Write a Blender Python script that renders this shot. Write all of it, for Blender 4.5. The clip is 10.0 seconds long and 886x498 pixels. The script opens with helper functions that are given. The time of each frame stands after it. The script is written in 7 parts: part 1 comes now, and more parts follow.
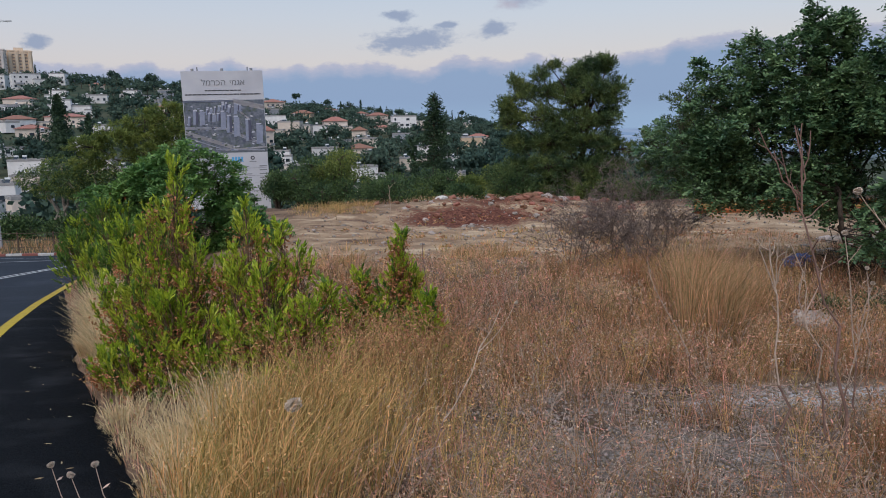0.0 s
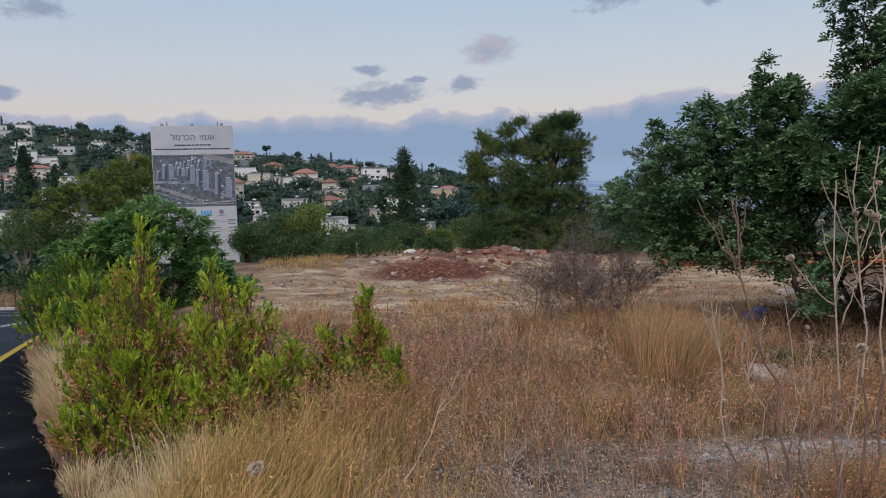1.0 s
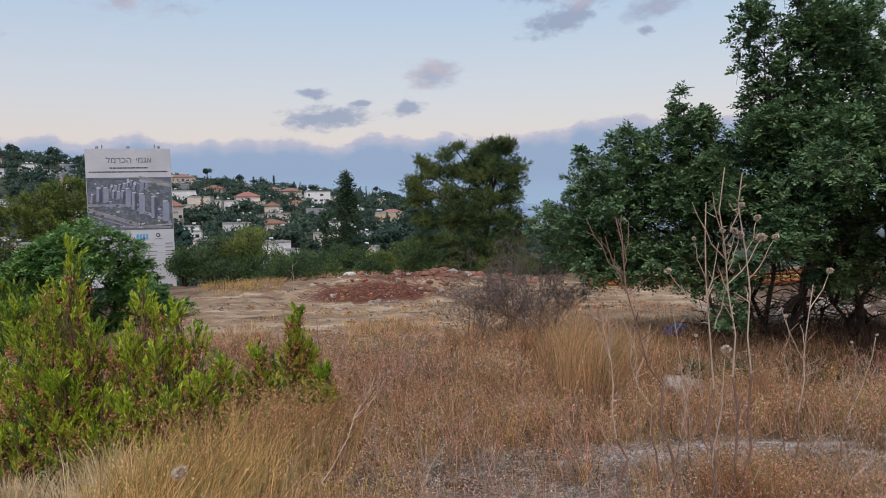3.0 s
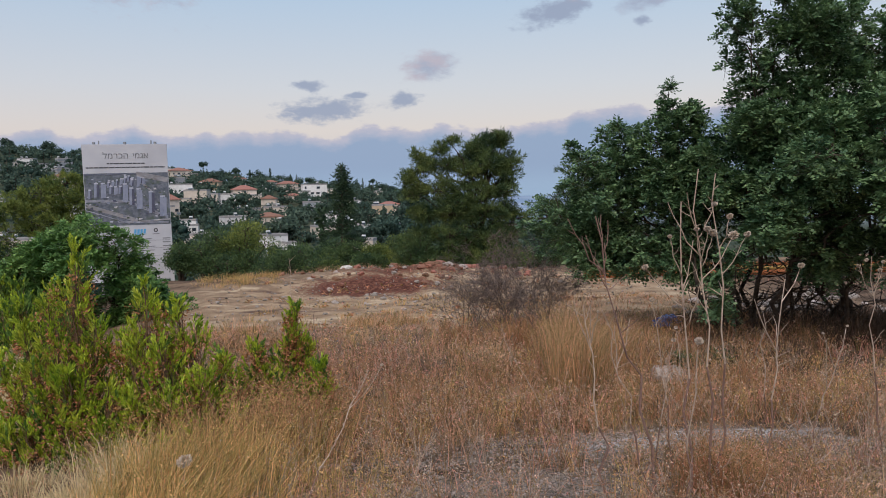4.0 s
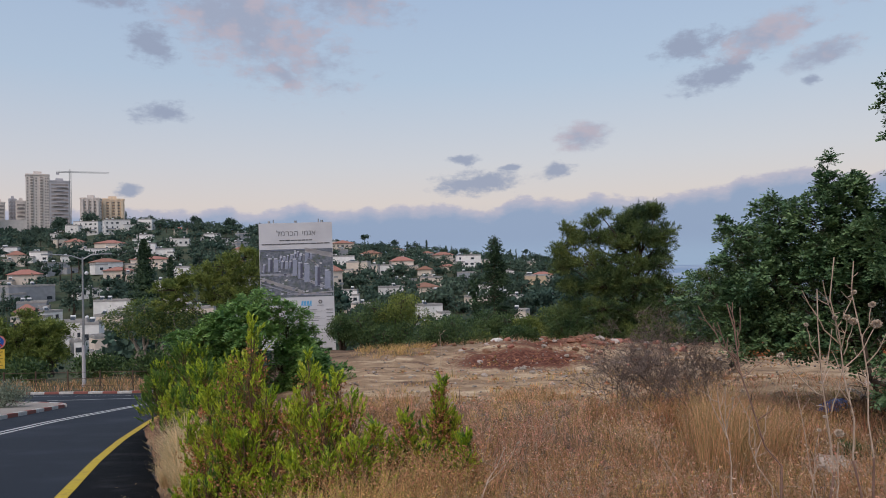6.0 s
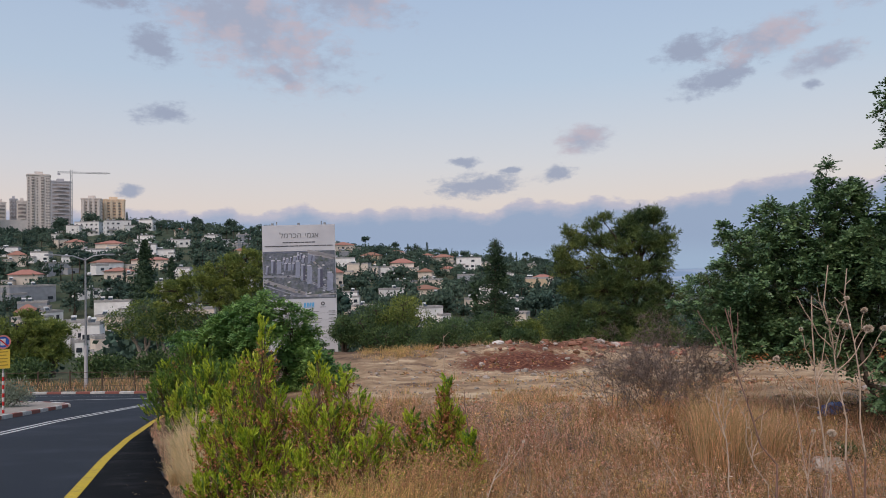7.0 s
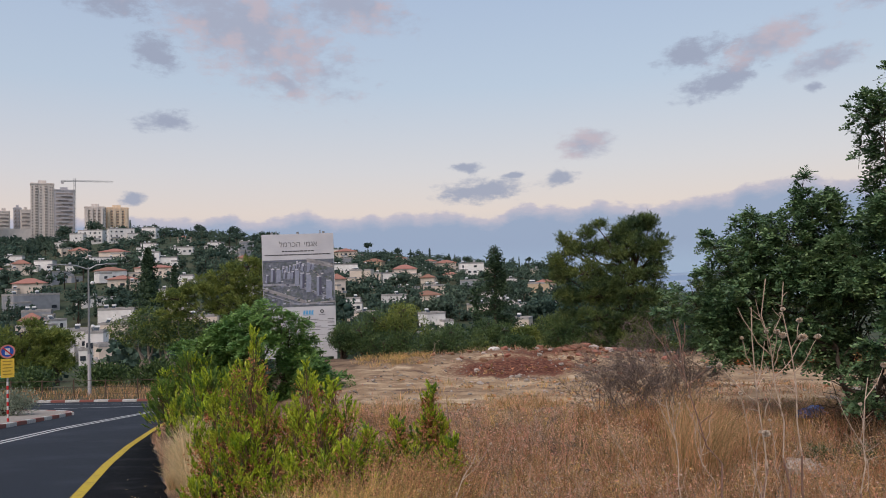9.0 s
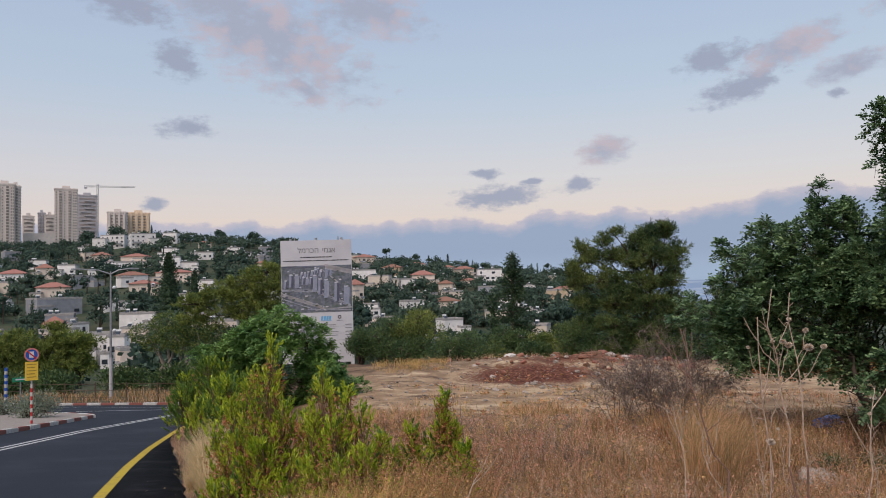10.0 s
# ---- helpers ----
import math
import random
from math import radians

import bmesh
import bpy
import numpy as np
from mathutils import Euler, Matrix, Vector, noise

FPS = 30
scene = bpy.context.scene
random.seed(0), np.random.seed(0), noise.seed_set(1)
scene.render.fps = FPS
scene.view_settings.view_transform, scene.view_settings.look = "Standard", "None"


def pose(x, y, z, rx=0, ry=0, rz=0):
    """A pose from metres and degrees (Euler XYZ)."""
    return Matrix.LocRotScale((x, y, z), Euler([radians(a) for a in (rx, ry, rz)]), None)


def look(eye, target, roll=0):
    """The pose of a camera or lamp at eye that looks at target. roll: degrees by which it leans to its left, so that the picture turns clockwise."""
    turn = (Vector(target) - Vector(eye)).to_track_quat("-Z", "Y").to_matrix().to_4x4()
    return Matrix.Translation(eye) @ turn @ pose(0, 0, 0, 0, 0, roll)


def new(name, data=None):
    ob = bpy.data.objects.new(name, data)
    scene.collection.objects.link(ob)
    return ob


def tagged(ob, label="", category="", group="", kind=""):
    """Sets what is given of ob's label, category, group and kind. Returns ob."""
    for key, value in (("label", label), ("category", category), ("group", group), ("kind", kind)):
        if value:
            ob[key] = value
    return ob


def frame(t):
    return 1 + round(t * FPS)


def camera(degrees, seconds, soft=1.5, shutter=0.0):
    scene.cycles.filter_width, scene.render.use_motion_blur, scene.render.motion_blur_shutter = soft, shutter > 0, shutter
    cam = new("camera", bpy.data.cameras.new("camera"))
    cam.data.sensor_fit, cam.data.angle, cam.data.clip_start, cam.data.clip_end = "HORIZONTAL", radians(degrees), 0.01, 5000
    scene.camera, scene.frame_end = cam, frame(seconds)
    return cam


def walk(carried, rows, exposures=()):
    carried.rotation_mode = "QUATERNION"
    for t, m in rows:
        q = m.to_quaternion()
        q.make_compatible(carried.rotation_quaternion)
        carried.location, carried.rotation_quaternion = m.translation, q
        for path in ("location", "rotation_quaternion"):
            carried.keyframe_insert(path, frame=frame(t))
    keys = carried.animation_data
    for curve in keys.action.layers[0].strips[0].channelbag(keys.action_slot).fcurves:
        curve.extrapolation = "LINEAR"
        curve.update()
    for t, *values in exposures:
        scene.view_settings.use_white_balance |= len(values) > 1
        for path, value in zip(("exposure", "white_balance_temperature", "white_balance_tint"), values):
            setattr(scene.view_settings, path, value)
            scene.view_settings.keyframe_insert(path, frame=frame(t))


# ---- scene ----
cam = camera(62.2, 10.0, 0.95)
METRES, EYE, TILT, LEAN, TURN = 2.75, 1.55, 0.0, 0.0, 0.0
ROWS = [
    (0.0, 0.0, 0.0, 0.0, -0.16, -9.39, 0.95),
    (0.5, -0.015, -0.0408, 0.0236, -1.95, -7.44, 0.85),
    (1.0, 0.0237, -0.0647, 0.0394, -2.47, -5.44, 0.83),
    (1.5, 0.06, -0.0885, 0.0456, -2.36, -3.06, 0.45),
    (2.0, 0.0426, -0.1386, 0.0494, -3.62, -2.76, 0.63),
    (2.5, 0.0386, -0.1839, 0.0408, -5.38, -3.08, 0.86),
    (3.0, 0.0889, -0.2167, 0.0344, -6.78, -3.68, 0.81),
    (3.2, 0.0908, -0.2359, 0.0389, -7.09, -3.95, 0.83),
    (4.3, 0.1016, -0.3417, 0.0640, -6.82, -4.34, 1.40),
    (4.5, 0.1035, -0.3609, 0.0685, -6.56, -4.02, 1.66),
    (5.0, 0.1216, -0.3893, 0.0835, -3.24, -2.38, 2.19),
    (5.5, 0.1534, -0.4235, 0.1028, 2.99, 0.33, 2.03),
    (5.7, 0.1495, -0.4402, 0.1042, 4.63, 1.10, 1.79),
    (6.8, 0.1279, -0.5324, 0.1119, 4.91, 1.60, 1.10),
    (7.0, 0.124, -0.5491, 0.1133, 4.91, 1.59, 1.14),
    (7.5, 0.1775, -0.6082, 0.1186, 5.05, 1.52, 0.87),
    (8.0, 0.1862, -0.6574, 0.1313, 5.27, 1.46, 1.06),
    (8.5, 0.1861, -0.6994, 0.132, 5.24, 1.46, 1.59),
    (9.0, 0.2372, -0.7103, 0.1401, 5.15, 2.03, 1.55),
    (9.5, 0.2721, -0.7229, 0.1438, 5.77, 2.48, 1.22),
    (10.0, 0.263, -0.7634, 0.1482, 6.56, 2.53, 1.27),
]
walk(cam, [(t, pose(0, 0, EYE, TILT, LEAN, TURN) @ pose(METRES * x, METRES * y, METRES * z, 90 + pitch, roll, yaw)) for t, x, y, z, yaw, pitch, roll in ROWS],
     [(0.0, -0.1, 5900, 8), (1.5, -0.16, 6150, 8), (2.5, 0.02, 6200, 9), (4.5, -0.08, 6250, 9), (5.0, -0.15, 6150, 9), (5.7, -0.12, 6250, 10), (7.0, -0.03, 6450, 11), (10.0, 0.0, 6600, 12)])

# ---------------------------------------------------------------- world and light
world = bpy.data.worlds.new("dusk_sky")
scene.world = world
world.use_nodes = True
wt = world.node_tree
wt.nodes.clear()


def wnode(kind, operation=None):
    n = wt.nodes.new(kind)
    if operation:
        n.operation = operation
    return n


def wmath(op, a, b=None, c=None):
    n = wnode("ShaderNodeMath", operation=op)
    for i, v in enumerate((a, b, c)):
        if v is None:
            continue
        if isinstance(v, (int, float)):
            n.inputs[i].default_value = v
        else:
            wt.links.new(v, n.inputs[i])
    return n.outputs[0]


def wmix(fac, a, b):
    n = wnode("ShaderNodeMix")
    n.data_type = "RGBA"
    for i, v in ((0, fac), (6, a), (7, b)):
        if isinstance(v, (int, float)):
            n.inputs[i].default_value = v
        elif isinstance(v, tuple):
            n.inputs[i].default_value = (*v, 1)
        else:
            wt.links.new(v, n.inputs[i])
    return n.outputs[2]


def wrange(v, a, b, lo=0.0, hi=1.0):
    n = wnode("ShaderNodeMapRange")
    n.interpolation_type = "SMOOTHSTEP"
    wt.links.new(v, n.inputs[0])
    for i, k in enumerate((a, b, lo, hi)):
        n.inputs[i + 1].default_value = k
    return n.outputs[0]


SUN_AZ, SUN_EL = 200.0, 4.0
coord = wnode("ShaderNodeTexCoord")
axes = wnode("ShaderNodeSeparateXYZ")
wt.links.new(coord.outputs["Generated"], axes.inputs[0])
az = wmath("MULTIPLY", wmath("ARCTAN2", axes.outputs[0], axes.outputs[1]), 57.2958)
el = wmath("MULTIPLY", wmath("ARCSINE", axes.outputs[2]), 57.2958)
flat = wnode("ShaderNodeCombineXYZ")
wt.links.new(az, flat.inputs[0])
wt.links.new(el, flat.inputs[1])
# billows, wide and fine
puff = wnode("ShaderNodeTexNoise")
puff.inputs["Scale"].default_value, puff.inputs["Detail"].default_value, puff.inputs["Roughness"].default_value = 0.55, 8, 0.66
stretch = wnode("ShaderNodeMapping")
stretch.inputs[3].default_value = (1.0, 1.9, 1.0)
wt.links.new(flat.outputs[0], stretch.inputs[0])
wt.links.new(stretch.outputs[0], puff.inputs["Vector"])
billow = wmath("SUBTRACT", puff.outputs[0], 0.5)
# clear evening sky, pale and warm towards the horizon
ramp = wnode("ShaderNodeValToRGB")
wt.links.new(wmath("DIVIDE", wmath("MAXIMUM", el, 0.0), 90.0), ramp.inputs[0])
stops = ((0.0, (0.60, 0.56, 0.62)), (0.055, (0.73, 0.645, 0.63)), (0.09, (0.645, 0.64, 0.69)), (0.16, (0.48, 0.58, 0.72)),
         (0.27, (0.37, 0.48, 0.68)), (0.5, (0.36, 0.46, 0.64)), (1.0, (0.34, 0.44, 0.60)))
for i, (where, colour) in enumerate(stops):
    stop = ramp.color_ramp.elements[i] if i < 2 else ramp.color_ramp.elements.new(where)
    stop.position, stop.color = where, (*colour, 1)
nishita = wnode("ShaderNodeTexSky")
nishita.sky_type, nishita.sun_disc = "NISHITA", False
nishita.sun_elevation, nishita.sun_rotation = radians(SUN_EL), radians(SUN_AZ)
nishita.air_density, nishita.dust_density = 1.0, 2.0
glow = wnode("ShaderNodeVectorMath", operation="SCALE")
wt.links.new(nishita.outputs[0], glow.inputs[0])
glow.inputs[3].default_value = 0.035
base = wnode("ShaderNodeVectorMath", operation="ADD")
part_sky = wnode("ShaderNodeVectorMath", operation="SCALE")
wt.links.new(ramp.outputs[0], part_sky.inputs[0])
part_sky.inputs[3].default_value = 0.9
wt.links.new(part_sky.outputs[0], base.inputs[0])
wt.links.new(glow.outputs[0], base.inputs[1])
sky = base.outputs[0]


def clouds(spots):
    """The greatest of 1 - distance over some oblong clouds: azimuth, elevation, half width, half height, lean, in degrees."""
    best = None
    for a, e, w, h, lean in spots:
        m = wnode("ShaderNodeMapping")
        m.vector_type = "TEXTURE"
        wt.links.new(flat.outputs[0], m.inputs[0])
        m.inputs[1].default_value, m.inputs[2].default_value, m.inputs[3].default_value = (a, e, 0), (0, 0, radians(lean)), (w, h, 1)
        far = wnode("ShaderNodeVectorMath", operation="LENGTH")
        wt.links.new(m.outputs[0], far.inputs[0])
        near = wmath("SUBTRACT", 1.0, far.outputs["Value"])
        best = near if best is None else wmath("MAXIMUM", best, near)
    return best


def cover(spots, amount, sharp, strength):
    return wrange(wmath("ADD", clouds(spots), wmath("MULTIPLY", billow, amount)), 0.0, sharp, 0.0, strength)


# low bank of blue-grey cloud along the horizon, with an uneven top
bank_noise = wnode("ShaderNodeTexNoise")
bank_noise.noise_dimensions = "1D"
bank_noise.inputs["Scale"].default_value, bank_noise.inputs["Detail"].default_value = 0.22, 2
wt.links.new(az, bank_noise.inputs["W"])
top = wmath("ADD", wmath("ADD", wmath("MULTIPLY", bank_noise.outputs[0], 2.6), 3.2), wmath("ADD", wrange(az, -12.0, -4.0, 0.25, 0.45), wrange(az, 10.0, 19.0, 0.0, 1.1)))
under = wmath("ADD", wmath("SUBTRACT", top, el), wmath("MULTIPLY", billow, 1.5))
bank = wrange(under, -0.1, 0.3, 0.0, 0.95)
bank_colour = wmix(wrange(under, 0.0, 1.3), (0.53, 0.505, 0.58), (0.295, 0.385, 0.54))
bank_colour = wmix(wrange(el, 2.4, 0.2), bank_colour, (0.33, 0.44, 0.59))
sky = wmix(bank, sky, bank_colour)
grey = cover(((-26.3, 16.4, 2.3, 1.7, -20), (-29.8, 19.8, 4.2, 1.4, -8), (-25.7, 11.7, 2.6, 0.9, 4), (16.0, 13.4, 3.7, 1.25, 12),
              (14.3, 15.6, 3.2, 1.3, 8), (22.1, 12.2, 0.8, 0.5, 0), (-3.0, 8.3, 1.5, 0.55, 2), (-2.0, 6.5, 4.2, 1.2, 4), (3.9, 7.2, 1.9, 0.75, 12),
              (-28.1, 6.1, 1.2, 0.7, 0), (0.6, 7.6, 1.2, 0.3, 0)), 2.2, 0.7, 0.88)
sky = wmix(grey, sky, (0.32, 0.365, 0.48))
rosy = cover(((-19.8, 18.6, 10.5, 4.6, -24), (-12, 20.6, 6, 2.6, -12), (-17.0, 14.8, 3.0, 1.0, -38), (-25.0, 21.0, 8, 2.0, -14), (19.4, 15.7, 5.0, 1.6, 16), (23.0, 13.9, 3.2, 1.2, 8), (6.1, 9.7, 2.7, 1.5, 10),
              (27, 18, 4, 1.2, 10)), 1.9, 0.8, 0.86)
tint = wnode("ShaderNodeTexNoise")
tint.inputs["Scale"].default_value, tint.inputs["Detail"].default_value = 0.28, 3
wt.links.new(flat.outputs[0], tint.inputs["Vector"])
rose = wmix(wrange(wmath("ADD", tint.outputs[0], wmath("MULTIPLY", billow, 0.5)), 0.42, 0.62), (0.365, 0.40, 0.51), (0.50, 0.445, 0.505))
sky = wmix(rosy, sky, rose)
ground_side = wrange(el, -0.2, -2.0)
sky = wmix(ground_side, sky, (0.22, 0.26, 0.32))
back = wnode("ShaderNodeBackground")
wt.links.new(sky, back.inputs[0])
back.inputs[1].default_value = 1.0
wt.links.new(back.outputs[0], wnode("ShaderNodeOutputWorld").inputs[0])

sun = new("sun", bpy.data.lights.new("sun", "SUN"))
sun.data.energy, sun.data.angle, sun.data.color = 2.5, radians(40), (1.0, 0.88, 0.81)
sun.matrix_world = look((0, 0, 0), (-math.sin(radians(SUN_AZ)), -math.cos(radians(SUN_AZ)), -1.4))
scene.view_settings.exposure = 0.0

# ---------------------------------------------------------------- materials
MATS = {}


def material(name, one, two, scale=3.0, rough=0.85, bump=0.0, vary=0.0, island=True, metal=0.0, through_light=0.0, detail=5.0, three=None, three_scale=0.4, spec=0.3):
    """Two colours mixed by fine noise, a third by broad stains, brightness varied from piece to piece, relief, and light through thin leaves."""
    if name in MATS:
        return MATS[name]
    m = bpy.data.materials.new(name)
    m.use_nodes = True
    t = m.node_tree
    p = t.nodes["Principled BSDF"]
    tc = t.nodes.new("ShaderNodeTexCoord")
    n = t.nodes.new("ShaderNodeTexNoise")
    n.inputs["Scale"].default_value, n.inputs["Detail"].default_value = scale, detail
    t.links.new(tc.outputs["Object"], n.inputs["Vector"])
    r = t.nodes.new("ShaderNodeMapRange")
    r.inputs[1].default_value, r.inputs[2].default_value = 0.32, 0.68
    t.links.new(n.outputs[0], r.inputs[0])
    mix = t.nodes.new("ShaderNodeMix")
    mix.data_type = "RGBA"
    mix.inputs[6].default_value, mix.inputs[7].default_value = (*one, 1), (*two, 1)
    t.links.new(r.outputs[0], mix.inputs[0])
    colour = mix.outputs[2]
    if three:
        n3 = t.nodes.new("ShaderNodeTexNoise")
        n3.inputs["Scale"].default_value, n3.inputs["Detail"].default_value = three_scale, 6
        t.links.new(tc.outputs["Object"], n3.inputs["Vector"])
        r3 = t.nodes.new("ShaderNodeMapRange")
        r3.inputs[1].default_value, r3.inputs[2].default_value = 0.5, 0.7
        t.links.new(n3.outputs[0], r3.inputs[0])
        mix3 = t.nodes.new("ShaderNodeMix")
        mix3.data_type = "RGBA"
        mix3.inputs[7].default_value = (*three, 1)
        t.links.new(r3.outputs[0], mix3.inputs[0])
        t.links.new(colour, mix3.inputs[6])
        colour = mix3.outputs[2]
    if vary:
        if island:
            rnd = t.nodes.new("ShaderNodeNewGeometry").outputs["Random Per Island"]
        else:
            rnd = t.nodes.new("ShaderNodeObjectInfo").outputs["Random"]
        v = t.nodes.new("ShaderNodeMapRange")
        v.inputs[3].default_value, v.inputs[4].default_value = 1 - vary, 1 + vary
        t.links.new(rnd, v.inputs[0])
        h = t.nodes.new("ShaderNodeHueSaturation")
        t.links.new(v.outputs[0], h.inputs["Value"])
        hue = t.nodes.new("ShaderNodeMapRange")
        hue.inputs[3].default_value, hue.inputs[4].default_value = 0.5 + 0.05 * vary, 0.5 - 0.05 * vary
        t.links.new(rnd, hue.inputs[0])
        t.links.new(hue.outputs[0], h.inputs["Hue"])
        t.links.new(colour, h.inputs["Color"])
        colour = h.outputs[0]
    t.links.new(colour, p.inputs["Base Color"])
    p.inputs["Roughness"].default_value, p.inputs["Metallic"].default_value = rough, metal
    p.inputs["Specular IOR Level"].default_value = spec
    if bump:
        b = t.nodes.new("ShaderNodeBump")
        b.inputs["Strength"].default_value, b.inputs["Distance"].default_value = bump, 0.02
        t.links.new(n.outputs[0], b.inputs["Height"])
        t.links.new(b.outputs[0], p.inputs["Normal"])
    if through_light:
        tr = t.nodes.new("ShaderNodeBsdfTranslucent")
        t.links.new(colour, tr.inputs[0])
        ms = t.nodes.new("ShaderNodeMixShader")
        ms.inputs[0].default_value = through_light
        t.links.new(p.outputs[0], ms.inputs[1])
        t.links.new(tr.outputs[0], ms.inputs[2])
        t.links.new(ms.outputs[0], t.nodes["Material Output"].inputs[0])
    MATS[name] = m
    return m


ASPHALT = material("asphalt", (0.013, 0.0165, 0.023), (0.026, 0.032, 0.044), 60, 0.7, 0.2, three=(0.034, 0.040, 0.053), three_scale=0.5, spec=0.1)
TAR = material("fresh_tar", (0.007, 0.008, 0.0095), (0.019, 0.0205, 0.0235), 70, 0.8, 0.5, three=(0.030, 0.031, 0.034), three_scale=1.5, spec=0.02)
YELLOW_PAINT = material("yellow_road_paint", (0.55, 0.40, 0.02), (0.42, 0.29, 0.02), 25, 0.7, three=(0.3, 0.22, 0.04), three_scale=6)
WHITE_PAINT = material("white_road_paint", (0.62, 0.62, 0.6), (0.42, 0.42, 0.42), 25, 0.7)
KERB_RED = material("kerb_red", (0.30, 0.095, 0.075), (0.22, 0.10, 0.08), 12, 0.8, 0.2)
KERB_WHITE = material("kerb_white", (0.6, 0.58, 0.55), (0.42, 0.40, 0.37), 12, 0.8, 0.2)
PAVING = material("paving", (0.25, 0.21, 0.18), (0.33, 0.29, 0.25), 8, 0.9, 0.3)
SEED = material("pale_seed", (0.74, 0.58, 0.42), (0.58, 0.43, 0.28), 3, 0.8, vary=0.3, through_light=0.2)
STEEL = material("galvanised_steel", (0.42, 0.42, 0.42), (0.3, 0.3, 0.31), 14, 0.45, metal=0.7)
RUST = material("rusty_fence", (0.08, 0.055, 0.04), (0.13, 0.085, 0.06), 20, 0.8)
SIGN_WHITE = material("sign_white", (0.57, 0.57, 0.59), (0.53, 0.53, 0.56), 2, 0.5, three=(0.48, 0.48, 0.51), three_scale=0.7)
INK = material("ink", (0.05, 0.05, 0.055), (0.08, 0.08, 0.085), 30, 0.6)
INK_GREY = material("ink_grey", (0.16, 0.16, 0.17), (0.22, 0.22, 0.23), 30, 0.6)
INK_BLUE = material("ink_blue", (0.1, 0.35, 0.62), (0.13, 0.4, 0.66), 30, 0.6)
PAINT_RED = material("sign_red", (0.55, 0.03, 0.03), (0.45, 0.03, 0.03), 10, 0.4)
FADED_RED = material("faded_red", (0.55, 0.22, 0.19), (0.48, 0.17, 0.15), 10, 0.5)
PAINT_BLUE = material("sign_blue", (0.02, 0.08, 0.36), (0.03, 0.1, 0.4), 10, 0.4)
PAINT_YELLOW = material("sign_yellow", (0.75, 0.5, 0.06), (0.65, 0.44, 0.06), 6, 0.5)
PAINT_GREEN = material("sign_green", (0.01, 0.2, 0.1), (0.02, 0.24, 0.12), 6, 0.5)
ROCK = material("limestone", (0.46, 0.40, 0.345), (0.27, 0.22, 0.185), 7, 0.95, 0.7, vary=0.3, island=False)
RED_ROCK = material("reddish_rock", (0.33, 0.16, 0.10), (0.22, 0.10, 0.07), 7, 0.95, 0.7, vary=0.3, island=False)
BARK = material("bark", (0.10, 0.075, 0.055), (0.05, 0.038, 0.03), 14, 0.95, 0.8)
PALE_BARK = material("pale_bark", (0.34, 0.29, 0.24), (0.2, 0.165, 0.13), 10, 0.9, 0.4)
DEAD_TWIG = material("dead_twig", (0.235, 0.185, 0.16), (0.145, 0.11, 0.095), 12, 0.95, vary=0.3)
TWIG = material("brown_twig", (0.20, 0.12, 0.07), (0.13, 0.08, 0.05), 14, 0.9)
STALK = material("dry_stalk", (0.56, 0.44, 0.34), (0.38, 0.275, 0.20), 20, 0.85, vary=0.25)
FLUFF = material("seed_fluff", (0.86, 0.74, 0.61), (0.74, 0.6, 0.48), 40, 0.95, 0.6, vary=0.2)
STRAW = material("straw", (0.66, 0.465, 0.165), (0.45, 0.305, 0.11), 1.2, 0.75, vary=0.7, through_light=0.25)
PALE_STRAW = material("pale_straw", (0.76, 0.60, 0.34), (0.60, 0.46, 0.25), 1.2, 0.75, vary=0.3, through_light=0.25)
RUSSET = material("russet_weed", (0.60, 0.37, 0.215), (0.36, 0.20, 0.12), 0.8, 0.85, vary=0.75, through_light=0.2, three=(0.58, 0.42, 0.22), three_scale=0.5)
RUSTY_WEED = material("rusty_pod_weed", (0.30, 0.145, 0.062), (0.52, 0.325, 0.15), 2.0, 0.85, vary=0.65, through_light=0.2)
LITTER = material("straw_litter", (0.44, 0.32, 0.225), (0.24, 0.165, 0.12), 6, 0.85, vary=0.75)
# dead brush, its brown deepened to carry the shade under the carob
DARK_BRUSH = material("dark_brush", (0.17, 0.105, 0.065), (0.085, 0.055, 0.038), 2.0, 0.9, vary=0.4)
GOLDEN = material("golden_grass", (0.56, 0.375, 0.18), (0.40, 0.25, 0.115), 1.2, 0.75, vary=0.7, through_light=0.25)
GREY_WEED = material("grey_weed", (0.17, 0.13, 0.105), (0.28, 0.21, 0.16), 1.5, 0.9, vary=0.7, through_light=0.15)
POD = material("seed_pod", (0.36, 0.135, 0.055), (0.50, 0.27, 0.12), 4, 0.7, vary=0.35, through_light=0.25)
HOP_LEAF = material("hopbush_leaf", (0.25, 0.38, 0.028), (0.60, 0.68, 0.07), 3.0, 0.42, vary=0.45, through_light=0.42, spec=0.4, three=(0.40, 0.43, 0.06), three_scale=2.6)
HOP_DARK = material("hopbush_dark_leaf", (0.08, 0.165, 0.033), (0.20, 0.31, 0.06), 1.6, 0.5, vary=0.4, through_light=0.25)
CAROB_LEAF = material("carob_leaf", (0.06, 0.125, 0.056), (0.185, 0.29, 0.125), 2.0, 0.42, vary=0.5, through_light=0.25, spec=0.35)
PINE_LEAF = material("pine_needle", (0.026, 0.06, 0.03), (0.135, 0.185, 0.055), 1.5, 0.6, vary=0.4, through_light=0.2)
BUSHY_PINE = material("bushy_pine_needle", (0.028, 0.064, 0.03), (0.14, 0.19, 0.055), 1.5, 0.6, vary=0.4, through_light=0.22, three=(0.17, 0.205, 0.055), three_scale=0.8)
DARK_LEAF = material("dark_leaf", (0.034, 0.074, 0.03), (0.108, 0.165, 0.052), 1.3, 0.6, vary=0.4, through_light=0.15)
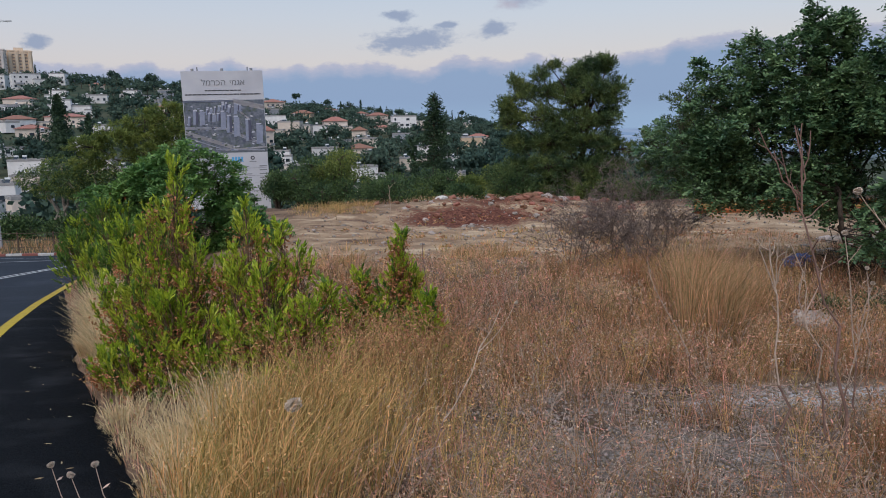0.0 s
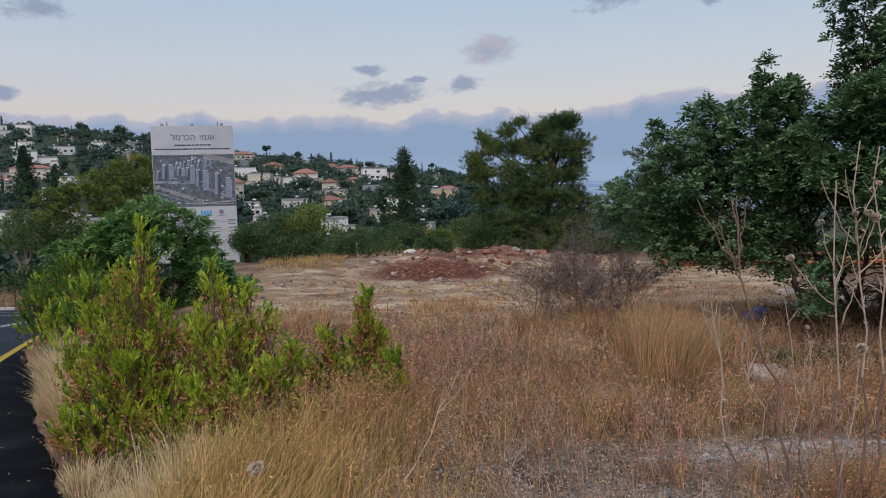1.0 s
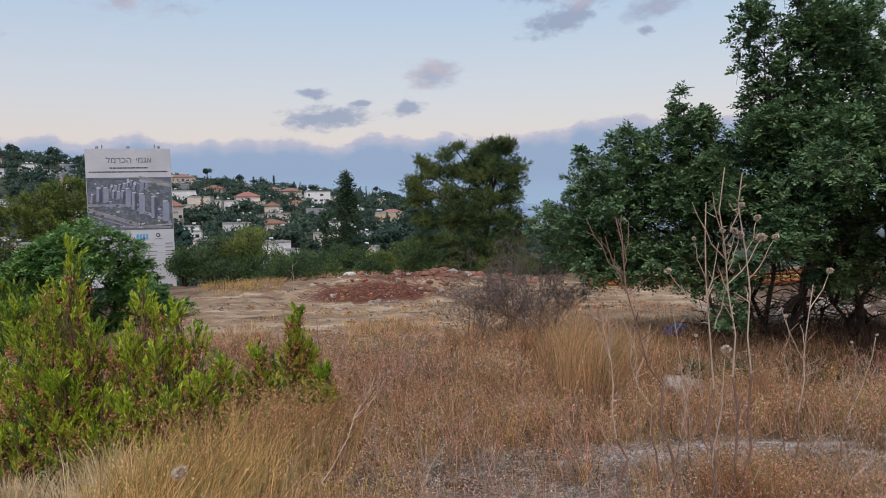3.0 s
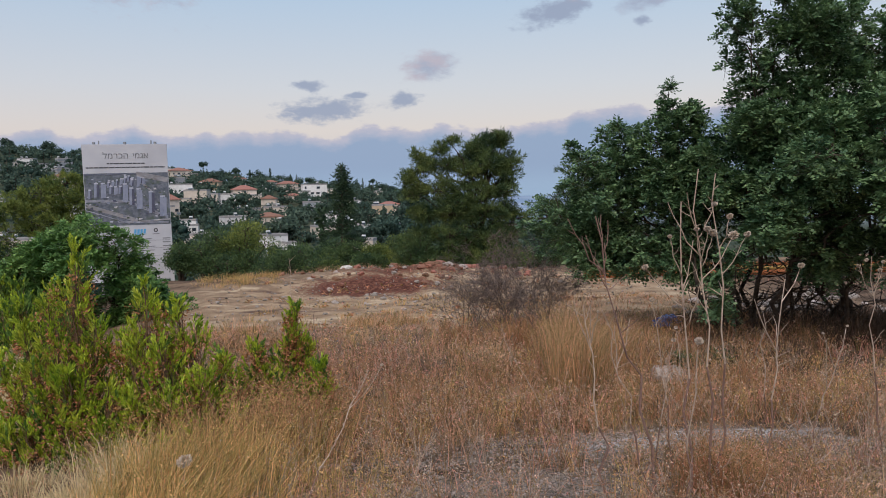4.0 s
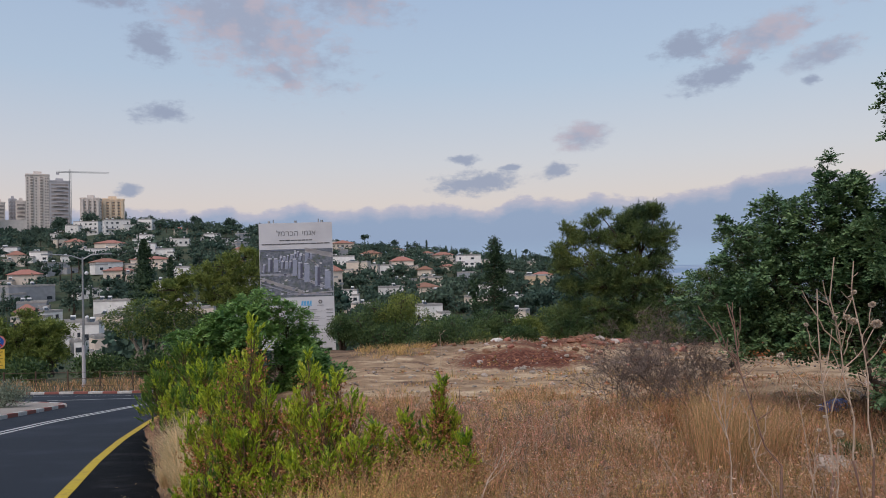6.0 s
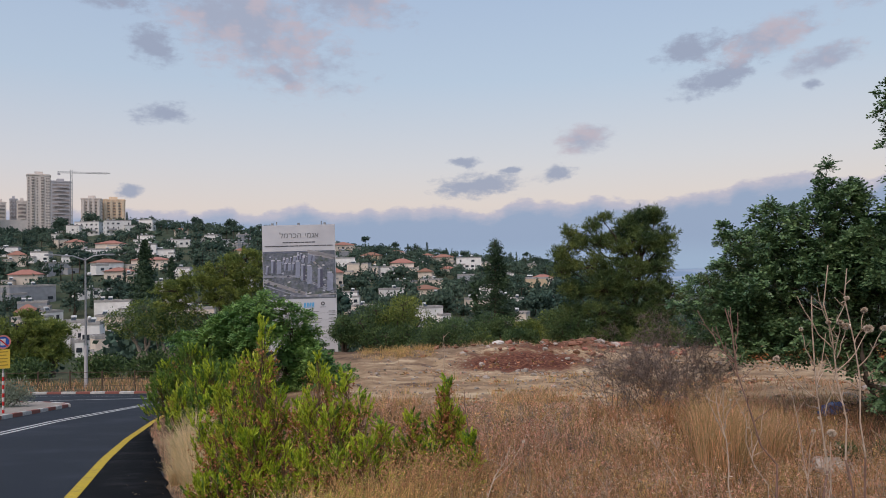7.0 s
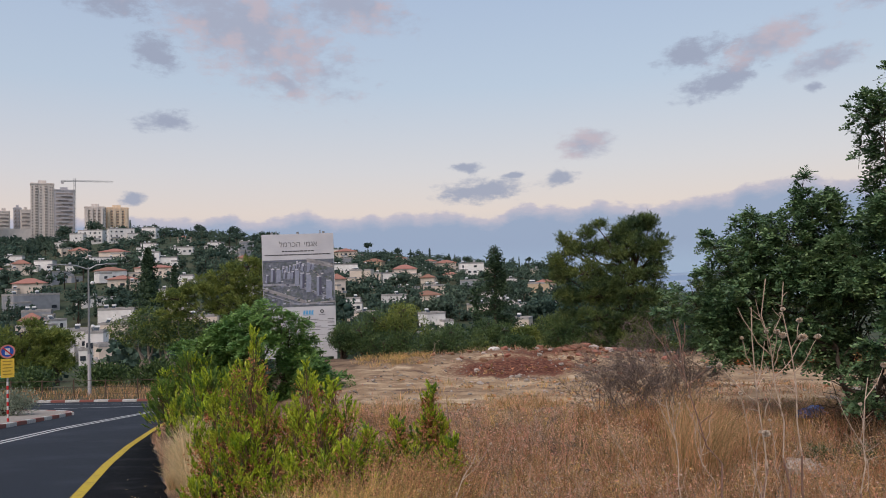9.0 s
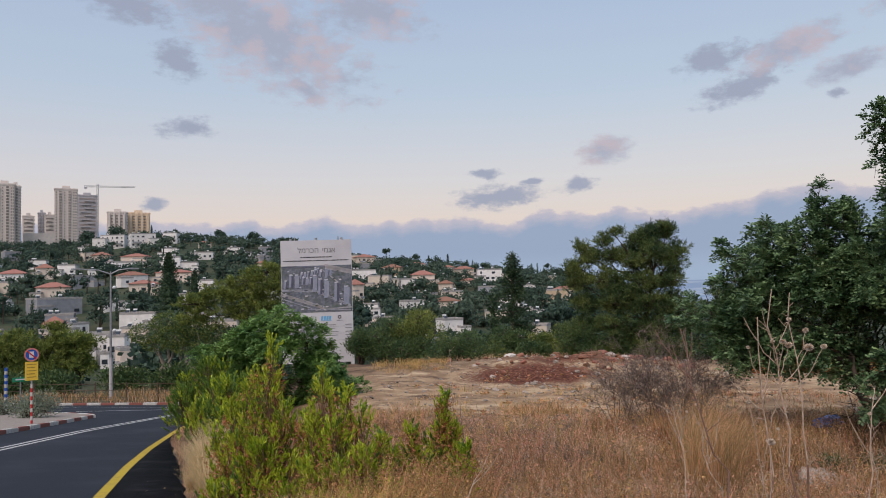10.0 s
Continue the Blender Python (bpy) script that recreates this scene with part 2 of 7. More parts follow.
BRIGHT_LEAF = material("bright_leaf", (0.075, 0.18, 0.05), (0.20, 0.33, 0.085), 1.2, 0.5, vary=0.35, through_light=0.25)
OLIVE_LEAF = material("olive_leaf", (0.08, 0.125, 0.032), (0.27, 0.31, 0.07), 1.0, 0.6, vary=0.35, through_light=0.2)
GREY_LEAF = material("grey_leaf", (0.16, 0.20, 0.14), (0.24, 0.27, 0.2), 2, 0.7, vary=0.3, through_light=0.15)
SPIRE_LEAF = material("spire_needle", (0.022, 0.05, 0.026), (0.06, 0.10, 0.045), 0.8, 0.6, vary=0.4, through_light=0.1)
DARK_STALK = material("dark_stalk", (0.29, 0.18, 0.14), (0.19, 0.115, 0.09), 20, 0.9)
# bluish cast: the haze over the far hillside is put into this leaf colour
FAR_LEAF = material("far_leaf", (0.045, 0.084, 0.070), (0.105, 0.148, 0.105), 0.05, 0.85, vary=0.3, through_light=0.2, three=(0.055, 0.075, 0.05), three_scale=0.6, spec=0.1)
WALLS = {"white": material("white_render", (0.82, 0.79, 0.76), (0.70, 0.67, 0.64), 0.7, 0.9, vary=0.12, island=False),
         "cream": material("cream_render", (0.74, 0.63, 0.53), (0.64, 0.54, 0.45), 0.7, 0.9, vary=0.12, island=False),
         "tan": material("tan_render", (0.62, 0.47, 0.32), (0.54, 0.41, 0.29), 0.7, 0.9, vary=0.12, island=False),
         "grey": material("grey_render", (0.34, 0.35, 0.37), (0.27, 0.28, 0.30), 0.7, 0.9, vary=0.12, island=False)}
ROOF_TILE = material("red_roof_tile", (0.36, 0.17, 0.12), (0.26, 0.13, 0.10), 2.5, 0.85, vary=0.2, island=False)
ROOF_FLAT = material("flat_roof", (0.42, 0.40, 0.38), (0.30, 0.28, 0.27), 1.5, 0.9)
GLASS = material("dark_window_glass", (0.03, 0.035, 0.045), (0.05, 0.06, 0.07), 2, 0.12, spec=0.6)
CONCRETE = material("tower_concrete", (0.70, 0.62, 0.56), (0.61, 0.54, 0.49), 0.3, 0.9)
# tower concrete again, with warm evening sunlight put into its colour
CONCRETE_SUNLIT = material("tower_sunlit", (0.80, 0.62, 0.45), (0.70, 0.55, 0.40), 0.3, 0.9)
# dark of the tower windows; also stands for the shade in balcony shafts
TOWER_SHADE = material("tower_shade_and_window", (0.34, 0.295, 0.27), (0.27, 0.24, 0.225), 0.5, 0.8, vary=0.25, island=False)
TOWER_GREY = material("tower_grey", (0.50, 0.47, 0.47), (0.42, 0.40, 0.42), 0.3, 0.9)
TANK = material("water_tank", (0.75, 0.75, 0.74), (0.65, 0.65, 0.65), 3, 0.4)
NET = material("orange_net", (0.55, 0.20, 0.075), (0.40, 0.165, 0.08), 6, 0.8, through_light=0.3)
NET_YELLOW = material("yellow_net_band", (0.58, 0.39, 0.12), (0.45, 0.30, 0.12), 6, 0.8, through_light=0.3)
BAG = material("blue_plastic", (0.06, 0.13, 0.40), (0.1, 0.18, 0.46), 8, 0.4)
PRINT = material("print_ground", (0.085, 0.10, 0.125), (0.20, 0.215, 0.255), 9, 0.5, three=(0.09, 0.115, 0.085), three_scale=3)
PRINT_LIGHT = material("print_tower", (0.5, 0.52, 0.6), (0.62, 0.63, 0.7), 5, 0.5, vary=0.3)
PRINT_SHADE = material("print_shade", (0.085, 0.09, 0.14), (0.13, 0.135, 0.18), 5, 0.5, vary=0.3)
PRINT_BLUE = material("print_blue_grey", (0.26, 0.29, 0.38), (0.34, 0.37, 0.46), 5, 0.5, vary=0.3)
PRINT_TREE = material("print_tree", (0.07, 0.095, 0.07), (0.13, 0.15, 0.11), 9, 0.5, vary=0.3)
PRINT_ROAD = material("print_road", (0.58, 0.56, 0.57), (0.48, 0.47, 0.50), 5, 0.5)


def soil_material():
    """Dry soil: straw litter, grey gravel where the ground is bare, red earth on the dug heap, dark humus on the far
    slopes, and blue haze painted into the far plain.
    """
    m = bpy.data.materials.new("dry_soil_far_haze")
    m.use_nodes = True
    t = m.node_tree
    p = t.nodes["Principled BSDF"]
    tc = t.nodes.new("ShaderNodeTexCoord")

    def noise_at(scale, detail=6):
        n = t.nodes.new("ShaderNodeTexNoise")
        n.inputs["Scale"].default_value, n.inputs["Detail"].default_value = scale, detail
        t.links.new(tc.outputs["Object"], n.inputs["Vector"])
        return n.outputs[0]

    def calc(op, a, b):
        n = t.nodes.new("ShaderNodeMath")
        n.operation = op
        for i, v in enumerate((a, b)):
            if isinstance(v, (int, float)):
                n.inputs[i].default_value = v
            else:
                t.links.new(v, n.inputs[i])
        return n.outputs[0]

    def step(v, a, b):
        n = t.nodes.new("ShaderNodeMapRange")
        n.interpolation_type = "SMOOTHSTEP"
        n.inputs[1].default_value, n.inputs[2].default_value = a, b
        t.links.new(v, n.inputs[0])
        return n.outputs[0]

    def blend(f, a, b):
        n = t.nodes.new("ShaderNodeMix")
        n.data_type = "RGBA"
        t.links.new(f, n.inputs[0])
        for i, v in ((6, a), (7, b)):
            if isinstance(v, tuple):
                n.inputs[i].default_value = (*v, 1)
            else:
                t.links.new(v, n.inputs[i])
        return n.outputs[2]

    def spot(cx, cy, rx, ry):
        n = t.nodes.new("ShaderNodeMapping")
        n.vector_type = "TEXTURE"
        n.inputs[1].default_value, n.inputs[3].default_value = (cx, cy, 0), (rx, ry, 1000)
        t.links.new(tc.outputs["Object"], n.inputs[0])
        d = t.nodes.new("ShaderNodeVectorMath")
        d.operation = "LENGTH"
        t.links.new(n.outputs[0], d.inputs[0])
        return calc("SUBTRACT", 1.0, d.outputs["Value"])

    fine, mid, wide = noise_at(9), noise_at(1.7), noise_at(0.35)
    grain = noise_at(45, 3)
    colour = blend(step(mid, 0.35, 0.65), (0.095, 0.062, 0.042), (0.19, 0.125, 0.083))
    colour = blend(step(fine, 0.5, 0.75), colour, (0.09, 0.06, 0.042))
    colour = blend(step(wide, 0.52, 0.62), colour, (0.28, 0.19, 0.12))
    bare = calc("MAXIMUM", spot(3.5, 6.1, 2.3, 1.0), calc("MULTIPLY", spot(1.3, 4.7, 1.7, 1.0), 0.9))
    bare = step(calc("ADD", bare, calc("MULTIPLY", calc("SUBTRACT", mid, 0.5), 1.6)), 0.05, 0.4)
    colour = blend(bare, colour, blend(step(grain, 0.4, 0.6), (0.13, 0.105, 0.088), (0.27, 0.228, 0.19)))
    chalk = step(calc("ADD", spot(3.6, 6.3, 1.9, 0.6), calc("MULTIPLY", calc("SUBTRACT", mid, 0.5), 1.2)), 0.1, 0.4)
    colour = blend(chalk, colour, (0.50, 0.48, 0.46))
    drawn = t.nodes.new("ShaderNodeMapping")
    drawn.inputs[3].default_value = (0.5, 1.3, 1.0)
    t.links.new(tc.outputs["Object"], drawn.inputs[0])
    streak = t.nodes.new("ShaderNodeTexNoise")
    streak.inputs["Scale"].default_value, streak.inputs["Detail"].default_value, streak.inputs["Roughness"].default_value = 1.3, 8, 0.7
    t.links.new(drawn.outputs[0], streak.inputs["Vector"])
    trodden = step(spot(3.0, 20.5, 11.0, 7.5), 0.05, 0.4)
    colour = blend(trodden, colour, blend(step(mid, 0.35, 0.65), (0.27, 0.18, 0.112), (0.41, 0.29, 0.18)))
    colour = blend(calc("MULTIPLY", trodden, step(streak.outputs[0], 0.52, 0.64)), colour, (0.15, 0.095, 0.068))
    colour = blend(calc("MULTIPLY", trodden, step(streak.outputs[0], 0.47, 0.36)), colour, (0.56, 0.43, 0.285))
    red = calc("MAXIMUM", spot(0.8, 23.0, 3.0, 2.3), calc("MULTIPLY", spot(2.0, 25.4, 4.0, 1.6), 0.45))
    red = step(calc("ADD", red, calc("MULTIPLY", calc("SUBTRACT", fine, 0.5), 0.9)), 0.12, 0.4)
    colour = blend(red, colour, blend(step(fine, 0.4, 0.6), (0.085, 0.03, 0.02), (0.20, 0.085, 0.055)))
    far = t.nodes.new("ShaderNodeVectorMath")
    far.operation = "LENGTH"
    t.links.new(tc.outputs["Object"], far.inputs[0])
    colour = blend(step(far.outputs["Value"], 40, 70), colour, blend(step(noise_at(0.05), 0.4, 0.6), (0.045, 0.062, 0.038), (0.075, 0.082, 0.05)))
    # distance haze is mixed into the colour as blue-grey beyond about a kilometre
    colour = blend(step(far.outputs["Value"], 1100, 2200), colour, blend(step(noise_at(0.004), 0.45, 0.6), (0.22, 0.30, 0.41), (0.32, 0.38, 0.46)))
    t.links.new(colour, p.inputs["Base Color"])
    p.inputs["Roughness"].default_value, p.inputs["Specular IOR Level"].default_value = 0.95, 0.1
    b = t.nodes.new("ShaderNodeBump")
    b.inputs["Strength"].default_value, b.inputs["Distance"].default_value = 0.7, 0.05
    t.links.new(calc("ADD", fine, calc("MULTIPLY", grain, 0.5)), b.inputs["Height"])
    t.links.new(b.outputs[0], p.inputs["Normal"])
    return m


SOIL = soil_material()

# ---------------------------------------------------------------- terrain
def smooth(a, b, x):
    k = np.clip((np.asarray(x, float) - a) / (b - a), 0, 1)
    return k * k * (3 - 2 * k)


def hash2(i, j):
    v = np.sin(i * 127.1 + j * 311.7) * 43758.5453
    return v - np.floor(v)


def vnoise(x, y):
    i, j = np.floor(x), np.floor(y)
    u, v = x - i, y - j
    u, v = u * u * (3 - 2 * u), v * v * (3 - 2 * v)
    low = hash2(i, j) * (1 - u) + hash2(i + 1, j) * u
    high = hash2(i, j + 1) * (1 - u) + hash2(i + 1, j + 1) * u
    return low * (1 - v) + high * v - 0.5


def road_z(y):
    y = np.asarray(y, float)
    return -0.05 - 0.131 * np.clip(y, -30, 46.5)


EDGE_Y = [-40, -2, 0, 4.05, 6.75, 9.41, 13.25, 18.1, 22, 28, 34, 37]
EDGE_X = [22.5, 1.5, 0.4, -1.86, -3.47, -4.94, -6.98, -9.6, -11.3, -13.2, -14.2, -13]


def edge_x(y):
    return np.interp(y, EDGE_Y, EDGE_X)


RIDGE_A = [-180, -60, -38, -34, -29, -23, -19, -13, -8, -3, 1, 4, 8, 12, 20, 180]
RIDGE_E = [3, 3, 2.9, 2.9, 3.6, 3.4, 3.1, 1.7, 1.1, 0.55, 0.15, -0.3, -1.5, -3.6, -4.5, -4.5]
RIDGE_R = [700, 700, 700, 690, 650, 620, 600, 560, 520, 490, 480, 470, 460, 460, 460, 460]


def hill_z(r, a):
    top = np.interp(a, RIDGE_A, RIDGE_R)
    crest = 1.7 + top * np.tan(np.radians(np.interp(a, RIDGE_A, RIDGE_E)))
    low = np.interp(r, [0, 60, 150, 200], [-6, -6.6, -17, -17.5])
    k = np.clip((r - 200) / (top - 200), 0, 1)
    z = np.where(r < 200, low, -17.5 + (crest + 17.5) * k)
    high = crest + (np.minimum(r, 1050) - top) * 0.045
    drop = smooth(1050, 2400, r)
    left = high * (1 - drop) - 60 * drop
    fall = smooth(0, 1, (r - top) / 900)
    right = crest * (1 - fall) - 60 * fall
    w = smooth(-24, -17, a)
    z = np.where(r > top, left * (1 - w) + right * w, z)
    return z + np.clip(r - 2500, 0, 2400) / 2400 * 36 * smooth(2400, 2600, r)


def ground_z(x, y, fine=True):
    x, y = np.asarray(x, float), np.asarray(y, float)
    r, a = np.hypot(x, y), np.degrees(np.arctan2(x, y))
    rz = road_z(y)
    plane = -0.03 - 0.146 * np.clip(y, -25, 30)
    k = 0.25
    shelf = k * np.log(np.exp(plane / k) + np.exp(-1.28 / k))
    e = edge_x(y)
    bank = smooth(0.1, 1.2 + 4.6 * smooth(8, 20, y), x - e)
    field = shelf - 0.145 * np.clip(y - 27.3 - 0.06 * x, 0, 60)
    field = field + 0.32 * np.exp(-((x - 2.6) / 2.8) ** 2 - ((y - 25.8) / 1.8) ** 2) + 0.15 * np.exp(-((x + 0.4) / 1.8) ** 2 - ((y - 25.8) / 1.6) ** 2)
    near = rz * (1 - bank) + field * bank
    if fine:
        lump = vnoise(x * 0.55, y * 0.55) * 0.16 + vnoise(x * 1.9 + 7, y * 1.9) * 0.07 + vnoise(x * 6.1, y * 6.1 + 3) * 0.03
        near = near + lump * smooth(0.2, 1.5, x - e) * smooth(45, 30, r)
        rough = np.exp(-((x - 1.5) / 4.5) ** 2 - ((y - 24.5) / 3.2) ** 2)
        near = near + rough * (vnoise(x * 3, y * 3) * 0.25 + vnoise(x * 7, y * 7) * 0.12)
    near = near - 0.07 * smooth(0.12, -0.1, x - e) * (y < 46.6)
    w = smooth(52, 95, r)
    ahead = near * (1 - w) + hill_z(r, a) * w
    behind = road_z(y) + 0 * x
    ahead = np.where(y < -2, np.where(x < e, road_z(y) - 0.07, plane), ahead) if np.ndim(x) else ahead
    return np.where((r > 120) & (y < -40), 4 + 0 * x, ahead)


def gz(x, y):
    return float(ground_z(np.array([x]), np.array([y]))[0])

# ---------------------------------------------------------------- mesh tools
def np_mesh(name, verts, faces, mat=None, flat_shade=True):
    """A mesh from arrays; all faces have the same number of corners."""
    verts, faces = np.asarray(verts, np.float32).reshape(-1, 3), np.asarray(faces, np.int32)
    me = bpy.data.meshes.new(name)
    me.vertices.add(len(verts))
    me.vertices.foreach_set("co", verts.ravel())
    me.loops.add(faces.size)
    me.loops.foreach_set("vertex_index", faces.ravel())
    me.polygons.add(len(faces))
    me.polygons.foreach_set("loop_start", np.arange(0, faces.size, faces.shape[1], dtype=np.int32))
    if not flat_shade:
        me.polygons.foreach_set("use_smooth", np.ones(len(faces), bool))
    me.update(calc_edges=True)
    if mat:
        me.materials.append(mat)
    return me


def thing(name, me, m=None, label="", category="", group="", kind=""):
    ob = new(name, me)
    if m is not None:
        ob.matrix_basis = m
    return tagged(ob, label, category, group, kind)


def piece(name, me, parent, m=None, label="", kind=""):
    ob = new(name, me)
    ob.parent = parent
    if m is not None:
        ob.matrix_basis = m
    return tagged(ob, label, kind=kind)


class Soup:
    """Triangles gathered from many small shapes."""

    def __init__(self):
        self.v, self.f, self.n = [], [], 0

    def add(self, v, f):
        v = np.asarray(v, float).reshape(-1, 3)
        self.v.append(v)
        self.f.append(np.asarray(f, int) + self.n)
        self.n += len(v)

    def mesh(self, name, mat, flat_shade=True):
        return np_mesh(name, np.concatenate(self.v), np.concatenate(self.f), mat, flat_shade)


def unit(v):
    return v / np.maximum(np.linalg.norm(v, axis=-1, keepdims=True), 1e-9)


def leaves(rng, at, way, length, width, fold=0.25):
    """Pointed leaves folded along the midrib: base places, directions, lengths and widths."""
    n = len(at)
    way = unit(way)
    side = unit(np.cross(way, rng.normal(size=(n, 3))))
    up = np.cross(side, way)
    length, width = np.broadcast_to(length, n)[:, None], np.broadcast_to(width, n)[:, None]
    mid = at + way * length * 0.55 + up * width * fold
    v = np.stack([at, mid + side * width * 0.5 - up * width * fold, at + way * length, mid - side * width * 0.5 - up * width * fold], 1)
    base = np.arange(n)[:, None] * 4
    f = np.concatenate([base + [0, 1, 2], base + [0, 2, 3]])
    return v.reshape(-1, 3), f


def sprays(rng, tips, axis, fronds, length, pairs, leaflet, width, droop=0.25, spread=0.8):
    """Shoots that end in rosettes of feathered leaves: each frond carries pairs of leaflets that face the sky."""
    n = len(tips)
    tips, axis = np.repeat(tips, fronds, 0), np.repeat(unit(axis), fronds, 0)
    out = unit(axis * rng.uniform(0.35, 1.0, (len(tips), 1)) + unit(rng.normal(size=axis.shape)) * spread + [0, 0, 0.12])
    face = unit(np.array([0, 0, 1.0]) + out * 0.35 + rng.normal(size=out.shape) * 0.35)
    lateral = unit(np.cross(out, face))
    size = rng.uniform(0.65, 1.2, (len(tips), 1)) * length
    at, way, up = [], [], []
    for j in range(pairs):
        u = (j + 0.8) / pairs
        base = tips + out * size * u - np.array([0, 0, 1.0]) * size * droop * u * u
        for side in (-1, 1):
            at.append(base)
            way.append(lateral * side + out * (0.3 + 0.5 * u) + rng.normal(size=out.shape) * 0.16)
            up.append(face + rng.normal(size=out.shape) * 0.25)
    at, way, up = np.concatenate(at), unit(np.concatenate(way)), np.concatenate(up)
    side = unit(np.cross(way, up)) * (width * rng.uniform(0.42, 0.6, len(at)))[:, None]
    way = way * (leaflet * rng.uniform(0.75, 1.2, len(at)))[:, None]
    v = np.stack([at, at + way * 0.58 + side, at + way, at + way * 0.58 - side], 1)
    k = np.arange(len(at))[:, None] * 4
    return v.reshape(-1, 3), np.concatenate([k + [0, 1, 3], k + [1, 2, 3]])


def tube(points, radii, sides=5):
    """A tapered tube along a line of points."""
    points, radii = np.asarray(points, float), np.asarray(radii, float)
    n = len(points)
    d = unit(np.gradient(points, axis=0))
    ref = np.where(np.abs(d[:, 2:3]) > 0.9, [[1.0, 0, 0]], [[0, 0, 1.0]])
    s = unit(np.cross(d, ref))
    u = np.cross(s, d)
    a = np.linspace(0, 2 * np.pi, sides, endpoint=False)
    v = points[:, None] + radii[:, None, None] * (np.cos(a)[None, :, None] * s[:, None] + np.sin(a)[None, :, None] * u[:, None])
    i, j = np.meshgrid(np.arange(n - 1), np.arange(sides), indexing="ij")
    i, j = i.ravel(), j.ravel()
    a0, b0 = i * sides + j, i * sides + (j + 1) % sides
    f = np.concatenate([np.stack([a0, b0, b0 + sides], 1), np.stack([a0, b0 + sides, a0 + sides], 1)])
    return v.reshape(-1, 3), f


def bent(rng, a, b, steps=5, wobble=0.06):
    """A slightly crooked line from a to b."""
    a, b = np.asarray(a, float), np.asarray(b, float)
    k = np.linspace(0, 1, steps)[:, None]
    off = rng.normal(size=(steps, 3)) * wobble * np.linalg.norm(b - a)
    off[0] = off[-1] = 0
    return a + (b - a) * k + off


def box_mesh(name, size, mat, centre=(0, 0, 0), bevel=0.0):
    bm = bmesh.new()
    bmesh.ops.create_cube(bm, size=1)
    bmesh.ops.scale(bm, vec=size, verts=bm.verts)
    bmesh.ops.translate(bm, vec=centre, verts=bm.verts)
    if bevel:
        bmesh.ops.bevel(bm, geom=bm.edges[:], offset=bevel, segments=2, affect="EDGES")
    return bm_mesh(name, bm, mat)


def bm_mesh(name, bm, mat):
    me = bpy.data.meshes.new(name)
    bm.to_mesh(me)
    bm.free()
    me.materials.append(mat)
    return me


def rod_mesh(name, radius, height, mat, sides=12, top=None):
    bm = bmesh.new()
    bmesh.ops.create_cone(bm, cap_ends=True, segments=sides, radius1=radius, radius2=radius if top is None else top, depth=height)
    bmesh.ops.translate(bm, vec=(0, 0, height / 2), verts=bm.verts)
    return bm_mesh(name, bm, mat)


def disc_mesh(name, radius, depth, mat, sides=32, inner=0.0):
    """A disc or ring that faces -y."""
    bm = bmesh.new()
    if inner:
        a = np.linspace(0, 2 * np.pi, sides, endpoint=False)
        rings = [[bm.verts.new((r * math.cos(k), y, r * math.sin(k))) for k in a] for r, y in ((radius, -depth), (inner, -depth), (inner, 0), (radius, 0))]
        for q in range(4):
            for i in range(sides):
                bm.faces.new((rings[q][i], rings[q][(i + 1) % sides], rings[(q + 1) % 4][(i + 1) % sides], rings[(q + 1) % 4][i]))
        bmesh.ops.recalc_face_normals(bm, faces=bm.faces)
    else:
        bmesh.ops.create_cone(bm, cap_ends=True, segments=sides, radius1=radius, radius2=radius, depth=depth)
        bmesh.ops.rotate(bm, matrix=Matrix.Rotation(radians(90), 3, "X"), verts=bm.verts)
    return bm_mesh(name, bm, mat)


# ---------------------------------------------------------------- ground, road, kerbs
def polar_ground():
    angles = np.radians(np.concatenate([np.linspace(-62, 62, 260, endpoint=False), np.linspace(62, 298, 60, endpoint=False)]))
    radii = [0.25]
    while radii[-1] < 4900:
        radii.append(radii[-1] * 1.031 + 0.02)
    radii = np.array(radii)
    na = len(angles)
    rr, aa = np.meshgrid(radii, angles, indexing="ij")
    x, y = (rr * np.sin(aa)).ravel(), (rr * np.cos(aa)).ravel()
    z = ground_z(x, y)
    v = np.concatenate([np.stack([x, y, z], 1), [[0, 0, float(z[:na].mean())]]])
    i, j = np.meshgrid(np.arange(len(radii) - 1), np.arange(na), indexing="ij")
    i, j = i.ravel(), j.ravel()
    k = (j + 1) % na
    f = np.stack([i * na + j, (i + 1) * na + j, (i + 1) * na + k, i * na + k], 1)
    middle = np.stack([np.full(na, len(v) - 1), np.arange(na), (np.arange(na) + 1) % na, (np.arange(na) + 1) % na], 1)
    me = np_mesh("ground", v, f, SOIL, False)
    return thing("ground", me, label="dry stony ground with straw litter, gravel, red earth and a haze-tinted plain", category="ground", kind="structure")


polar_ground()

KERB_Y = [-40, 8, 16, 20.1, 23.9, 28, 30.4]
KERB_X = [6, -12.6, -15.1, -16.35, -17.45, -18.7, -19.6]


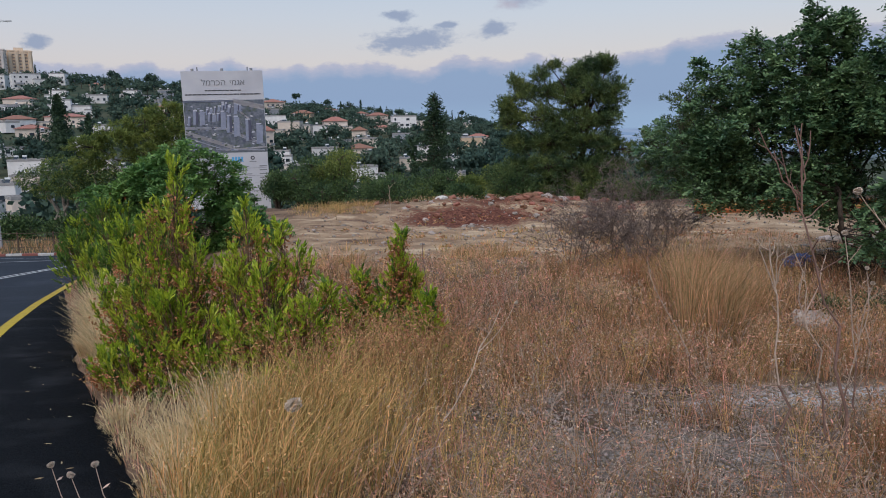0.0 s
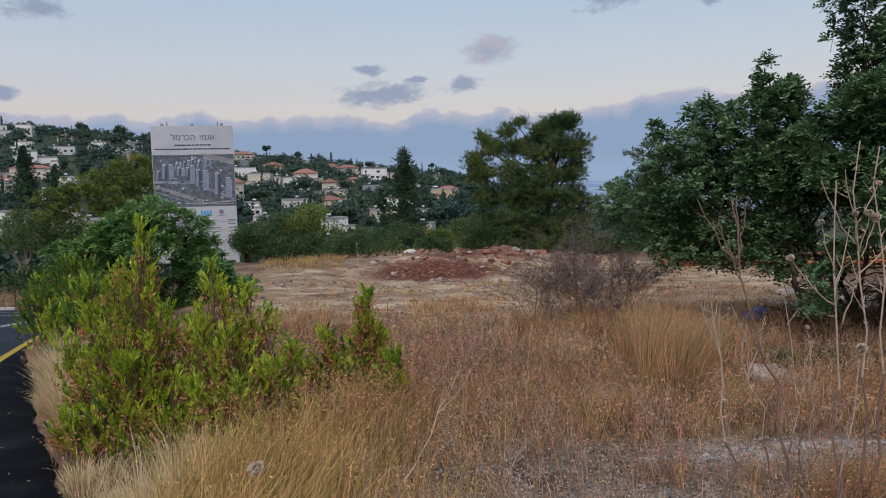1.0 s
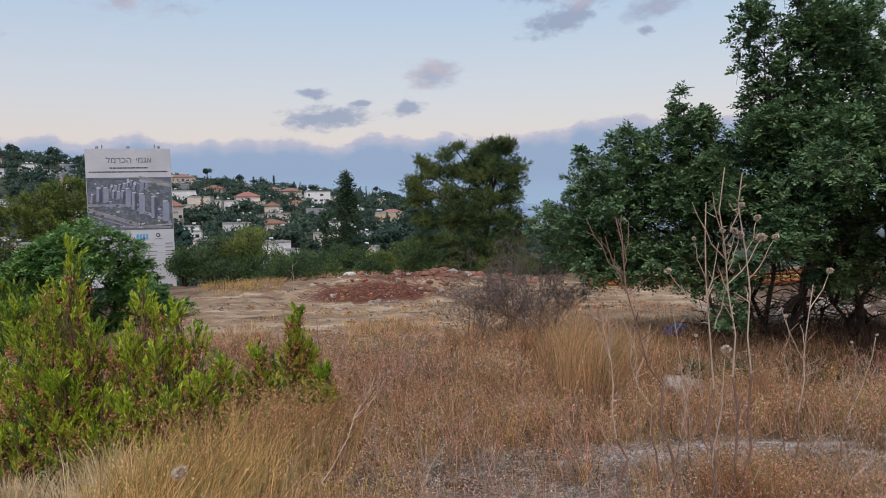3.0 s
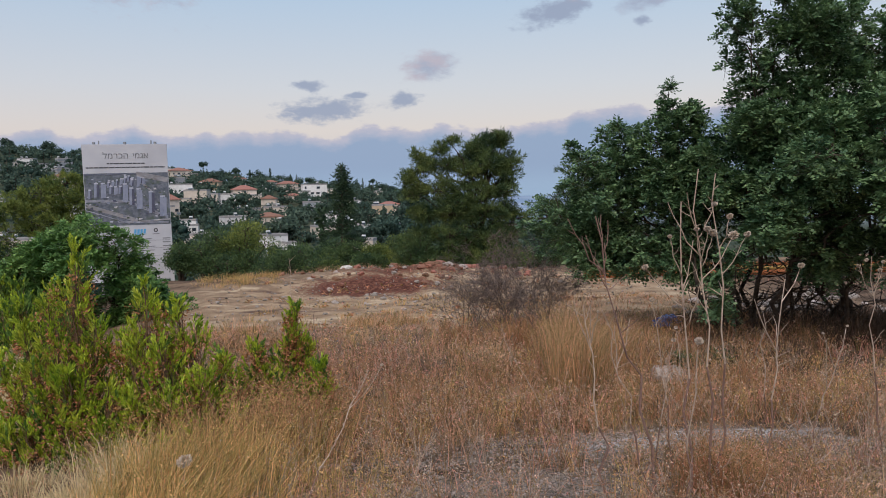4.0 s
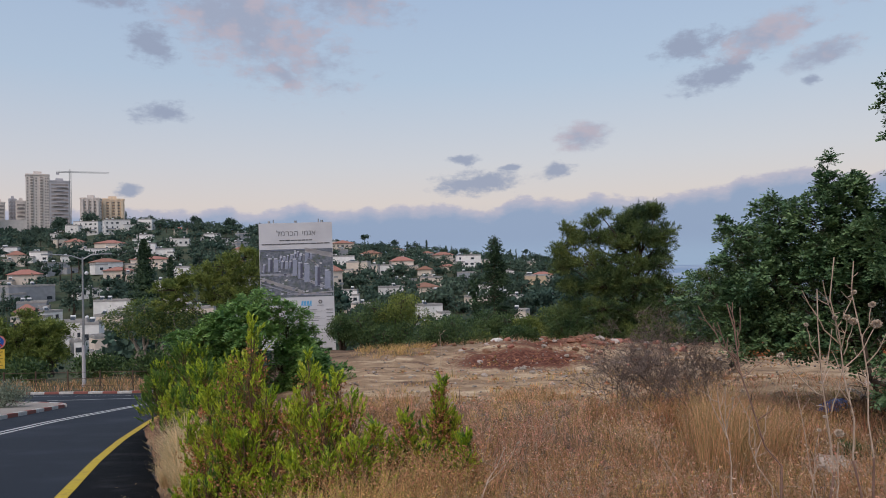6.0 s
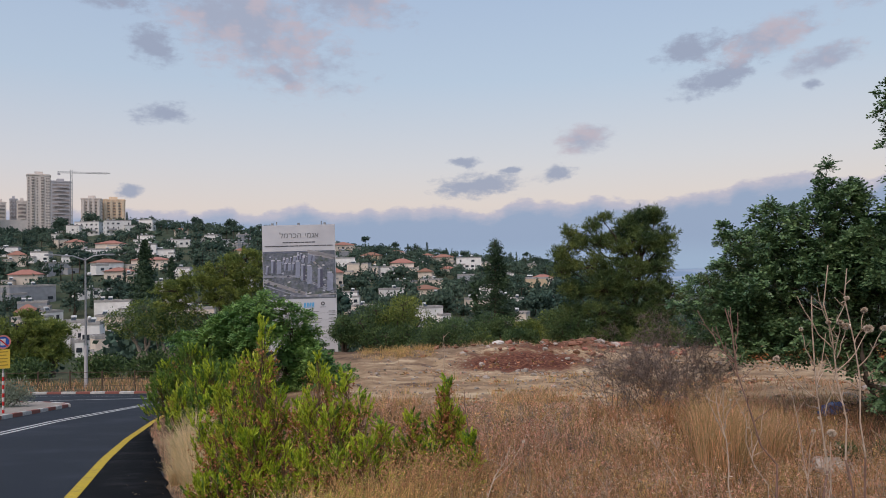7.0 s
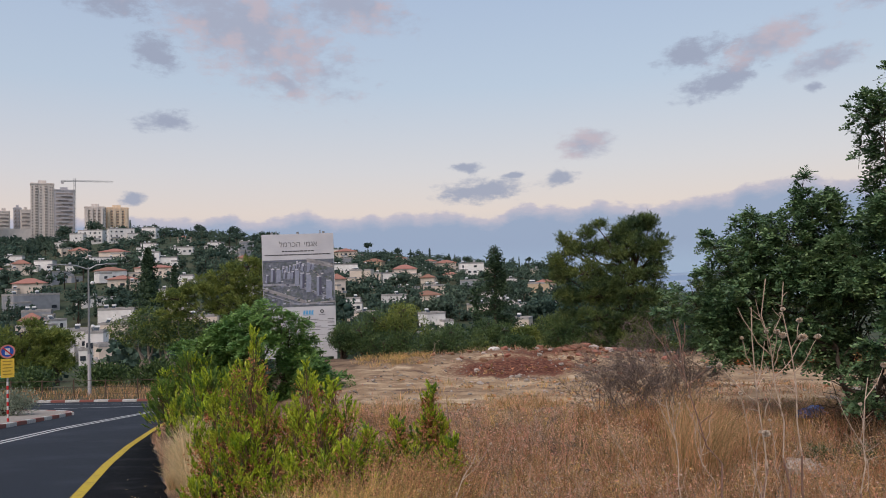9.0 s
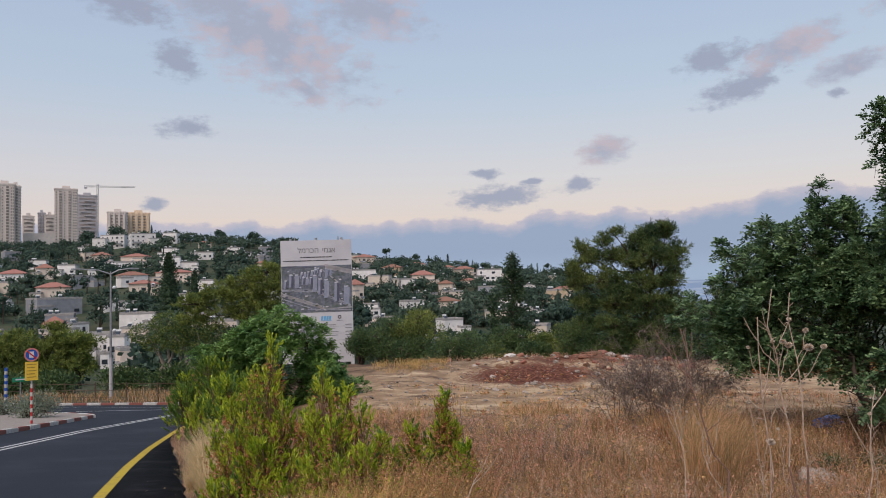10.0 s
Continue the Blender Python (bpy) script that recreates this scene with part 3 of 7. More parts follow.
def road_sheet():
    """Asphalt between the verge and the island kerb, opening into the crossing road below."""
    soup = Soup()
    ys = np.concatenate([np.arange(-40, 36, 0.8), [36]])
    rows = []
    for y in ys:
        left = np.interp(y, KERB_Y, KERB_X) if y < 30.4 else -19.6 - 6 * max(0.0, y - 30.4)
        right = edge_x(y)
        k = np.linspace(0, 1, 14)
        x = left - 0.3 + (right - left + 0.3) * k
        x[-1] += 0.12 * vnoise(np.array([y * 0.9]), np.array([3.0]))[0] * 2
        rows.append(np.stack([x, np.full(14, y), np.full(14, road_z(y) + 0.0)], 1))
    v = np.concatenate(rows)
    n = len(ys)
    i, j = np.meshgrid(np.arange(n - 1), np.arange(13), indexing="ij")
    i, j = i.ravel(), j.ravel()
    q = np.stack([i * 14 + j, i * 14 + j + 1, (i + 1) * 14 + j + 1, (i + 1) * 14 + j], 1)
    me = np_mesh("road", v, q, ASPHALT, False)
    thing("road", me, label="dark asphalt road falling gently downhill", category="road", kind="structure")
    # crossing road
    xs = np.linspace(-110, 2, 60)
    yy = np.array([36.0, 38, 40, 42, 44, 46.4])
    gx, gy = np.meshgrid(xs, yy, indexing="ij")
    v = np.stack([gx.ravel(), gy.ravel(), road_z(gy.ravel())], 1)
    i, j = np.meshgrid(np.arange(59), np.arange(5), indexing="ij")
    i, j = i.ravel(), j.ravel()
    q = np.stack([i * 6 + j, (i + 1) * 6 + j, (i + 1) * 6 + j + 1, i * 6 + j + 1], 1)
    thing("crossing_road", np_mesh("crossing_road", v, q, ASPHALT, False), label="asphalt road crossing at the foot of the slope", category="road", kind="structure")


road_sheet()


def shoulder():
    """Strip of newer black tar between the edge line and the verge, a little proud of the road."""
    ys = np.arange(-6.0, 31.0, 0.25)
    left = np.interp(ys, [-7, 1.2, 8.25, 11.87, 15.6, 21.2, 26.5, 31], [1.2, -2.5, -5.66, -7.29, -8.85, -11.0, -12.9, -14.2])
    right = edge_x(ys) + 0.14 * vnoise(ys * 1.7, ys * 0 + 2) + 0.05 * vnoise(ys * 6, ys * 0 + 9) + 0.03
    v = np.concatenate([np.stack([left + 0.05, ys, road_z(ys) + 0.005], 1), np.stack([right, ys, road_z(ys) + 0.007], 1), np.stack([right + 0.02, ys, road_z(ys) - 0.06], 1)])
    n = len(ys)
    i = np.arange(n - 1)
    q = np.concatenate([np.stack([i, i + n, i + n + 1, i + 1], 1), np.stack([i + n, i + 2 * n, i + 2 * n + 1, i + n + 1], 1)])
    thing("road_shoulder", np_mesh("road_shoulder", v, q, TAR, False), label="black tar shoulder with a broken edge", category="road shoulder", kind="structure")


shoulder()


def stripe(name, xs, ys, width, mat, label, lift=0.012):
    """A painted line along a course of points on the road."""
    t = np.linspace(0, 1, 60)
    s = np.linspace(0, 1, len(xs))
    x, y = np.interp(t, s, xs), np.interp(t, s, ys)
    d = unit(np.stack([np.gradient(x), np.gradient(y)], 1))
    nx, ny = -d[:, 1] * width / 2, d[:, 0] * width / 2
    wob = 1 + 0.06 * vnoise(np.arange(60) * 1.7, np.zeros(60) + 5)
    a = np.stack([x + nx * wob, y + ny * wob, road_z(y + ny) + lift], 1)
    b = np.stack([x - nx * wob, y - ny * wob, road_z(y - ny) + lift], 1)
    v = np.concatenate([a, b])
    i = np.arange(59)
    q = np.stack([i + 60, i + 61, i + 1, i], 1)
    thing(name, np_mesh(name, v, q, mat), label=label, category="road marking", kind="structure")


stripe("edge_line", [1.2, -2.5, -5.66, -7.29, -8.85, -11.0, -12.9, -14.2], [-7, 1.2, 8.25, 11.87, 15.6, 21.2, 26.5, 31], 0.17, YELLOW_PAINT, "worn yellow edge line on the asphalt")
stripe("centre_line", [-6, -10.4, -12.49, -14.35, -16.3, -17.6], [-7, 8, 15.06, 21.6, 31.0, 39], 0.12, WHITE_PAINT, "white centre line on the asphalt")
stripe("centre_line", [-6.28, -10.68, -12.77, -14.63, -16.58, -17.9], [-7, 8, 15.06, 21.6, 31.0, 39], 0.12, WHITE_PAINT, "white centre line on the asphalt")
stripe("give_way_line", [-24.5, -22, -19], [36.6, 37.8, 39.2], 0.3, WHITE_PAINT, "white line across the road mouth")
stripe("crossing_line", [-60, -28, -18], [43.4, 42.8, 41.6], 0.16, WHITE_PAINT, "white line along the crossing road")


def rock_mesh(name, rng, mat, squash=0.6, detail=2):
    bm = bmesh.new()
    bmesh.ops.create_icosphere(bm, subdivisions=detail, radius=1)
    off = rng.random(3) * 50
    for v in bm.verts:
        k = 1 + 0.55 * noise.noise(v.co * 1.1 + Vector(off)) + 0.22 * noise.noise(v.co * 3 + Vector(off))
        v.co = v.co * k
        v.co.z *= squash
    return bm_mesh(name, bm, mat)


def kerb_run(name, xs, ys, inside, label):
    """Kerb stones painted red and white by turns, each a stone of its own."""
    t = np.linspace(0, 1, 400)
    s = np.linspace(0, 1, len(xs))
    x, y = np.interp(t, s, xs), np.interp(t, s, ys)
    along = np.concatenate([[0], np.cumsum(np.hypot(np.diff(x), np.diff(y)))])
    empty = tagged(new(name), label, "kerb", kind="structure")
    red, white = [box_mesh("kerb_stone", (0.985, 0.25, 0.34), m, (0, 0, 0), 0.02) for m in (KERB_RED, KERB_WHITE)]
    for i in range(int(along[-1])):
        px, py = np.interp(i + 0.5, along, x), np.interp(i + 0.5, along, y)
        qx, qy = np.interp(i + 1.0, along, x), np.interp(i + 1.0, along, y)
        yaw = math.degrees(math.atan2(qy - py, qx - px))
        tilt = math.degrees(math.atan2(float(road_z(qy) - road_z(py)), max(1e-6, math.hypot(qx - px, qy - py))))
        ox, oy = -math.sin(radians(yaw)) * inside * 0.12, math.cos(radians(yaw)) * inside * 0.12
        piece("kerb_stone", (red if i % 2 else white), empty, pose(px + ox, py + oy, float(road_z(py)) - 0.03, 0, -tilt, yaw))


kerb_run("island_kerb", [-13.5, -15.1, -16.35, -17.45, -18.7, -19.5, -20.4, -22.4, -26, -34], [11, 16, 20.1, 23.9, 28, 30.4, 31.6, 32.8, 33.8, 34.6], 1, "red and white painted kerb round the island")
kerb_run("far_kerb", [-60, -31, -24.5, -10], [45.6, 46.2, 46.6, 46.6], 1, "red and white painted kerb across the road")


def island_top():
    v, f = [], []
    ys = np.arange(4, 33.2, 0.8)
    for y in ys:
        x = np.interp(y, [4, 11, 16, 20.1, 23.9, 28, 30.4, 31.6, 32.8], [-11.3, -13.5, -15.1, -16.35, -17.45, -18.7, -19.5, -20.4, -22.4]) - 0.22
        for k in range(8):
            v.append((x - k * 2.5, y, float(road_z(y)) + 0.12 + 0.05 * (k > 0) * float(vnoise(np.array([x - k * 2.5]), np.array([y]))[0])))
    for i in range(len(ys) - 1):
        for k in range(7):
            f.append((i * 8 + k, (i + 1) * 8 + k, (i + 1) * 8 + k + 1, i * 8 + k + 1))
    thing("island_pavement", np_mesh("island_pavement", v, np.array(f)[:, ::-1], PAVING, False), label="grey-brown traffic island beside the road", category="pavement", kind="structure")


island_top()

# ---------------------------------------------------------------- opposite hillside: houses, towers, crane
house_rng = np.random.default_rng(5)
HOUSE_SPOTS = []
WINDOW = {}


def window_mesh(w, h):
    key = (round(w, 1), round(h, 1))
    if key not in WINDOW:
        WINDOW[key] = box_mesh("window", (key[0], 0.16, key[1]), GLASS)
    return WINDOW[key]


def hip_roof(w, d, h, over=0.5):
    bm = bmesh.new()
    a, b = w / 2 + over, d / 2 + over
    k = max(0.3, a - b)
    low = [bm.verts.new(p) for p in ((-a, -b, 0), (a, -b, 0), (a, b, 0), (-a, b, 0))]
    skirt = [bm.verts.new((v.co.x, v.co.y, -0.18)) for v in low]
    top = [bm.verts.new((-k, 0, h)), bm.verts.new((k, 0, h))]
    bm.faces.new((low[0], low[1], top[1], top[0]))
    bm.faces.new((low[1], low[2], top[1]))
    bm.faces.new((low[2], low[3], top[0], top[1]))
    bm.faces.new((low[3], low[0], top[0]))
    for i in range(4):
        bm.faces.new((skirt[i], skirt[(i + 1) % 4], low[(i + 1) % 4], low[i]))
    bm.faces.new(skirt[::-1])
    return bm_mesh("roof", bm, ROOF_TILE)


def flat_roof(w, d):
    """A roof slab with a raised parapet."""
    bm = bmesh.new()
    for sx, sy, sz, cx, cy, cz in ((w + 0.1, d + 0.1, 0.2, 0, 0, 0.1), (w + 0.1, 0.25, 0.5, 0, -d / 2 + 0.05, 0.45), (w + 0.1, 0.25, 0.5, 0, d / 2 - 0.05, 0.45),
                                   (0.25, d - 0.2, 0.5, -w / 2 + 0.05, 0, 0.45), (0.25, d - 0.2, 0.5, w / 2 - 0.05, 0, 0.45)):
        made = bmesh.ops.create_cube(bm, size=1)["verts"]
        bmesh.ops.scale(bm, vec=(sx, sy, sz), verts=made)
        bmesh.ops.translate(bm, vec=(cx, cy, cz), verts=made)
    return bm_mesh("roof", bm, ROOF_FLAT)


def water_heater(parent, x, y, z):
    """Solar panel with its white tank, on a roof."""
    bm = bmesh.new()
    made = bmesh.ops.create_cone(bm, cap_ends=True, segments=10, radius1=0.32, radius2=0.32, depth=1.2)["verts"]
    bmesh.ops.rotate(bm, matrix=Matrix.Rotation(radians(90), 3, "Y"), verts=made)
    bmesh.ops.translate(bm, vec=(0, 0.4, 1.25), verts=made)
    for sx in (-0.45, 0.45):
        leg = bmesh.ops.create_cube(bm, size=1)["verts"]
        bmesh.ops.scale(bm, vec=(0.08, 0.08, 1.0), verts=leg)
        bmesh.ops.translate(bm, vec=(sx, 0.4, 0.5), verts=leg)
    tank = piece("water_tank", bm_mesh("water_tank", bm, TANK), parent, pose(x, y, z), "white solar water tank")
    piece("solar_panel", box_mesh("solar_panel", (1.1, 1.6, 0.08), GLASS), tank, pose(0, -0.6, 0.6, 35, 0, 0), "dark tilted solar panel")


def house(x, y, w, h, yaw, wall, roof):
    """A house on the slope: main block, a lower wing, roof, windows, and tanks on the flat roofs."""
    rng = house_rng
    HOUSE_SPOTS.append((x, y, w * 0.75 + 2.5))
    z = gz(x, y) - 1.2
    d = max(6.0, min(w * rng.uniform(0.65, 0.9), 12))
    red = roof == "red"
    rise = min(2.2, max(1.1, h * 0.28)) if red else 0.6
    body = max(2.2, h - rise) + 1.2
    base = thing("house", box_mesh("wall", (w, d, body), WALLS[wall], (0, 0, body / 2)), pose(x, y, z, 0, 0, yaw),
                 f"{'white' if wall == 'white' else wall} rendered hillside house with a {'red tiled' if red else 'flat'} roof", "house", "houses on the hill")
    piece("roof", hip_roof(w, d, rise) if red else flat_roof(w, d), base, pose(0, 0, body + (0.19 if red else 0.004)), "red tiled hip roof" if red else "flat roof with parapet")
    side = rng.choice([-1, 1])
    ww, wh, wd = w * rng.uniform(0.35, 0.55), body * rng.uniform(0.5, 0.75), d * 0.7
    wing = piece("wing", box_mesh("wing", (ww, wd, wh), WALLS[wall], (0, 0, wh / 2)), base, pose(side * (w / 2 - ww * 0.15), -d / 2 - wd * 0.22, 0))
    piece("roof", flat_roof(ww, wd), wing, pose(0, 0, wh + 0.004))
    floors = max(1, int((body - 1.0) / 2.9))
    columns = max(2, int(w / 3.0))
    for k in range(floors):
        for c in range(columns):
            if rng.random() < 0.2:
                continue
            cx = (c + 0.5) / columns * w - w / 2 + rng.uniform(-0.2, 0.2)
            zz = 1.2 + k * 2.9 + 1.5
            if zz > body - 0.5:
                continue
            if abs(cx - side * (w / 2 - ww * 0.15)) < ww / 2 + 0.4 and zz < wh + 0.8:
                continue
            piece("window", window_mesh(rng.choice([0.9, 1.3, 1.7]), rng.choice([1.1, 1.4])), base, pose(cx, -d / 2 - 0.02, zz))
        zz = min(1.2 + k * 2.9 + 1.5, body - 0.9)
        piece("window", window_mesh(1.2, 1.2), base, pose(side * -(w / 2 + 0.02), rng.uniform(-0.25, 0.25) * d, zz, 0, 0, 90))
    piece("window", window_mesh(1.3, 1.1), wing, pose(0, -wd / 2 - 0.02, wh * 0.62))
    if floors > 1 and rng.random() < 0.5:
        bal = piece("balcony", box_mesh("balcony", (w * 0.35, 1.4, 0.18), WALLS[wall], (0, 0, 0)), base, pose(-side * w * 0.25, -d / 2 - 0.7, 1.2 + 2.7))
        piece("railing", box_mesh("railing", (w * 0.35, 0.06, 0.9), WALLS["grey"], (0, 0, 0)), bal, pose(0, -0.66, 0.54))
    if not red or rng.random() < 0.4:
        water_heater(wing if red else base, rng.uniform(-0.25, 0.25) * (ww if red else w), 0, (wh if red else body) + 0.2)
        if not red and w > 8:
            water_heater(base, -0.35 * w, 0.5, body + 0.2)


house(-242, 322, 12.1, 7.3, 25, "white", "red")
house(-247, 352, 7.9, 7.6, 29, "cream", "red")
house(-248, 373, 9.3, 5.3, 12, "white", "flat")
house(-204, 316, 10.5, 5.5, 61, "grey", "flat")
house(-220, 351, 4.4, 4.1, 40, "white", "flat")
house(-215, 372, 18.4, 4.3, 38, "white", "flat")
house(-248, 405, 10.0, 7.7, 19, "cream", "red")
house(-217, 388, 13.4, 6.4, 7, "cream", "red")
house(-316, 493, 6.1, 4.9, 11, "white", "flat")
house(-301, 509, 17.2, 9.6, 9, "white", "flat")
house(-272, 494, 16.6, 9.7, 37, "white", "flat")
house(-178, 314, 11.4, 5.9, 48, "white", "red")
house(-159, 290, 11.0, 5.2, 23, "cream", "red")
house(-225, 294, 5.4, 4.9, 15, "cream", "flat")
house(-193, 280, 11.2, 7.0, 23, "cream", "red")
house(-168, 244, 14.9, 6.1, 53, "grey", "flat")
house(-150, 254, 11.3, 2.9, 49, "white", "flat")
house(-152, 224, 8.4, 3.9, 28, "grey", "flat")
house(-137, 199, 5.3, 7.0, 29, "cream", "red")
house(-124, 223, 10.7, 4.4, 17, "white", "flat")
house(-113, 203, 8.4, 4.0, 7, "cream", "flat")
house(-107, 174, 5.7, 8.0, 26, "white", "flat")
house(-102, 173, 4.2, 7.9, 18, "white", "flat")
house(-97, 178, 5.6, 4.3, 7, "white", "flat")
house(-138, 210, 6.1, 3.5, 61, "white", "flat")
house(-183, 362, 8.3, 8.0, 21, "white", "flat")
house(-176, 366, 9.5, 5.1, 20, "white", "flat")
house(-165, 331, 16.5, 5.1, 14, "cream", "red")
house(-139, 303, 9.4, 4.7, 13, "white", "flat")
house(-129, 266, 4.8, 4.3, 20, "white", "flat")
house(-198, 431, 13.0, 4.2, 19, "white", "flat")
house(-177, 450, 9.8, 3.6, 49, "white", "flat")
house(-155, 420, 8.4, 4.7, 48, "grey", "flat")
house(-143, 386, 6.8, 5.3, 14, "cream", "red")
house(-272, 538, 10.5, 7.9, 5, "white", "flat")
house(-229, 502, 7.8, 5.3, 43, "cream", "red")
house(-93, 216, 8.8, 4.6, 17, "cream", "flat")
house(-70, 295, 4.9, 10.6, 41, "cream", "red")
house(-91, 402, 13.4, 6.0, 21, "white", "flat")
house(-113, 504, 13.2, 8.4, 31, "cream", "red")
house(-69, 342, 10.0, 8.7, -1, "cream", "flat")
house(-65, 355, 6.7, 6.2, -2, "cream", "flat")
house(-81, 440, 11.1, 6.9, -2, "tan", "red")
house(-55, 387, 11.8, 7.9, 16, "cream", "red")
house(-60, 368, 7.0, 5.2, 3, "white", "flat")
house(-45, 322, 10.1, 3.3, -14, "cream", "flat")
house(-43, 273, 7.8, 5.6, 27, "white", "flat")
house(-58, 271, 5.4, 4.3, 6, "white", "flat")
house(-48, 247, 7.6, 2.9, -11, "cream", "flat")
house(-39, 356, 6.7, 6.1, 0, "cream", "red")
house(-33, 326, 8.7, 4.1, 24, "cream", "flat")
house(-24, 228, 6.6, 5.4, 34, "white", "flat")
house(-51, 439, 6.2, 3.8, 1, "white", "flat")
house(-39, 458, 11.4, 6.4, 23, "cream", "red")
house(-32, 396, 9.6, 4.0, -7, "cream", "red")
house(-20, 399, 12.7, 9.3, 11, "white", "flat")
house(-3, 472, 6.9, 4.4, 8, "tan", "red")
house(1, 376, 6.1, 3.8, 18, "white", "flat")
house(13, 315, 9.5, 7.3, -8, "tan", "flat")
house(-0, 273, 4.2, 3.8, 8, "white", "flat")
house(4, 270, 4.2, 3.3, 7, "white", "flat")
house(16, 277, 3.0, 3.4, -15, "white", "flat")
house(134, 607, 5.5, 5.5, -24, "white", "flat")
house(91, 413, 5.6, 4.7, -18, "white", "flat")


# smaller houses half hidden among the gardens
for _ in range(400):
    a, r = house_rng.uniform(-40, 3), house_rng.uniform(175, 560)
    if r > np.interp(a, RIDGE_A, RIDGE_R) - 15 or len(HOUSE_SPOTS) > 104:
        continue
    hx, hy = r * math.sin(radians(a)), r * math.cos(radians(a))
    if all(math.hypot(hx - q[0], hy - q[1]) > q[2] + 8 for q in HOUSE_SPOTS) and all(math.hypot(hx - q[0] * 0.94, hy - q[1] * 0.94) > q[2] + 4 for q in HOUSE_SPOTS):
        house(hx, hy, house_rng.uniform(6, 11), house_rng.uniform(3.6, 6.2), -a + house_rng.uniform(-25, 25), house_rng.choice(["white", "white", "cream", "grey"]), house_rng.choice(["red", "flat", "flat"]))



def tower(x, y, w, top, yaw, mat, floors, style, label):
    """A tall block of flats: balcony shafts coloured dark for their shade, floor bands or alternate bays, rows of
    windows, and a plant room on its roof.
    """
    z = gz(x, y) - 3
    h = top - z
    d = w * 0.8
    base = thing("apartment_tower", box_mesh("wall", (w, d, h), mat, (0, 0, h / 2), 0.5), pose(x, y, z, 0, 0, yaw), label, "apartment tower", "towers on the ridge")
    piece("plant_room", box_mesh("plant_room", (w * 0.35, d * 0.4, 3), mat, (0, 0, 1.5)), base, pose(0, 0, h))
    piece("parapet", box_mesh("parapet", (w + 0.8, d + 0.8, 1.2), mat, (0, 0, 0)), base, pose(0, 0, h - 1.0))
    step = (h - 8) / floors
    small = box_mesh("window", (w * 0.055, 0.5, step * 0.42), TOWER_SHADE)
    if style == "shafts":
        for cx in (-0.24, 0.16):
            # no recess is cut: its shade is the dark colour of this flat box
            shaft = piece("balcony_shaft", box_mesh("balcony_shaft", (w * 0.12, 0.5, h - 8), TOWER_SHADE), base, pose(cx * w, -d / 2 - 0.05, h / 2 + 1), "dark balcony shaft, recess shade in its colour")
            slab = box_mesh("balcony", (w * 0.13, 1.2, step * 0.36), mat)
            for k in range(floors):
                piece("balcony", slab, shaft, pose(0, -0.4, -(h - 8) / 2 + (k + 0.2) * step))
        columns = (-0.42, -0.06, 0.34, 0.43)
    elif style == "bays":
        rib = box_mesh("bay", (w * 0.11, 2.4, h - 3), mat)
        for cx in (-0.38, -0.13, 0.13, 0.38):
            piece("bay", rib, base, pose(cx * w, -d / 2 - 1.1, h / 2 - 1))
        columns = (-0.25, -0.2, 0.0, 0.04, 0.22, 0.27)
    else:
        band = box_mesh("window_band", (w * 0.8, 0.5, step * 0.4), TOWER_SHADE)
        slab = box_mesh("balcony", (w * 0.5, 1.6, step * 0.34), mat)
        for k in range(floors):
            piece("window_band", band, base, pose(0, -d / 2 - 0.05, 5 + (k + 0.5) * step))
            piece("balcony", slab, base, pose(0.08 * w * (-1) ** k, -d / 2 - 0.6, 5 + k * step))
        columns = ()
    for k in range(floors):
        for cx in columns:
            piece("window", small, base, pose(cx * w, -d / 2 - 0.05, 5 + (k + 0.5) * step))
        for cy in (-0.25, 0.2):
            piece("window", small, base, pose(w / 2 + 0.05, cy * d, 5 + (k + 0.5) * step, 0, 0, 90))


tower(-497, 649, 18, 105, 34, CONCRETE, 20, "shafts", "pale concrete apartment tower on the ridge")
tower(-490, 655, 9, 104, 34, CONCRETE, 20, "shafts", "slim pale concrete stair tower on the ridge")
tower(-471, 705, 21, 106, 34, CONCRETE, 20, "shafts", "pale concrete apartment tower with two balcony shafts")
tower(-524, 825, 22, 115, 36, TOWER_GREY, 13, "bands", "grey apartment tower still under construction")
tower(-455, 774, 20, 88, 24, CONCRETE, 9, "bays", "beige apartment block on the ridge")
tower(-446, 802, 24, 89, 34, CONCRETE_SUNLIT, 9, "bays", "apartment block on the ridge, warm sunlight in its colour")
tower(-587, 807, 12, 91, 40, CONCRETE, 8, "bands", "distant beige apartment block")
tower(-587, 831, 8, 97, 40, TOWER_GREY, 9, "shafts", "distant grey apartment tower")
tower(-569, 820, 10, 93, 40, CONCRETE, 8, "bands", "distant beige apartment block")
wall = thing("retaining_wall", box_mesh("retaining_wall", (28, 2, 20), CONCRETE, (0, 0, 0)), pose(-483, 680, 49, 0, 0, 35), "long pale retaining wall between the towers", "wall", kind="structure")


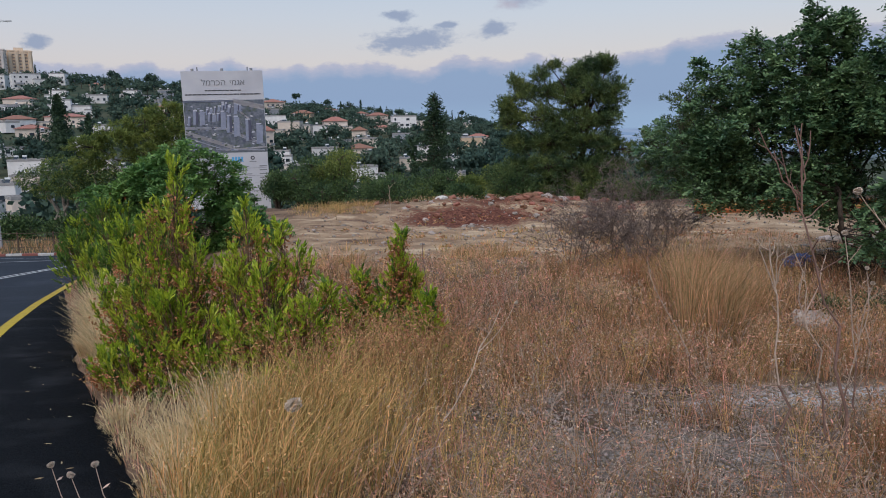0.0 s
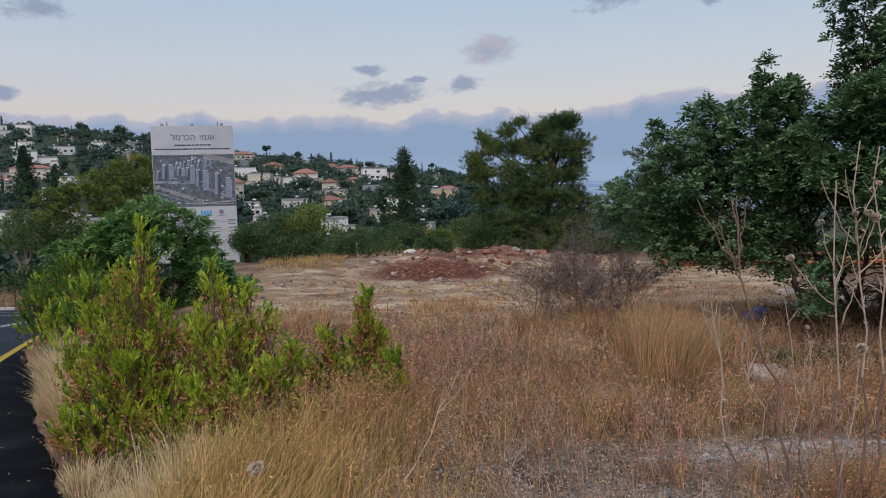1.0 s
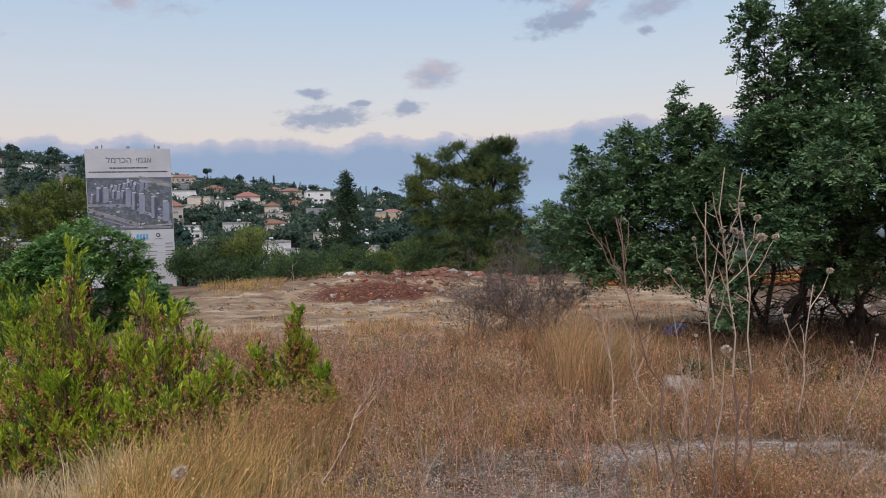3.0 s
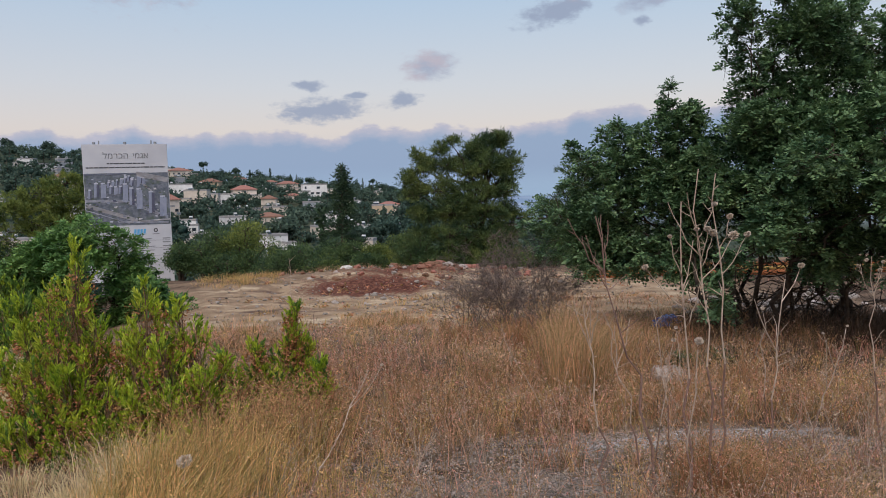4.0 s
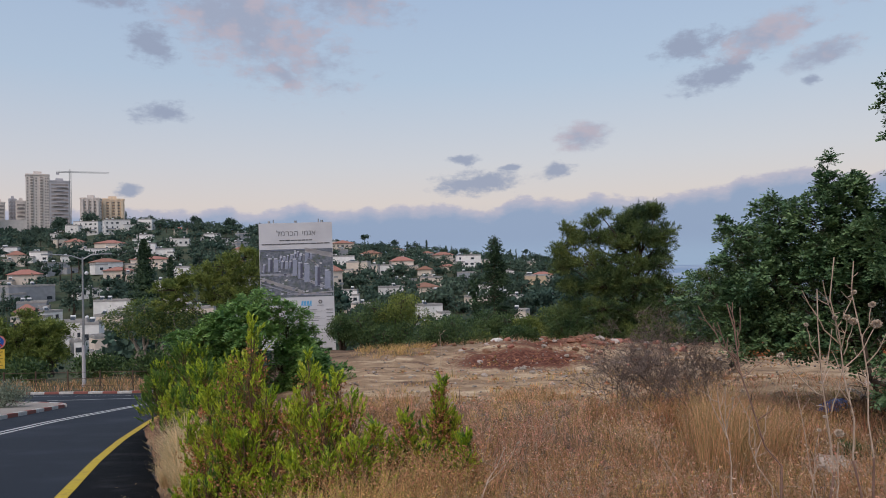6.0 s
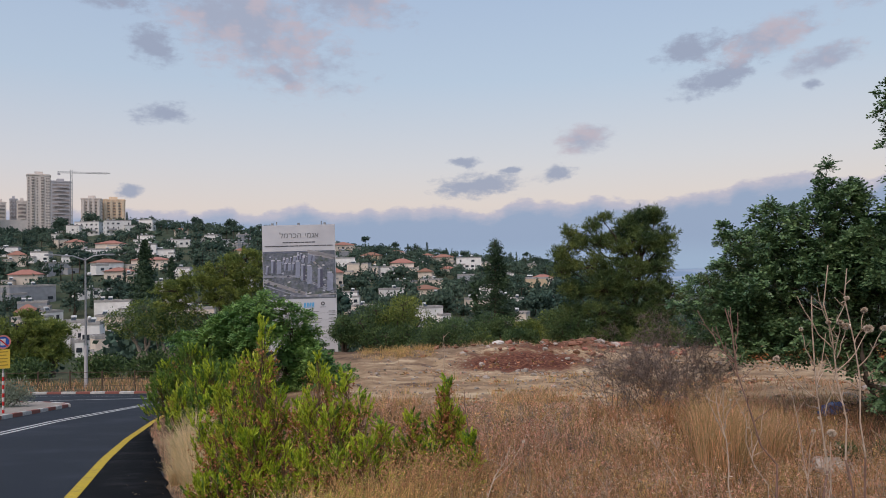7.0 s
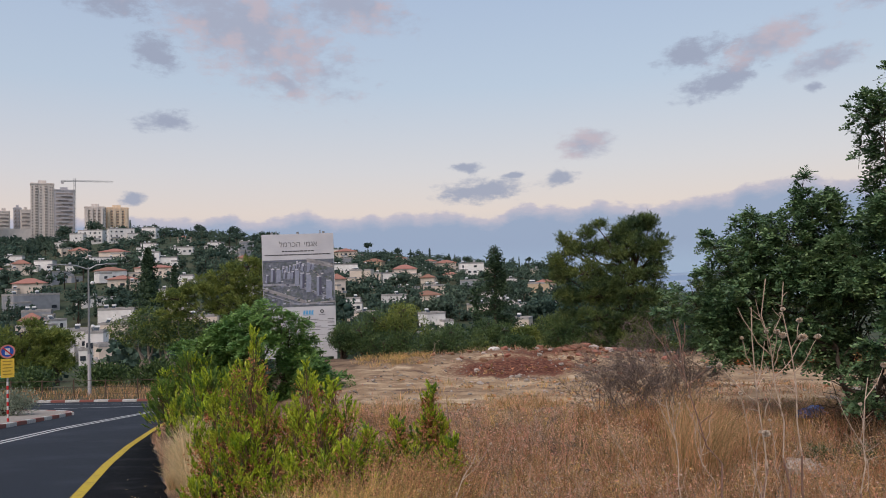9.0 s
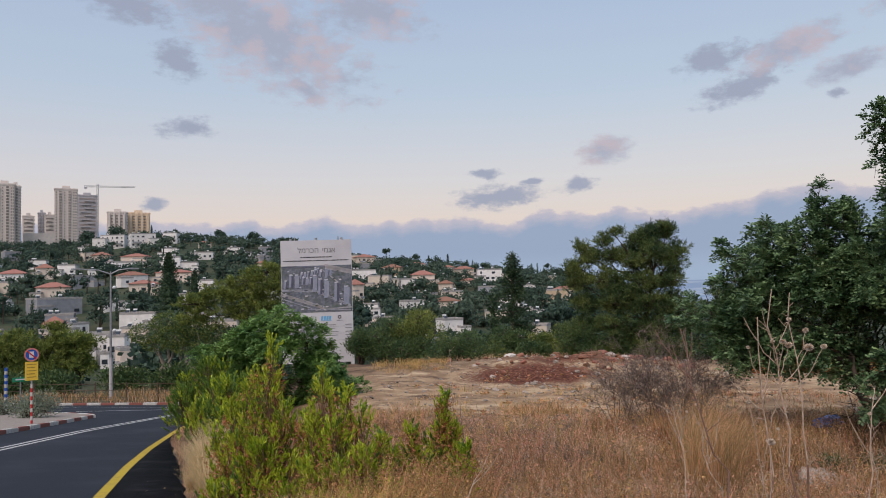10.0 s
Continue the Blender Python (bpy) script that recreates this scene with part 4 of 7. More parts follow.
def crane(x, y, foot, top):
    base = tagged(new("tower_crane"), "slender grey tower crane beside the unfinished tower", "crane")
    base.matrix_basis = pose(x, y, foot, 0, 0, 34)
    h = top - foot
    mast = Soup()
    for sx in (-0.9, 0.9):
        for sy in (-0.9, 0.9):
            mast.add(*tube([(sx, sy, 0), (sx, sy, h)], [0.22, 0.22], 4))
    for k in range(int(h / 2)):
        s = 1 if k % 2 else -1
        mast.add(*tube([(-0.9 * s, -0.9, k * 2), (0.9 * s, -0.9, k * 2 + 2)], [0.12, 0.12], 4))
        mast.add(*tube([(-0.9, -0.9 * s, k * 2), (-0.9, 0.9 * s, k * 2 + 2)], [0.12, 0.12], 4))
    piece("mast", mast.mesh("mast", STEEL), base)
    jib = Soup()
    for yy, zz in ((-0.7, 0), (0.7, 0), (0, 1.5)):
        jib.add(*tube([(-14, yy, h - 4 + zz), (40, yy, h - 2.5 + zz * 0.6)], [0.2, 0.16], 4))
    for k in range(26):
        jib.add(*tube([(-14 + 2 * k, -0.7, h - 4), (-13 + 2 * k, 0, h - 2.4), (-12 + 2 * k, 0.7, h - 4)], [0.1, 0.1, 0.1], 4))
    piece("jib", jib.mesh("jib", STEEL), base)
    piece("counterweight", box_mesh("counterweight", (3, 1.6, 2.4), TOWER_GREY, (-12.5, 0, h - 5)), base)


crane(-488, 789, 48, 123)


# ---------------------------------------------------------------- trees of the hillside
core_bm = bmesh.new()
bmesh.ops.create_icosphere(core_bm, subdivisions=1, radius=1)
CORE_V = np.array([q.co[:] for q in core_bm.verts])
CORE_F = np.array([[q.index for q in f.verts] for f in core_bm.faces])
core_bm.free()


def far_crown(rng, soup, x, y, z, w, h, shape, n):
    """Many small leaf clumps round a trunk: round, umbrella or spire."""
    u = rng.random(n)
    a = rng.random(n) * 2 * np.pi
    if shape == "spire":
        k = u ** 0.7
        rad = (1 - k) ** 0.65 * w / 2 * (0.45 + 0.55 * rng.random(n)) * (0.8 + 0.25 * np.sin(a * 3 + k * 9)) + 0.15
        p = np.stack([x + rad * np.cos(a), y + rad * np.sin(a), z + 0.4 + k * h], 1)
        size = 0.07 * h ** 0.5 + 0.22
        for k in np.arange(0.06, 0.9, 0.09):
            r = (1 - k) ** 0.65 * w * 0.33
            soup.add(np.array([x, y, z + 0.4 + k * h]) + CORE_V * [r, r, h * 0.08] * rng.uniform(0.6, 1.0, (len(CORE_V), 1)), CORE_F)
    else:
        lobes = int(rng.integers(7, 11))
        c = unit(rng.normal(size=(lobes, 3))) * [0.34 * w, 0.34 * w, 0.28 * h] * rng.uniform(0.5, 1.0, (lobes, 1))
        c[:, 2] += h * 0.58
        if shape == "umbrella":
            c[:, 2] = h * 0.84 + rng.normal(size=lobes) * h * 0.05
        r = rng.uniform(0.15, 0.24, lobes) * w
        tall = 0.55 if shape == "umbrella" else 0.85
        which = rng.integers(0, lobes, n)
        d = unit(rng.normal(size=(n, 3)) + [0, 0, 0.2])
        p = np.array([x, y, z]) + c[which] + d * r[which, None] * [1, 1, tall] * rng.uniform(0.6, 1.25, (n, 1))
        size = 0.07 * w + 0.28
        for q, k in list(zip(c, r))[:5]:
            soup.add(np.array([x, y, z]) + q + CORE_V * [k, k, k * tall] * rng.uniform(0.35, 0.8, (len(CORE_V), 1)), CORE_F)
    way = unit(rng.normal(size=(n, 3)) + [0, 0, 0.4])
    soup.add(*leaves(rng, p, way, size * rng.uniform(0.7, 1.5, n), size * rng.uniform(0.6, 1.0, n)))


def hill_woods():
    rng = np.random.default_rng(11)
    soup, trunks = Soup(), Soup()
    count = 0
    while count < 1750:
        a = rng.uniform(-44, 16)
        top = np.interp(a, RIDGE_A, RIDGE_R)
        r = 110 + (top - 85) * rng.random() ** 0.75
        x, y = r * math.sin(radians(a)), r * math.cos(radians(a))
        if any(math.hypot(hx - x, hy - y) < hr * 0.85 for hx, hy, hr in HOUSE_SPOTS):
            continue
        low = any(math.hypot(hx - x * (1 + s / r), hy - y * (1 + s / r)) < hr * 0.9 for hx, hy, hr in HOUSE_SPOTS for s in (6, 13))
        if -33.5 < a < -29 and r < 190:
            continue
        z = gz(x, y)
        kind = rng.random()
        w, h, shape = rng.uniform(7, 13), rng.uniform(4.5, 9), "round"
        if kind < 0.1:
            w, h, shape = rng.uniform(2, 3), rng.uniform(7, 12), "spire"
        elif kind < 0.22:
            w, h, shape = rng.uniform(6, 9), rng.uniform(7, 10), "umbrella"
        if low:
            w, h, shape = w * 0.75, rng.uniform(2.4, 4.0), "round"
        if r > top - 60:
            h *= 0.8
        if r < 240 and a > -22:
            h *= 0.5
            shape = "round"
        trunks.add(*tube([(x, y, z - 0.3), (x + rng.normal() * 0.3, y, z + h * 0.8)], [0.25, 0.12], 5))
        far_crown(rng, soup, x, y, z, w, h, shape, 190 if r < 320 else 115)
        count += 1
    woods = thing("hillside_woods", soup.mesh("crowns", FAR_LEAF), label="dark green gardens and woods between the hillside houses", category="woods", kind="stuff")
    piece("trunks", trunks.mesh("trunks", BARK), woods, kind="stuff")


def far_tree(x, y, w, h, shape, n, label, mat=None, lift=0.0):
    rng = np.random.default_rng(int(abs(x * 7 + y)))
    z = gz(x, y) + lift
    soup = Soup()
    far_crown(rng, soup, 0, 0, 0, w, h, shape, n)
    root = tagged(new("tree"), label, "tree")
    root.matrix_basis = pose(x, y, z)
    piece("crown", soup.mesh("crown", mat or FAR_LEAF), root)
    v, f = tube(bent(rng, (0, 0, -1.0), (rng.normal() * 0.4, 0, h * 0.85), 5, 0.02), np.linspace(0.32, 0.1, 5), 6)
    piece("trunk", np_mesh("trunk", v, f, BARK, False), root)
hill_woods()
for a, r, w, h, shape in ((-10.9, 560, 8, 13, "umbrella"), (-9.6, 545, 7, 9, "round"), (-8.6, 530, 7, 9, "umbrella"), (-6.9, 520, 8, 11, "round"), (-6.1, 515, 4, 11, "spire"), (-7.6, 525, 3, 9, "spire"),
                          (1.6, 484, 5, 10, "umbrella"), (2.4, 478, 11, 9, "round"), (0.3, 484, 6, 8, "round"), (-4.6, 505, 3, 8, "spire"), (-18.2, 605, 12, 7, "umbrella"), (-21.0, 615, 12, 9, "round"),
                          (-23.5, 625, 11, 9, "round"), (-26.5, 640, 6, 10, "round"), (-28.2, 650, 3, 11, "spire"), (-30.5, 690, 20, 13, "round"), (-32.5, 690, 18, 12, "round"), (-35.5, 640, 16, 8, "round"), (-33.6, 655, 16, 7, "round")):
    far_tree(r * math.sin(radians(a)), r * math.cos(radians(a)), w, h, shape, 520, "dark tree standing on the ridge line")
far_tree(-181, 292, 4, 9, "umbrella", 160, "palm-like tree with bare trunk among the houses")

# ---------------------------------------------------------------- trees and bushes
def lobed(rng, lobes, n, inner=0.45):
    """Points in a crown made of oblong lobes (x, y, z, rx, ry, rz), mostly near their skins, with the ways outward."""
    lobes = np.asarray(lobes, float)
    weight = (lobes[:, 3] * lobes[:, 4] * lobes[:, 5]) ** 0.67
    which = rng.choice(len(lobes), n, p=weight / weight.sum())
    d = unit(rng.normal(size=(n, 3)))
    k = inner + (1 - inner) * rng.random(n) ** 0.6
    return lobes[which, :3] + d * lobes[which, 3:] * k[:, None], d


def limbs(rng, soup, root, tips, thick, steps=6, wobble=0.07, sides=6):
    for tip in tips:
        mid = np.asarray(root, float) * 0.45 + np.asarray(tip, float) * 0.55
        mid[2] = root[2] * 0.35 + tip[2] * 0.65
        line = np.concatenate([bent(rng, root, mid, steps // 2 + 1, wobble)[:-1], bent(rng, mid, tip, steps // 2 + 1, wobble)])
        soup.add(*tube(line, np.linspace(thick, thick * 0.22, len(line)), sides))


def bush(name, x, y, lobes, n, leaf, mat, label, category="bush", z=None, up=0.5, width=0.4, bark=None, extra=None, inner=0.45):
    """A leafy bush or broad-leaved tree: stems to each lobe of the crown, and leaves on their skins."""
    rng = np.random.default_rng(int(abs(x * 31 + y * 17)) + 3)
    z = gz(x, y) if z is None else z
    root = tagged(new(name), label, category)
    root.matrix_basis = pose(x, y, z)
    wood = Soup()
    limbs(rng, wood, (0, 0, -0.15), [l[:3] for l in lobes], 0.03 + 0.012 * max(l[2] for l in lobes) * 2, 6)
    pts = lobed(rng, lobes, max(60, n // 60), 0.2)[0]
    for p in pts[:60 if bark else 140]:
        near = min(lobes, key=lambda l: (l[0] - p[0]) ** 2 + (l[1] - p[1]) ** 2 + (l[2] - p[2]) ** 2)
        wood.add(*tube(bent(rng, near[:3], p, 3, 0.08), [0.015, 0.01, 0.005], 4))
    piece("trunk", wood.mesh("trunk", bark or BARK, False), root)
    p, d = lobed(rng, lobes, n, inner)
    p = p + rng.normal(size=p.shape) * leaf * 0.8
    keep = p[:, 2] > 0.02
    p, d = p[keep], d[keep]
    way = d * 0.6 + rng.normal(size=p.shape) * 0.7 + [0, 0, up]
    v, f = leaves(rng, p, way, leaf * rng.uniform(0.6, 1.3, len(p)), leaf * width * rng.uniform(0.7, 1.2, len(p)))
    piece("crown", np_mesh("crown", v, f, mat), root)
    if extra:
        share, other = extra
        p, d = lobed(rng, lobes, int(n * share), 0.8)
        v, f = leaves(rng, p, d + rng.normal(size=p.shape) * 0.5 + [0, 0, up], leaf * rng.uniform(0.6, 1.2, len(p)), leaf * width)
        piece("young_leaves", np_mesh("young_leaves", v, f, other), root, label="brighter young leaves")
    return root


def clumped(rng, lobes, count, size):
    """Smaller lobes budding on the skins of larger ones."""
    p, d = lobed(rng, lobes, count, 0.75)
    r = size * rng.uniform(0.6, 1.4, count)
    return [(*p[i], r[i], r[i], r[i] * 0.75) for i in range(count)]


def pine(name, x, y, lobes, pads, label, mat=None, z=None, needle=0.17, trunk=0.16, size=0.5, tufts=9, per=22, thick=0.1):
    """A pine: trunk, limbs, and layered pads of foliage, each a cushion of needle tufts that point outward and up, with gaps between."""
    rng = np.random.default_rng(int(abs(x * 13 + y * 29)))
    z = gz(x, y) if z is None else z
    root = tagged(new(name), label, "tree")
    root.matrix_basis = pose(x, y, z)
    high = max(l[2] for l in lobes)
    wood = Soup()
    spine = bent(rng, (0, 0, -0.3), (lobes[-1][0] * 0.6, lobes[-1][1], high * 0.88), 7, 0.02)
    wood.add(*tube(spine, np.linspace(trunk, trunk * 0.2, 7), 8))
    for l in lobes:
        k = np.clip((l[2] - 0.2 * high) / high, 0.05, 0.95)
        start = spine[0] * (1 - k) + spine[-1] * k
        wood.add(*tube(bent(rng, start, l[:3], 5, 0.05), np.linspace(trunk * 0.35, trunk * 0.1, 5), 5))
    p, d = lobed(rng, lobes, pads, 0.2)
    big = np.array([l[:3] for l in lobes])
    for i in range(pads):
        near = big[np.argmin(((big - p[i]) ** 2).sum(1))]
        wood.add(*tube([near, p[i] * 0.6 + near * 0.4 + [0, 0, -0.04], p[i]], [trunk * 0.13, trunk * 0.1, trunk * 0.05], 4))
    piece("trunk", wood.mesh("trunk", BARK, False), root)
    s = np.repeat(rng.uniform(0.6, 1.3, pads) * size, tufts)[:, None]
    skin = unit(rng.normal(size=(pads * tufts, 3)) + [0, 0, 0.45])
    c = np.repeat(p, tufts, 0) + skin * s * [1.0, 1.0, 0.55] * rng.uniform(0.4, 1.0, (pads * tufts, 1))
    axis = unit(skin * 0.7 + np.repeat(d, tufts, 0) * 0.4 + [0, 0, 0.6] + rng.normal(size=c.shape) * 0.2)
    at, ax = np.repeat(c, per, 0), np.repeat(axis, per, 0)
    at = at + ax * rng.uniform(-0.6, 0.5, (len(at), 1)) * needle
    way = ax * 0.8 + unit(rng.normal(size=at.shape)) * 0.75
    v, f = leaves(rng, at, way, needle * rng.uniform(0.7, 1.3, len(at)), needle * thick, 0.1)
    piece("crown", np_mesh("crown", v, f, mat or PINE_LEAF), root)
    return root


def conifer(x, y, h, w, label, mat, n=2600, leaf=0.4):
    """A spire of tiered, slightly drooping boughs with a ragged outline."""
    rng = np.random.default_rng(int(abs(x * 3 + y)) + 1)
    root = tagged(new("conifer"), label, "tree")
    root.matrix_basis = pose(x, y, gz(x, y))
    wood, crown = Soup(), Soup()
    wood.add(*tube(bent(rng, (0, 0, -0.3), (0, 0, h), 6, 0.006), np.linspace(0.2, 0.03, 6), 7))
    boughs = 85
    for i in range(boughs):
        k = (i + rng.random()) / boughs
        z = h * (0.05 + 0.93 * k)
        a = rng.random() * 2 * np.pi
        reach = w / 2 * (1 - k) ** 0.75 * rng.uniform(0.6, 1.15) + 0.12
        tip = np.array([reach * math.cos(a), reach * math.sin(a), z + reach * rng.uniform(-0.35, 0.1)])
        line = bent(rng, (0, 0, z), tip, 4, 0.05)
        wood.add(*tube(line, [0.05, 0.035, 0.025, 0.012], 4))
        m = max(8, int(n / boughs * (0.4 + 1.2 * (1 - k))))
        u = rng.random(m) ** 0.7
        p = np.array([0, 0, z]) * (1 - u[:, None]) + tip * u[:, None] + rng.normal(size=(m, 3)) * [0.18, 0.18, 0.14]
        way = np.array([math.cos(a), math.sin(a), 0.25]) + rng.normal(size=(m, 3)) * 0.6
        crown.add(*leaves(rng, p, way, leaf * rng.uniform(0.6, 1.3, m), leaf * 0.28))
    piece("trunk", wood.mesh("trunk", BARK, False), root)
    piece("crown", crown.mesh("crown", mat), root)


def feathered(name, x, y, z, lobes, buds, bud, shoots, leaf, mat, label, stems, thick):
    """A tree with feathered leaves: stems, limbs to each lobe, shoots on the budding skins, and rosettes of fronds on the shoots."""
    rng = np.random.default_rng(int(abs(x * 13 + y * 7)) + 8)
    root = tagged(new(name), label, "tree")
    root.matrix_basis = pose(x, y, z)
    wood = Soup()
    forks = []
    for foot, fork in stems:
        line = bent(rng, (foot[0], foot[1], -0.25), fork, 6, 0.05)
        wood.add(*tube(line, np.linspace(thick * 1.5, thick, 6), 8))
        forks.append(np.array(fork))
    sprigs = [l for l in lobes if l[3] < 0.2]
    lobes = [l for l in lobes if l[3] >= 0.2]
    for l in lobes:
        c = np.array(l[:3])
        fork = min(forks, key=lambda q: np.linalg.norm((q - c) * [1, 1, 0.4]))
        limbs(rng, wood, fork, [c], thick * 0.75, 8, 0.07, 6)
    small = clumped(rng, lobes, buds, bud)
    # sprigs stand out of the crown and carry leaves all along
    for l in sprigs:
        c = np.array(l[:3])
        near = np.array(min(small, key=lambda q: (q[0] - c[0]) ** 2 + (q[1] - c[1]) ** 2 + (q[2] - c[2]) ** 2)[:3])
        steps = max(2, int(np.linalg.norm(c - near) / 0.14))
        for k in range(1, steps + 1):
            q = near + (c - near) * k / steps
            r = 0.2 - 0.08 * k / steps
            small.append((*q, r, r, r))
    for l in small:
        c = np.array(l[:3])
        near = np.array(min(lobes, key=lambda q: (q[0] - c[0]) ** 2 + (q[1] - c[1]) ** 2 + (q[2] - c[2]) ** 2)[:3])
        wood.add(*tube(bent(rng, near, c, 4, 0.06), np.linspace(thick * 0.3, thick * 0.14, 4), 4))
    p, d = lobed(rng, small, shoots, 0.35)
    centre = np.mean(np.array(lobes)[:, :3], 0)
    axis = unit(d * 0.8 + unit(p - centre) * 0.5 + rng.normal(size=p.shape) * 0.3 + [0, 0, 0.35])
    for i in range(0, shoots, 3):
        wood.add(*tube([p[i] - axis[i] * leaf[1] * 2.2 - [0, 0, 0.05], p[i] + axis[i] * leaf[1] * 0.3], [thick * 0.12, thick * 0.05], 3))
    piece("crown", np_mesh("crown", *sprays(rng, p, axis, *leaf), mat), root)
    piece("trunk", wood.mesh("trunk", BARK, False), root)
    return root


def ring_lobes(rng, w, d, h, n, size, low=0.25):
    """Lobes scattered through an oblong crown."""
    out = []
    for _ in range(n):
        p = unit(rng.normal(size=(1, 3)))[0] * rng.uniform(0.3, 0.8)
        s = size * rng.uniform(0.7, 1.25)
        out.append((p[0] * w / 2, p[1] * d / 2, h * (low + (1 - low) * (0.5 + 0.48 * p[2])), s, s, s * 0.75))
    return out


def build_trees():
    rng = np.random.default_rng(21)
    # the broad pine at the far edge of the field
    lobes = [(-2.2, 0, 0.5, 0.9, 0.9, 0.5), (-0.8, -0.8, 0.5, 1.1, 0.9, 0.55), (0.9, -0.8, 0.6, 1.1, 0.9, 0.55), (2.2, 0, 0.6, 0.9, 0.9, 0.5), (0.1, 0.2, 0.9, 1.3, 1.0, 0.6),
             (-2.0, 0, 1.5, 0.85, 0.9, 0.45), (-0.7, -0.7, 1.6, 1.0, 0.9, 0.5), (0.9, -0.7, 1.5, 1.0, 0.9, 0.5), (1.8, 0, 1.6, 0.8, 0.9, 0.5),
             (-1.7, -0.1, 2.5, 0.8, 0.9, 0.45), (-0.5, -0.5, 2.6, 0.9, 0.9, 0.5), (0.8, -0.6, 2.5, 1.0, 0.9, 0.5), (1.7, 0, 2.6, 0.65, 0.8, 0.45),
             (-2.1, 0, 3.5, 0.6, 0.7, 0.4), (-1.0, -0.3, 3.6, 0.85, 0.9, 0.45), (0.4, -0.4, 3.5, 0.9, 0.9, 0.45), (1.6, -0.1, 3.5, 0.75, 0.8, 0.4),
             (-1.8, 0, 4.5, 0.6, 0.7, 0.4), (-0.8, 0, 4.6, 0.75, 0.8, 0.45), (0.5, -0.2, 4.4, 0.8, 0.9, 0.45), (1.7, 0, 4.4, 0.65, 0.8, 0.4),
             (-2.0, 0, 5.1, 0.3, 0.4, 0.35), (-0.9, 0, 5.3, 0.45, 0.5, 0.4), (1.0, 0, 5.2, 0.7, 0.7, 0.4), (1.7, 0, 5.5, 0.45, 0.5, 0.35), (-0.5, 0, 5.6, 0.25, 0.3, 0.25), (1.75, 0, 5.85, 0.28, 0.3, 0.2), (0.1, 0, 4.75, 0.55, 0.6, 0.35), (-2.3, 0, 4.1, 0.4, 0.5, 0.35), (2.0, 0, 3.9, 0.45, 0.5, 0.35), (-0.3, -0.6, 3.1, 0.9, 0.7, 0.4), (0.9, -0.5, 4.8, 0.6, 0.6, 0.4), (0.45, 0, 5.3, 0.45, 0.5, 0.3), (1.0, 0, 5.65, 0.45, 0.5, 0.3), (1.5, 0, 5.8, 0.4, 0.5, 0.3), (2.1, 0, 4.8, 0.45, 0.5, 0.35), (2.4, 0, 2.3, 0.6, 0.6, 0.4)]
    pine("pine", 5.1, 31.0, lobes, 1250, "bushy green pine at the edge of the field", BUSHY_PINE, z=-1.75, needle=0.17, size=0.36, tufts=8, per=13, thick=0.13)
    # bushes under and beside it, along the field's edge
    for bx, by, w, h, mat, lab in ((-5.6, 29.8, 2.7, 2.5, DARK_LEAF, "dark green bush beside the billboard"), (-4.2, 30.2, 2.5, 2.6, OLIVE_LEAF, "yellow-green bush at the field's edge"),
                                   (-6.6, 29.5, 1.7, 1.8, DARK_LEAF, "dark green bush beside the billboard"), (-2.4, 34, 2.4, 1.8, DARK_LEAF, "dark green bush at the field's edge"),
                                   (-0.6, 35, 2.4, 1.9, DARK_LEAF, "dark green bush at the field's edge"), (1.3, 34, 1.6, 2.0, OLIVE_LEAF, "lime-green young pine at the field's edge"),
                                   (2.7, 35, 2.4, 2.5, PINE_LEAF, "green young pine at the field's edge"), (0.2, 34.5, 1.9, 1.8, DARK_LEAF, "dark green bush at the field's edge"),
                                   (-3.2, 36, 3.0, 2.1, DARK_LEAF, "dark green bush at the field's edge"), (8.6, 31.5, 2.6, 0.9, DARK_LEAF, "dark green bush behind the dead shrub"),
                                   (6.7, 29.6, 1.6, 0.9, PINE_LEAF, "green bush behind the dead shrub"), (3.0, 30.2, 2.6, 1.5, DARK_LEAF, "dark green bush under the pine"), (9.6, 33, 3, 1.0, BRIGHT_LEAF, "green bush on the slope"),
                                   (-4.6, 29.1, 2.6, 1.0, DARK_LEAF, "low green bush beside the billboard"), (-1.2, 31.5, 2.2, 0.9, PINE_LEAF, "low green bush at the field's edge"), (0.9, 31.5, 2.0, 0.9, DARK_LEAF, "low green bush at the field's edge")):
        bush("bush", bx, by, ring_lobes(rng, w, w * 0.8, h, 13, 0.5 * w * 0.42, 0.1), 4200, 0.11, mat, lab, extra=(0.25, PINE_LEAF if mat is DARK_LEAF else OLIVE_LEAF))
    conifer(-0.6, 60, 10.3, 5.0, "tall dark spire-shaped conifer on the slope", SPIRE_LEAF, 17000, 0.28)
    far_tree(-2.5, 66, 1.3, 7.2, "spire", 300, "slim dark cypress on the slope", SPIRE_LEAF)
    far_tree(-116, 227, 12.5, 23, "spire", 3600, "tall dark cypress between the houses", SPIRE_LEAF)
    far_tree(-109, 231, 9, 17, "spire", 1400, "tall dark cypress between the houses", SPIRE_LEAF)
    # umbrella pine behind the billboard
    lobes = [(-3.6, 0, 4.6, 1.9, 1.6, 0.9), (-1.6, 0, 5.6, 2.0, 1.7, 0.9), (0.6, 0, 6.6, 2.0, 1.7, 0.9), (2.6, 0, 7.3, 1.9, 1.6, 0.9), (3.6, 0, 6.0, 1.6, 1.5, 0.9), (-2.6, 0, 3.4, 1.6, 1.5, 0.8), (1.2, 0, 5.0, 2.0, 1.5, 0.9),
             (-4.3, 0, 3.3, 1.4, 1.3, 0.8), (0, 0, 3.6, 2.0, 1.6, 0.9), (2.6, 0, 4.4, 1.8, 1.6, 0.9)]
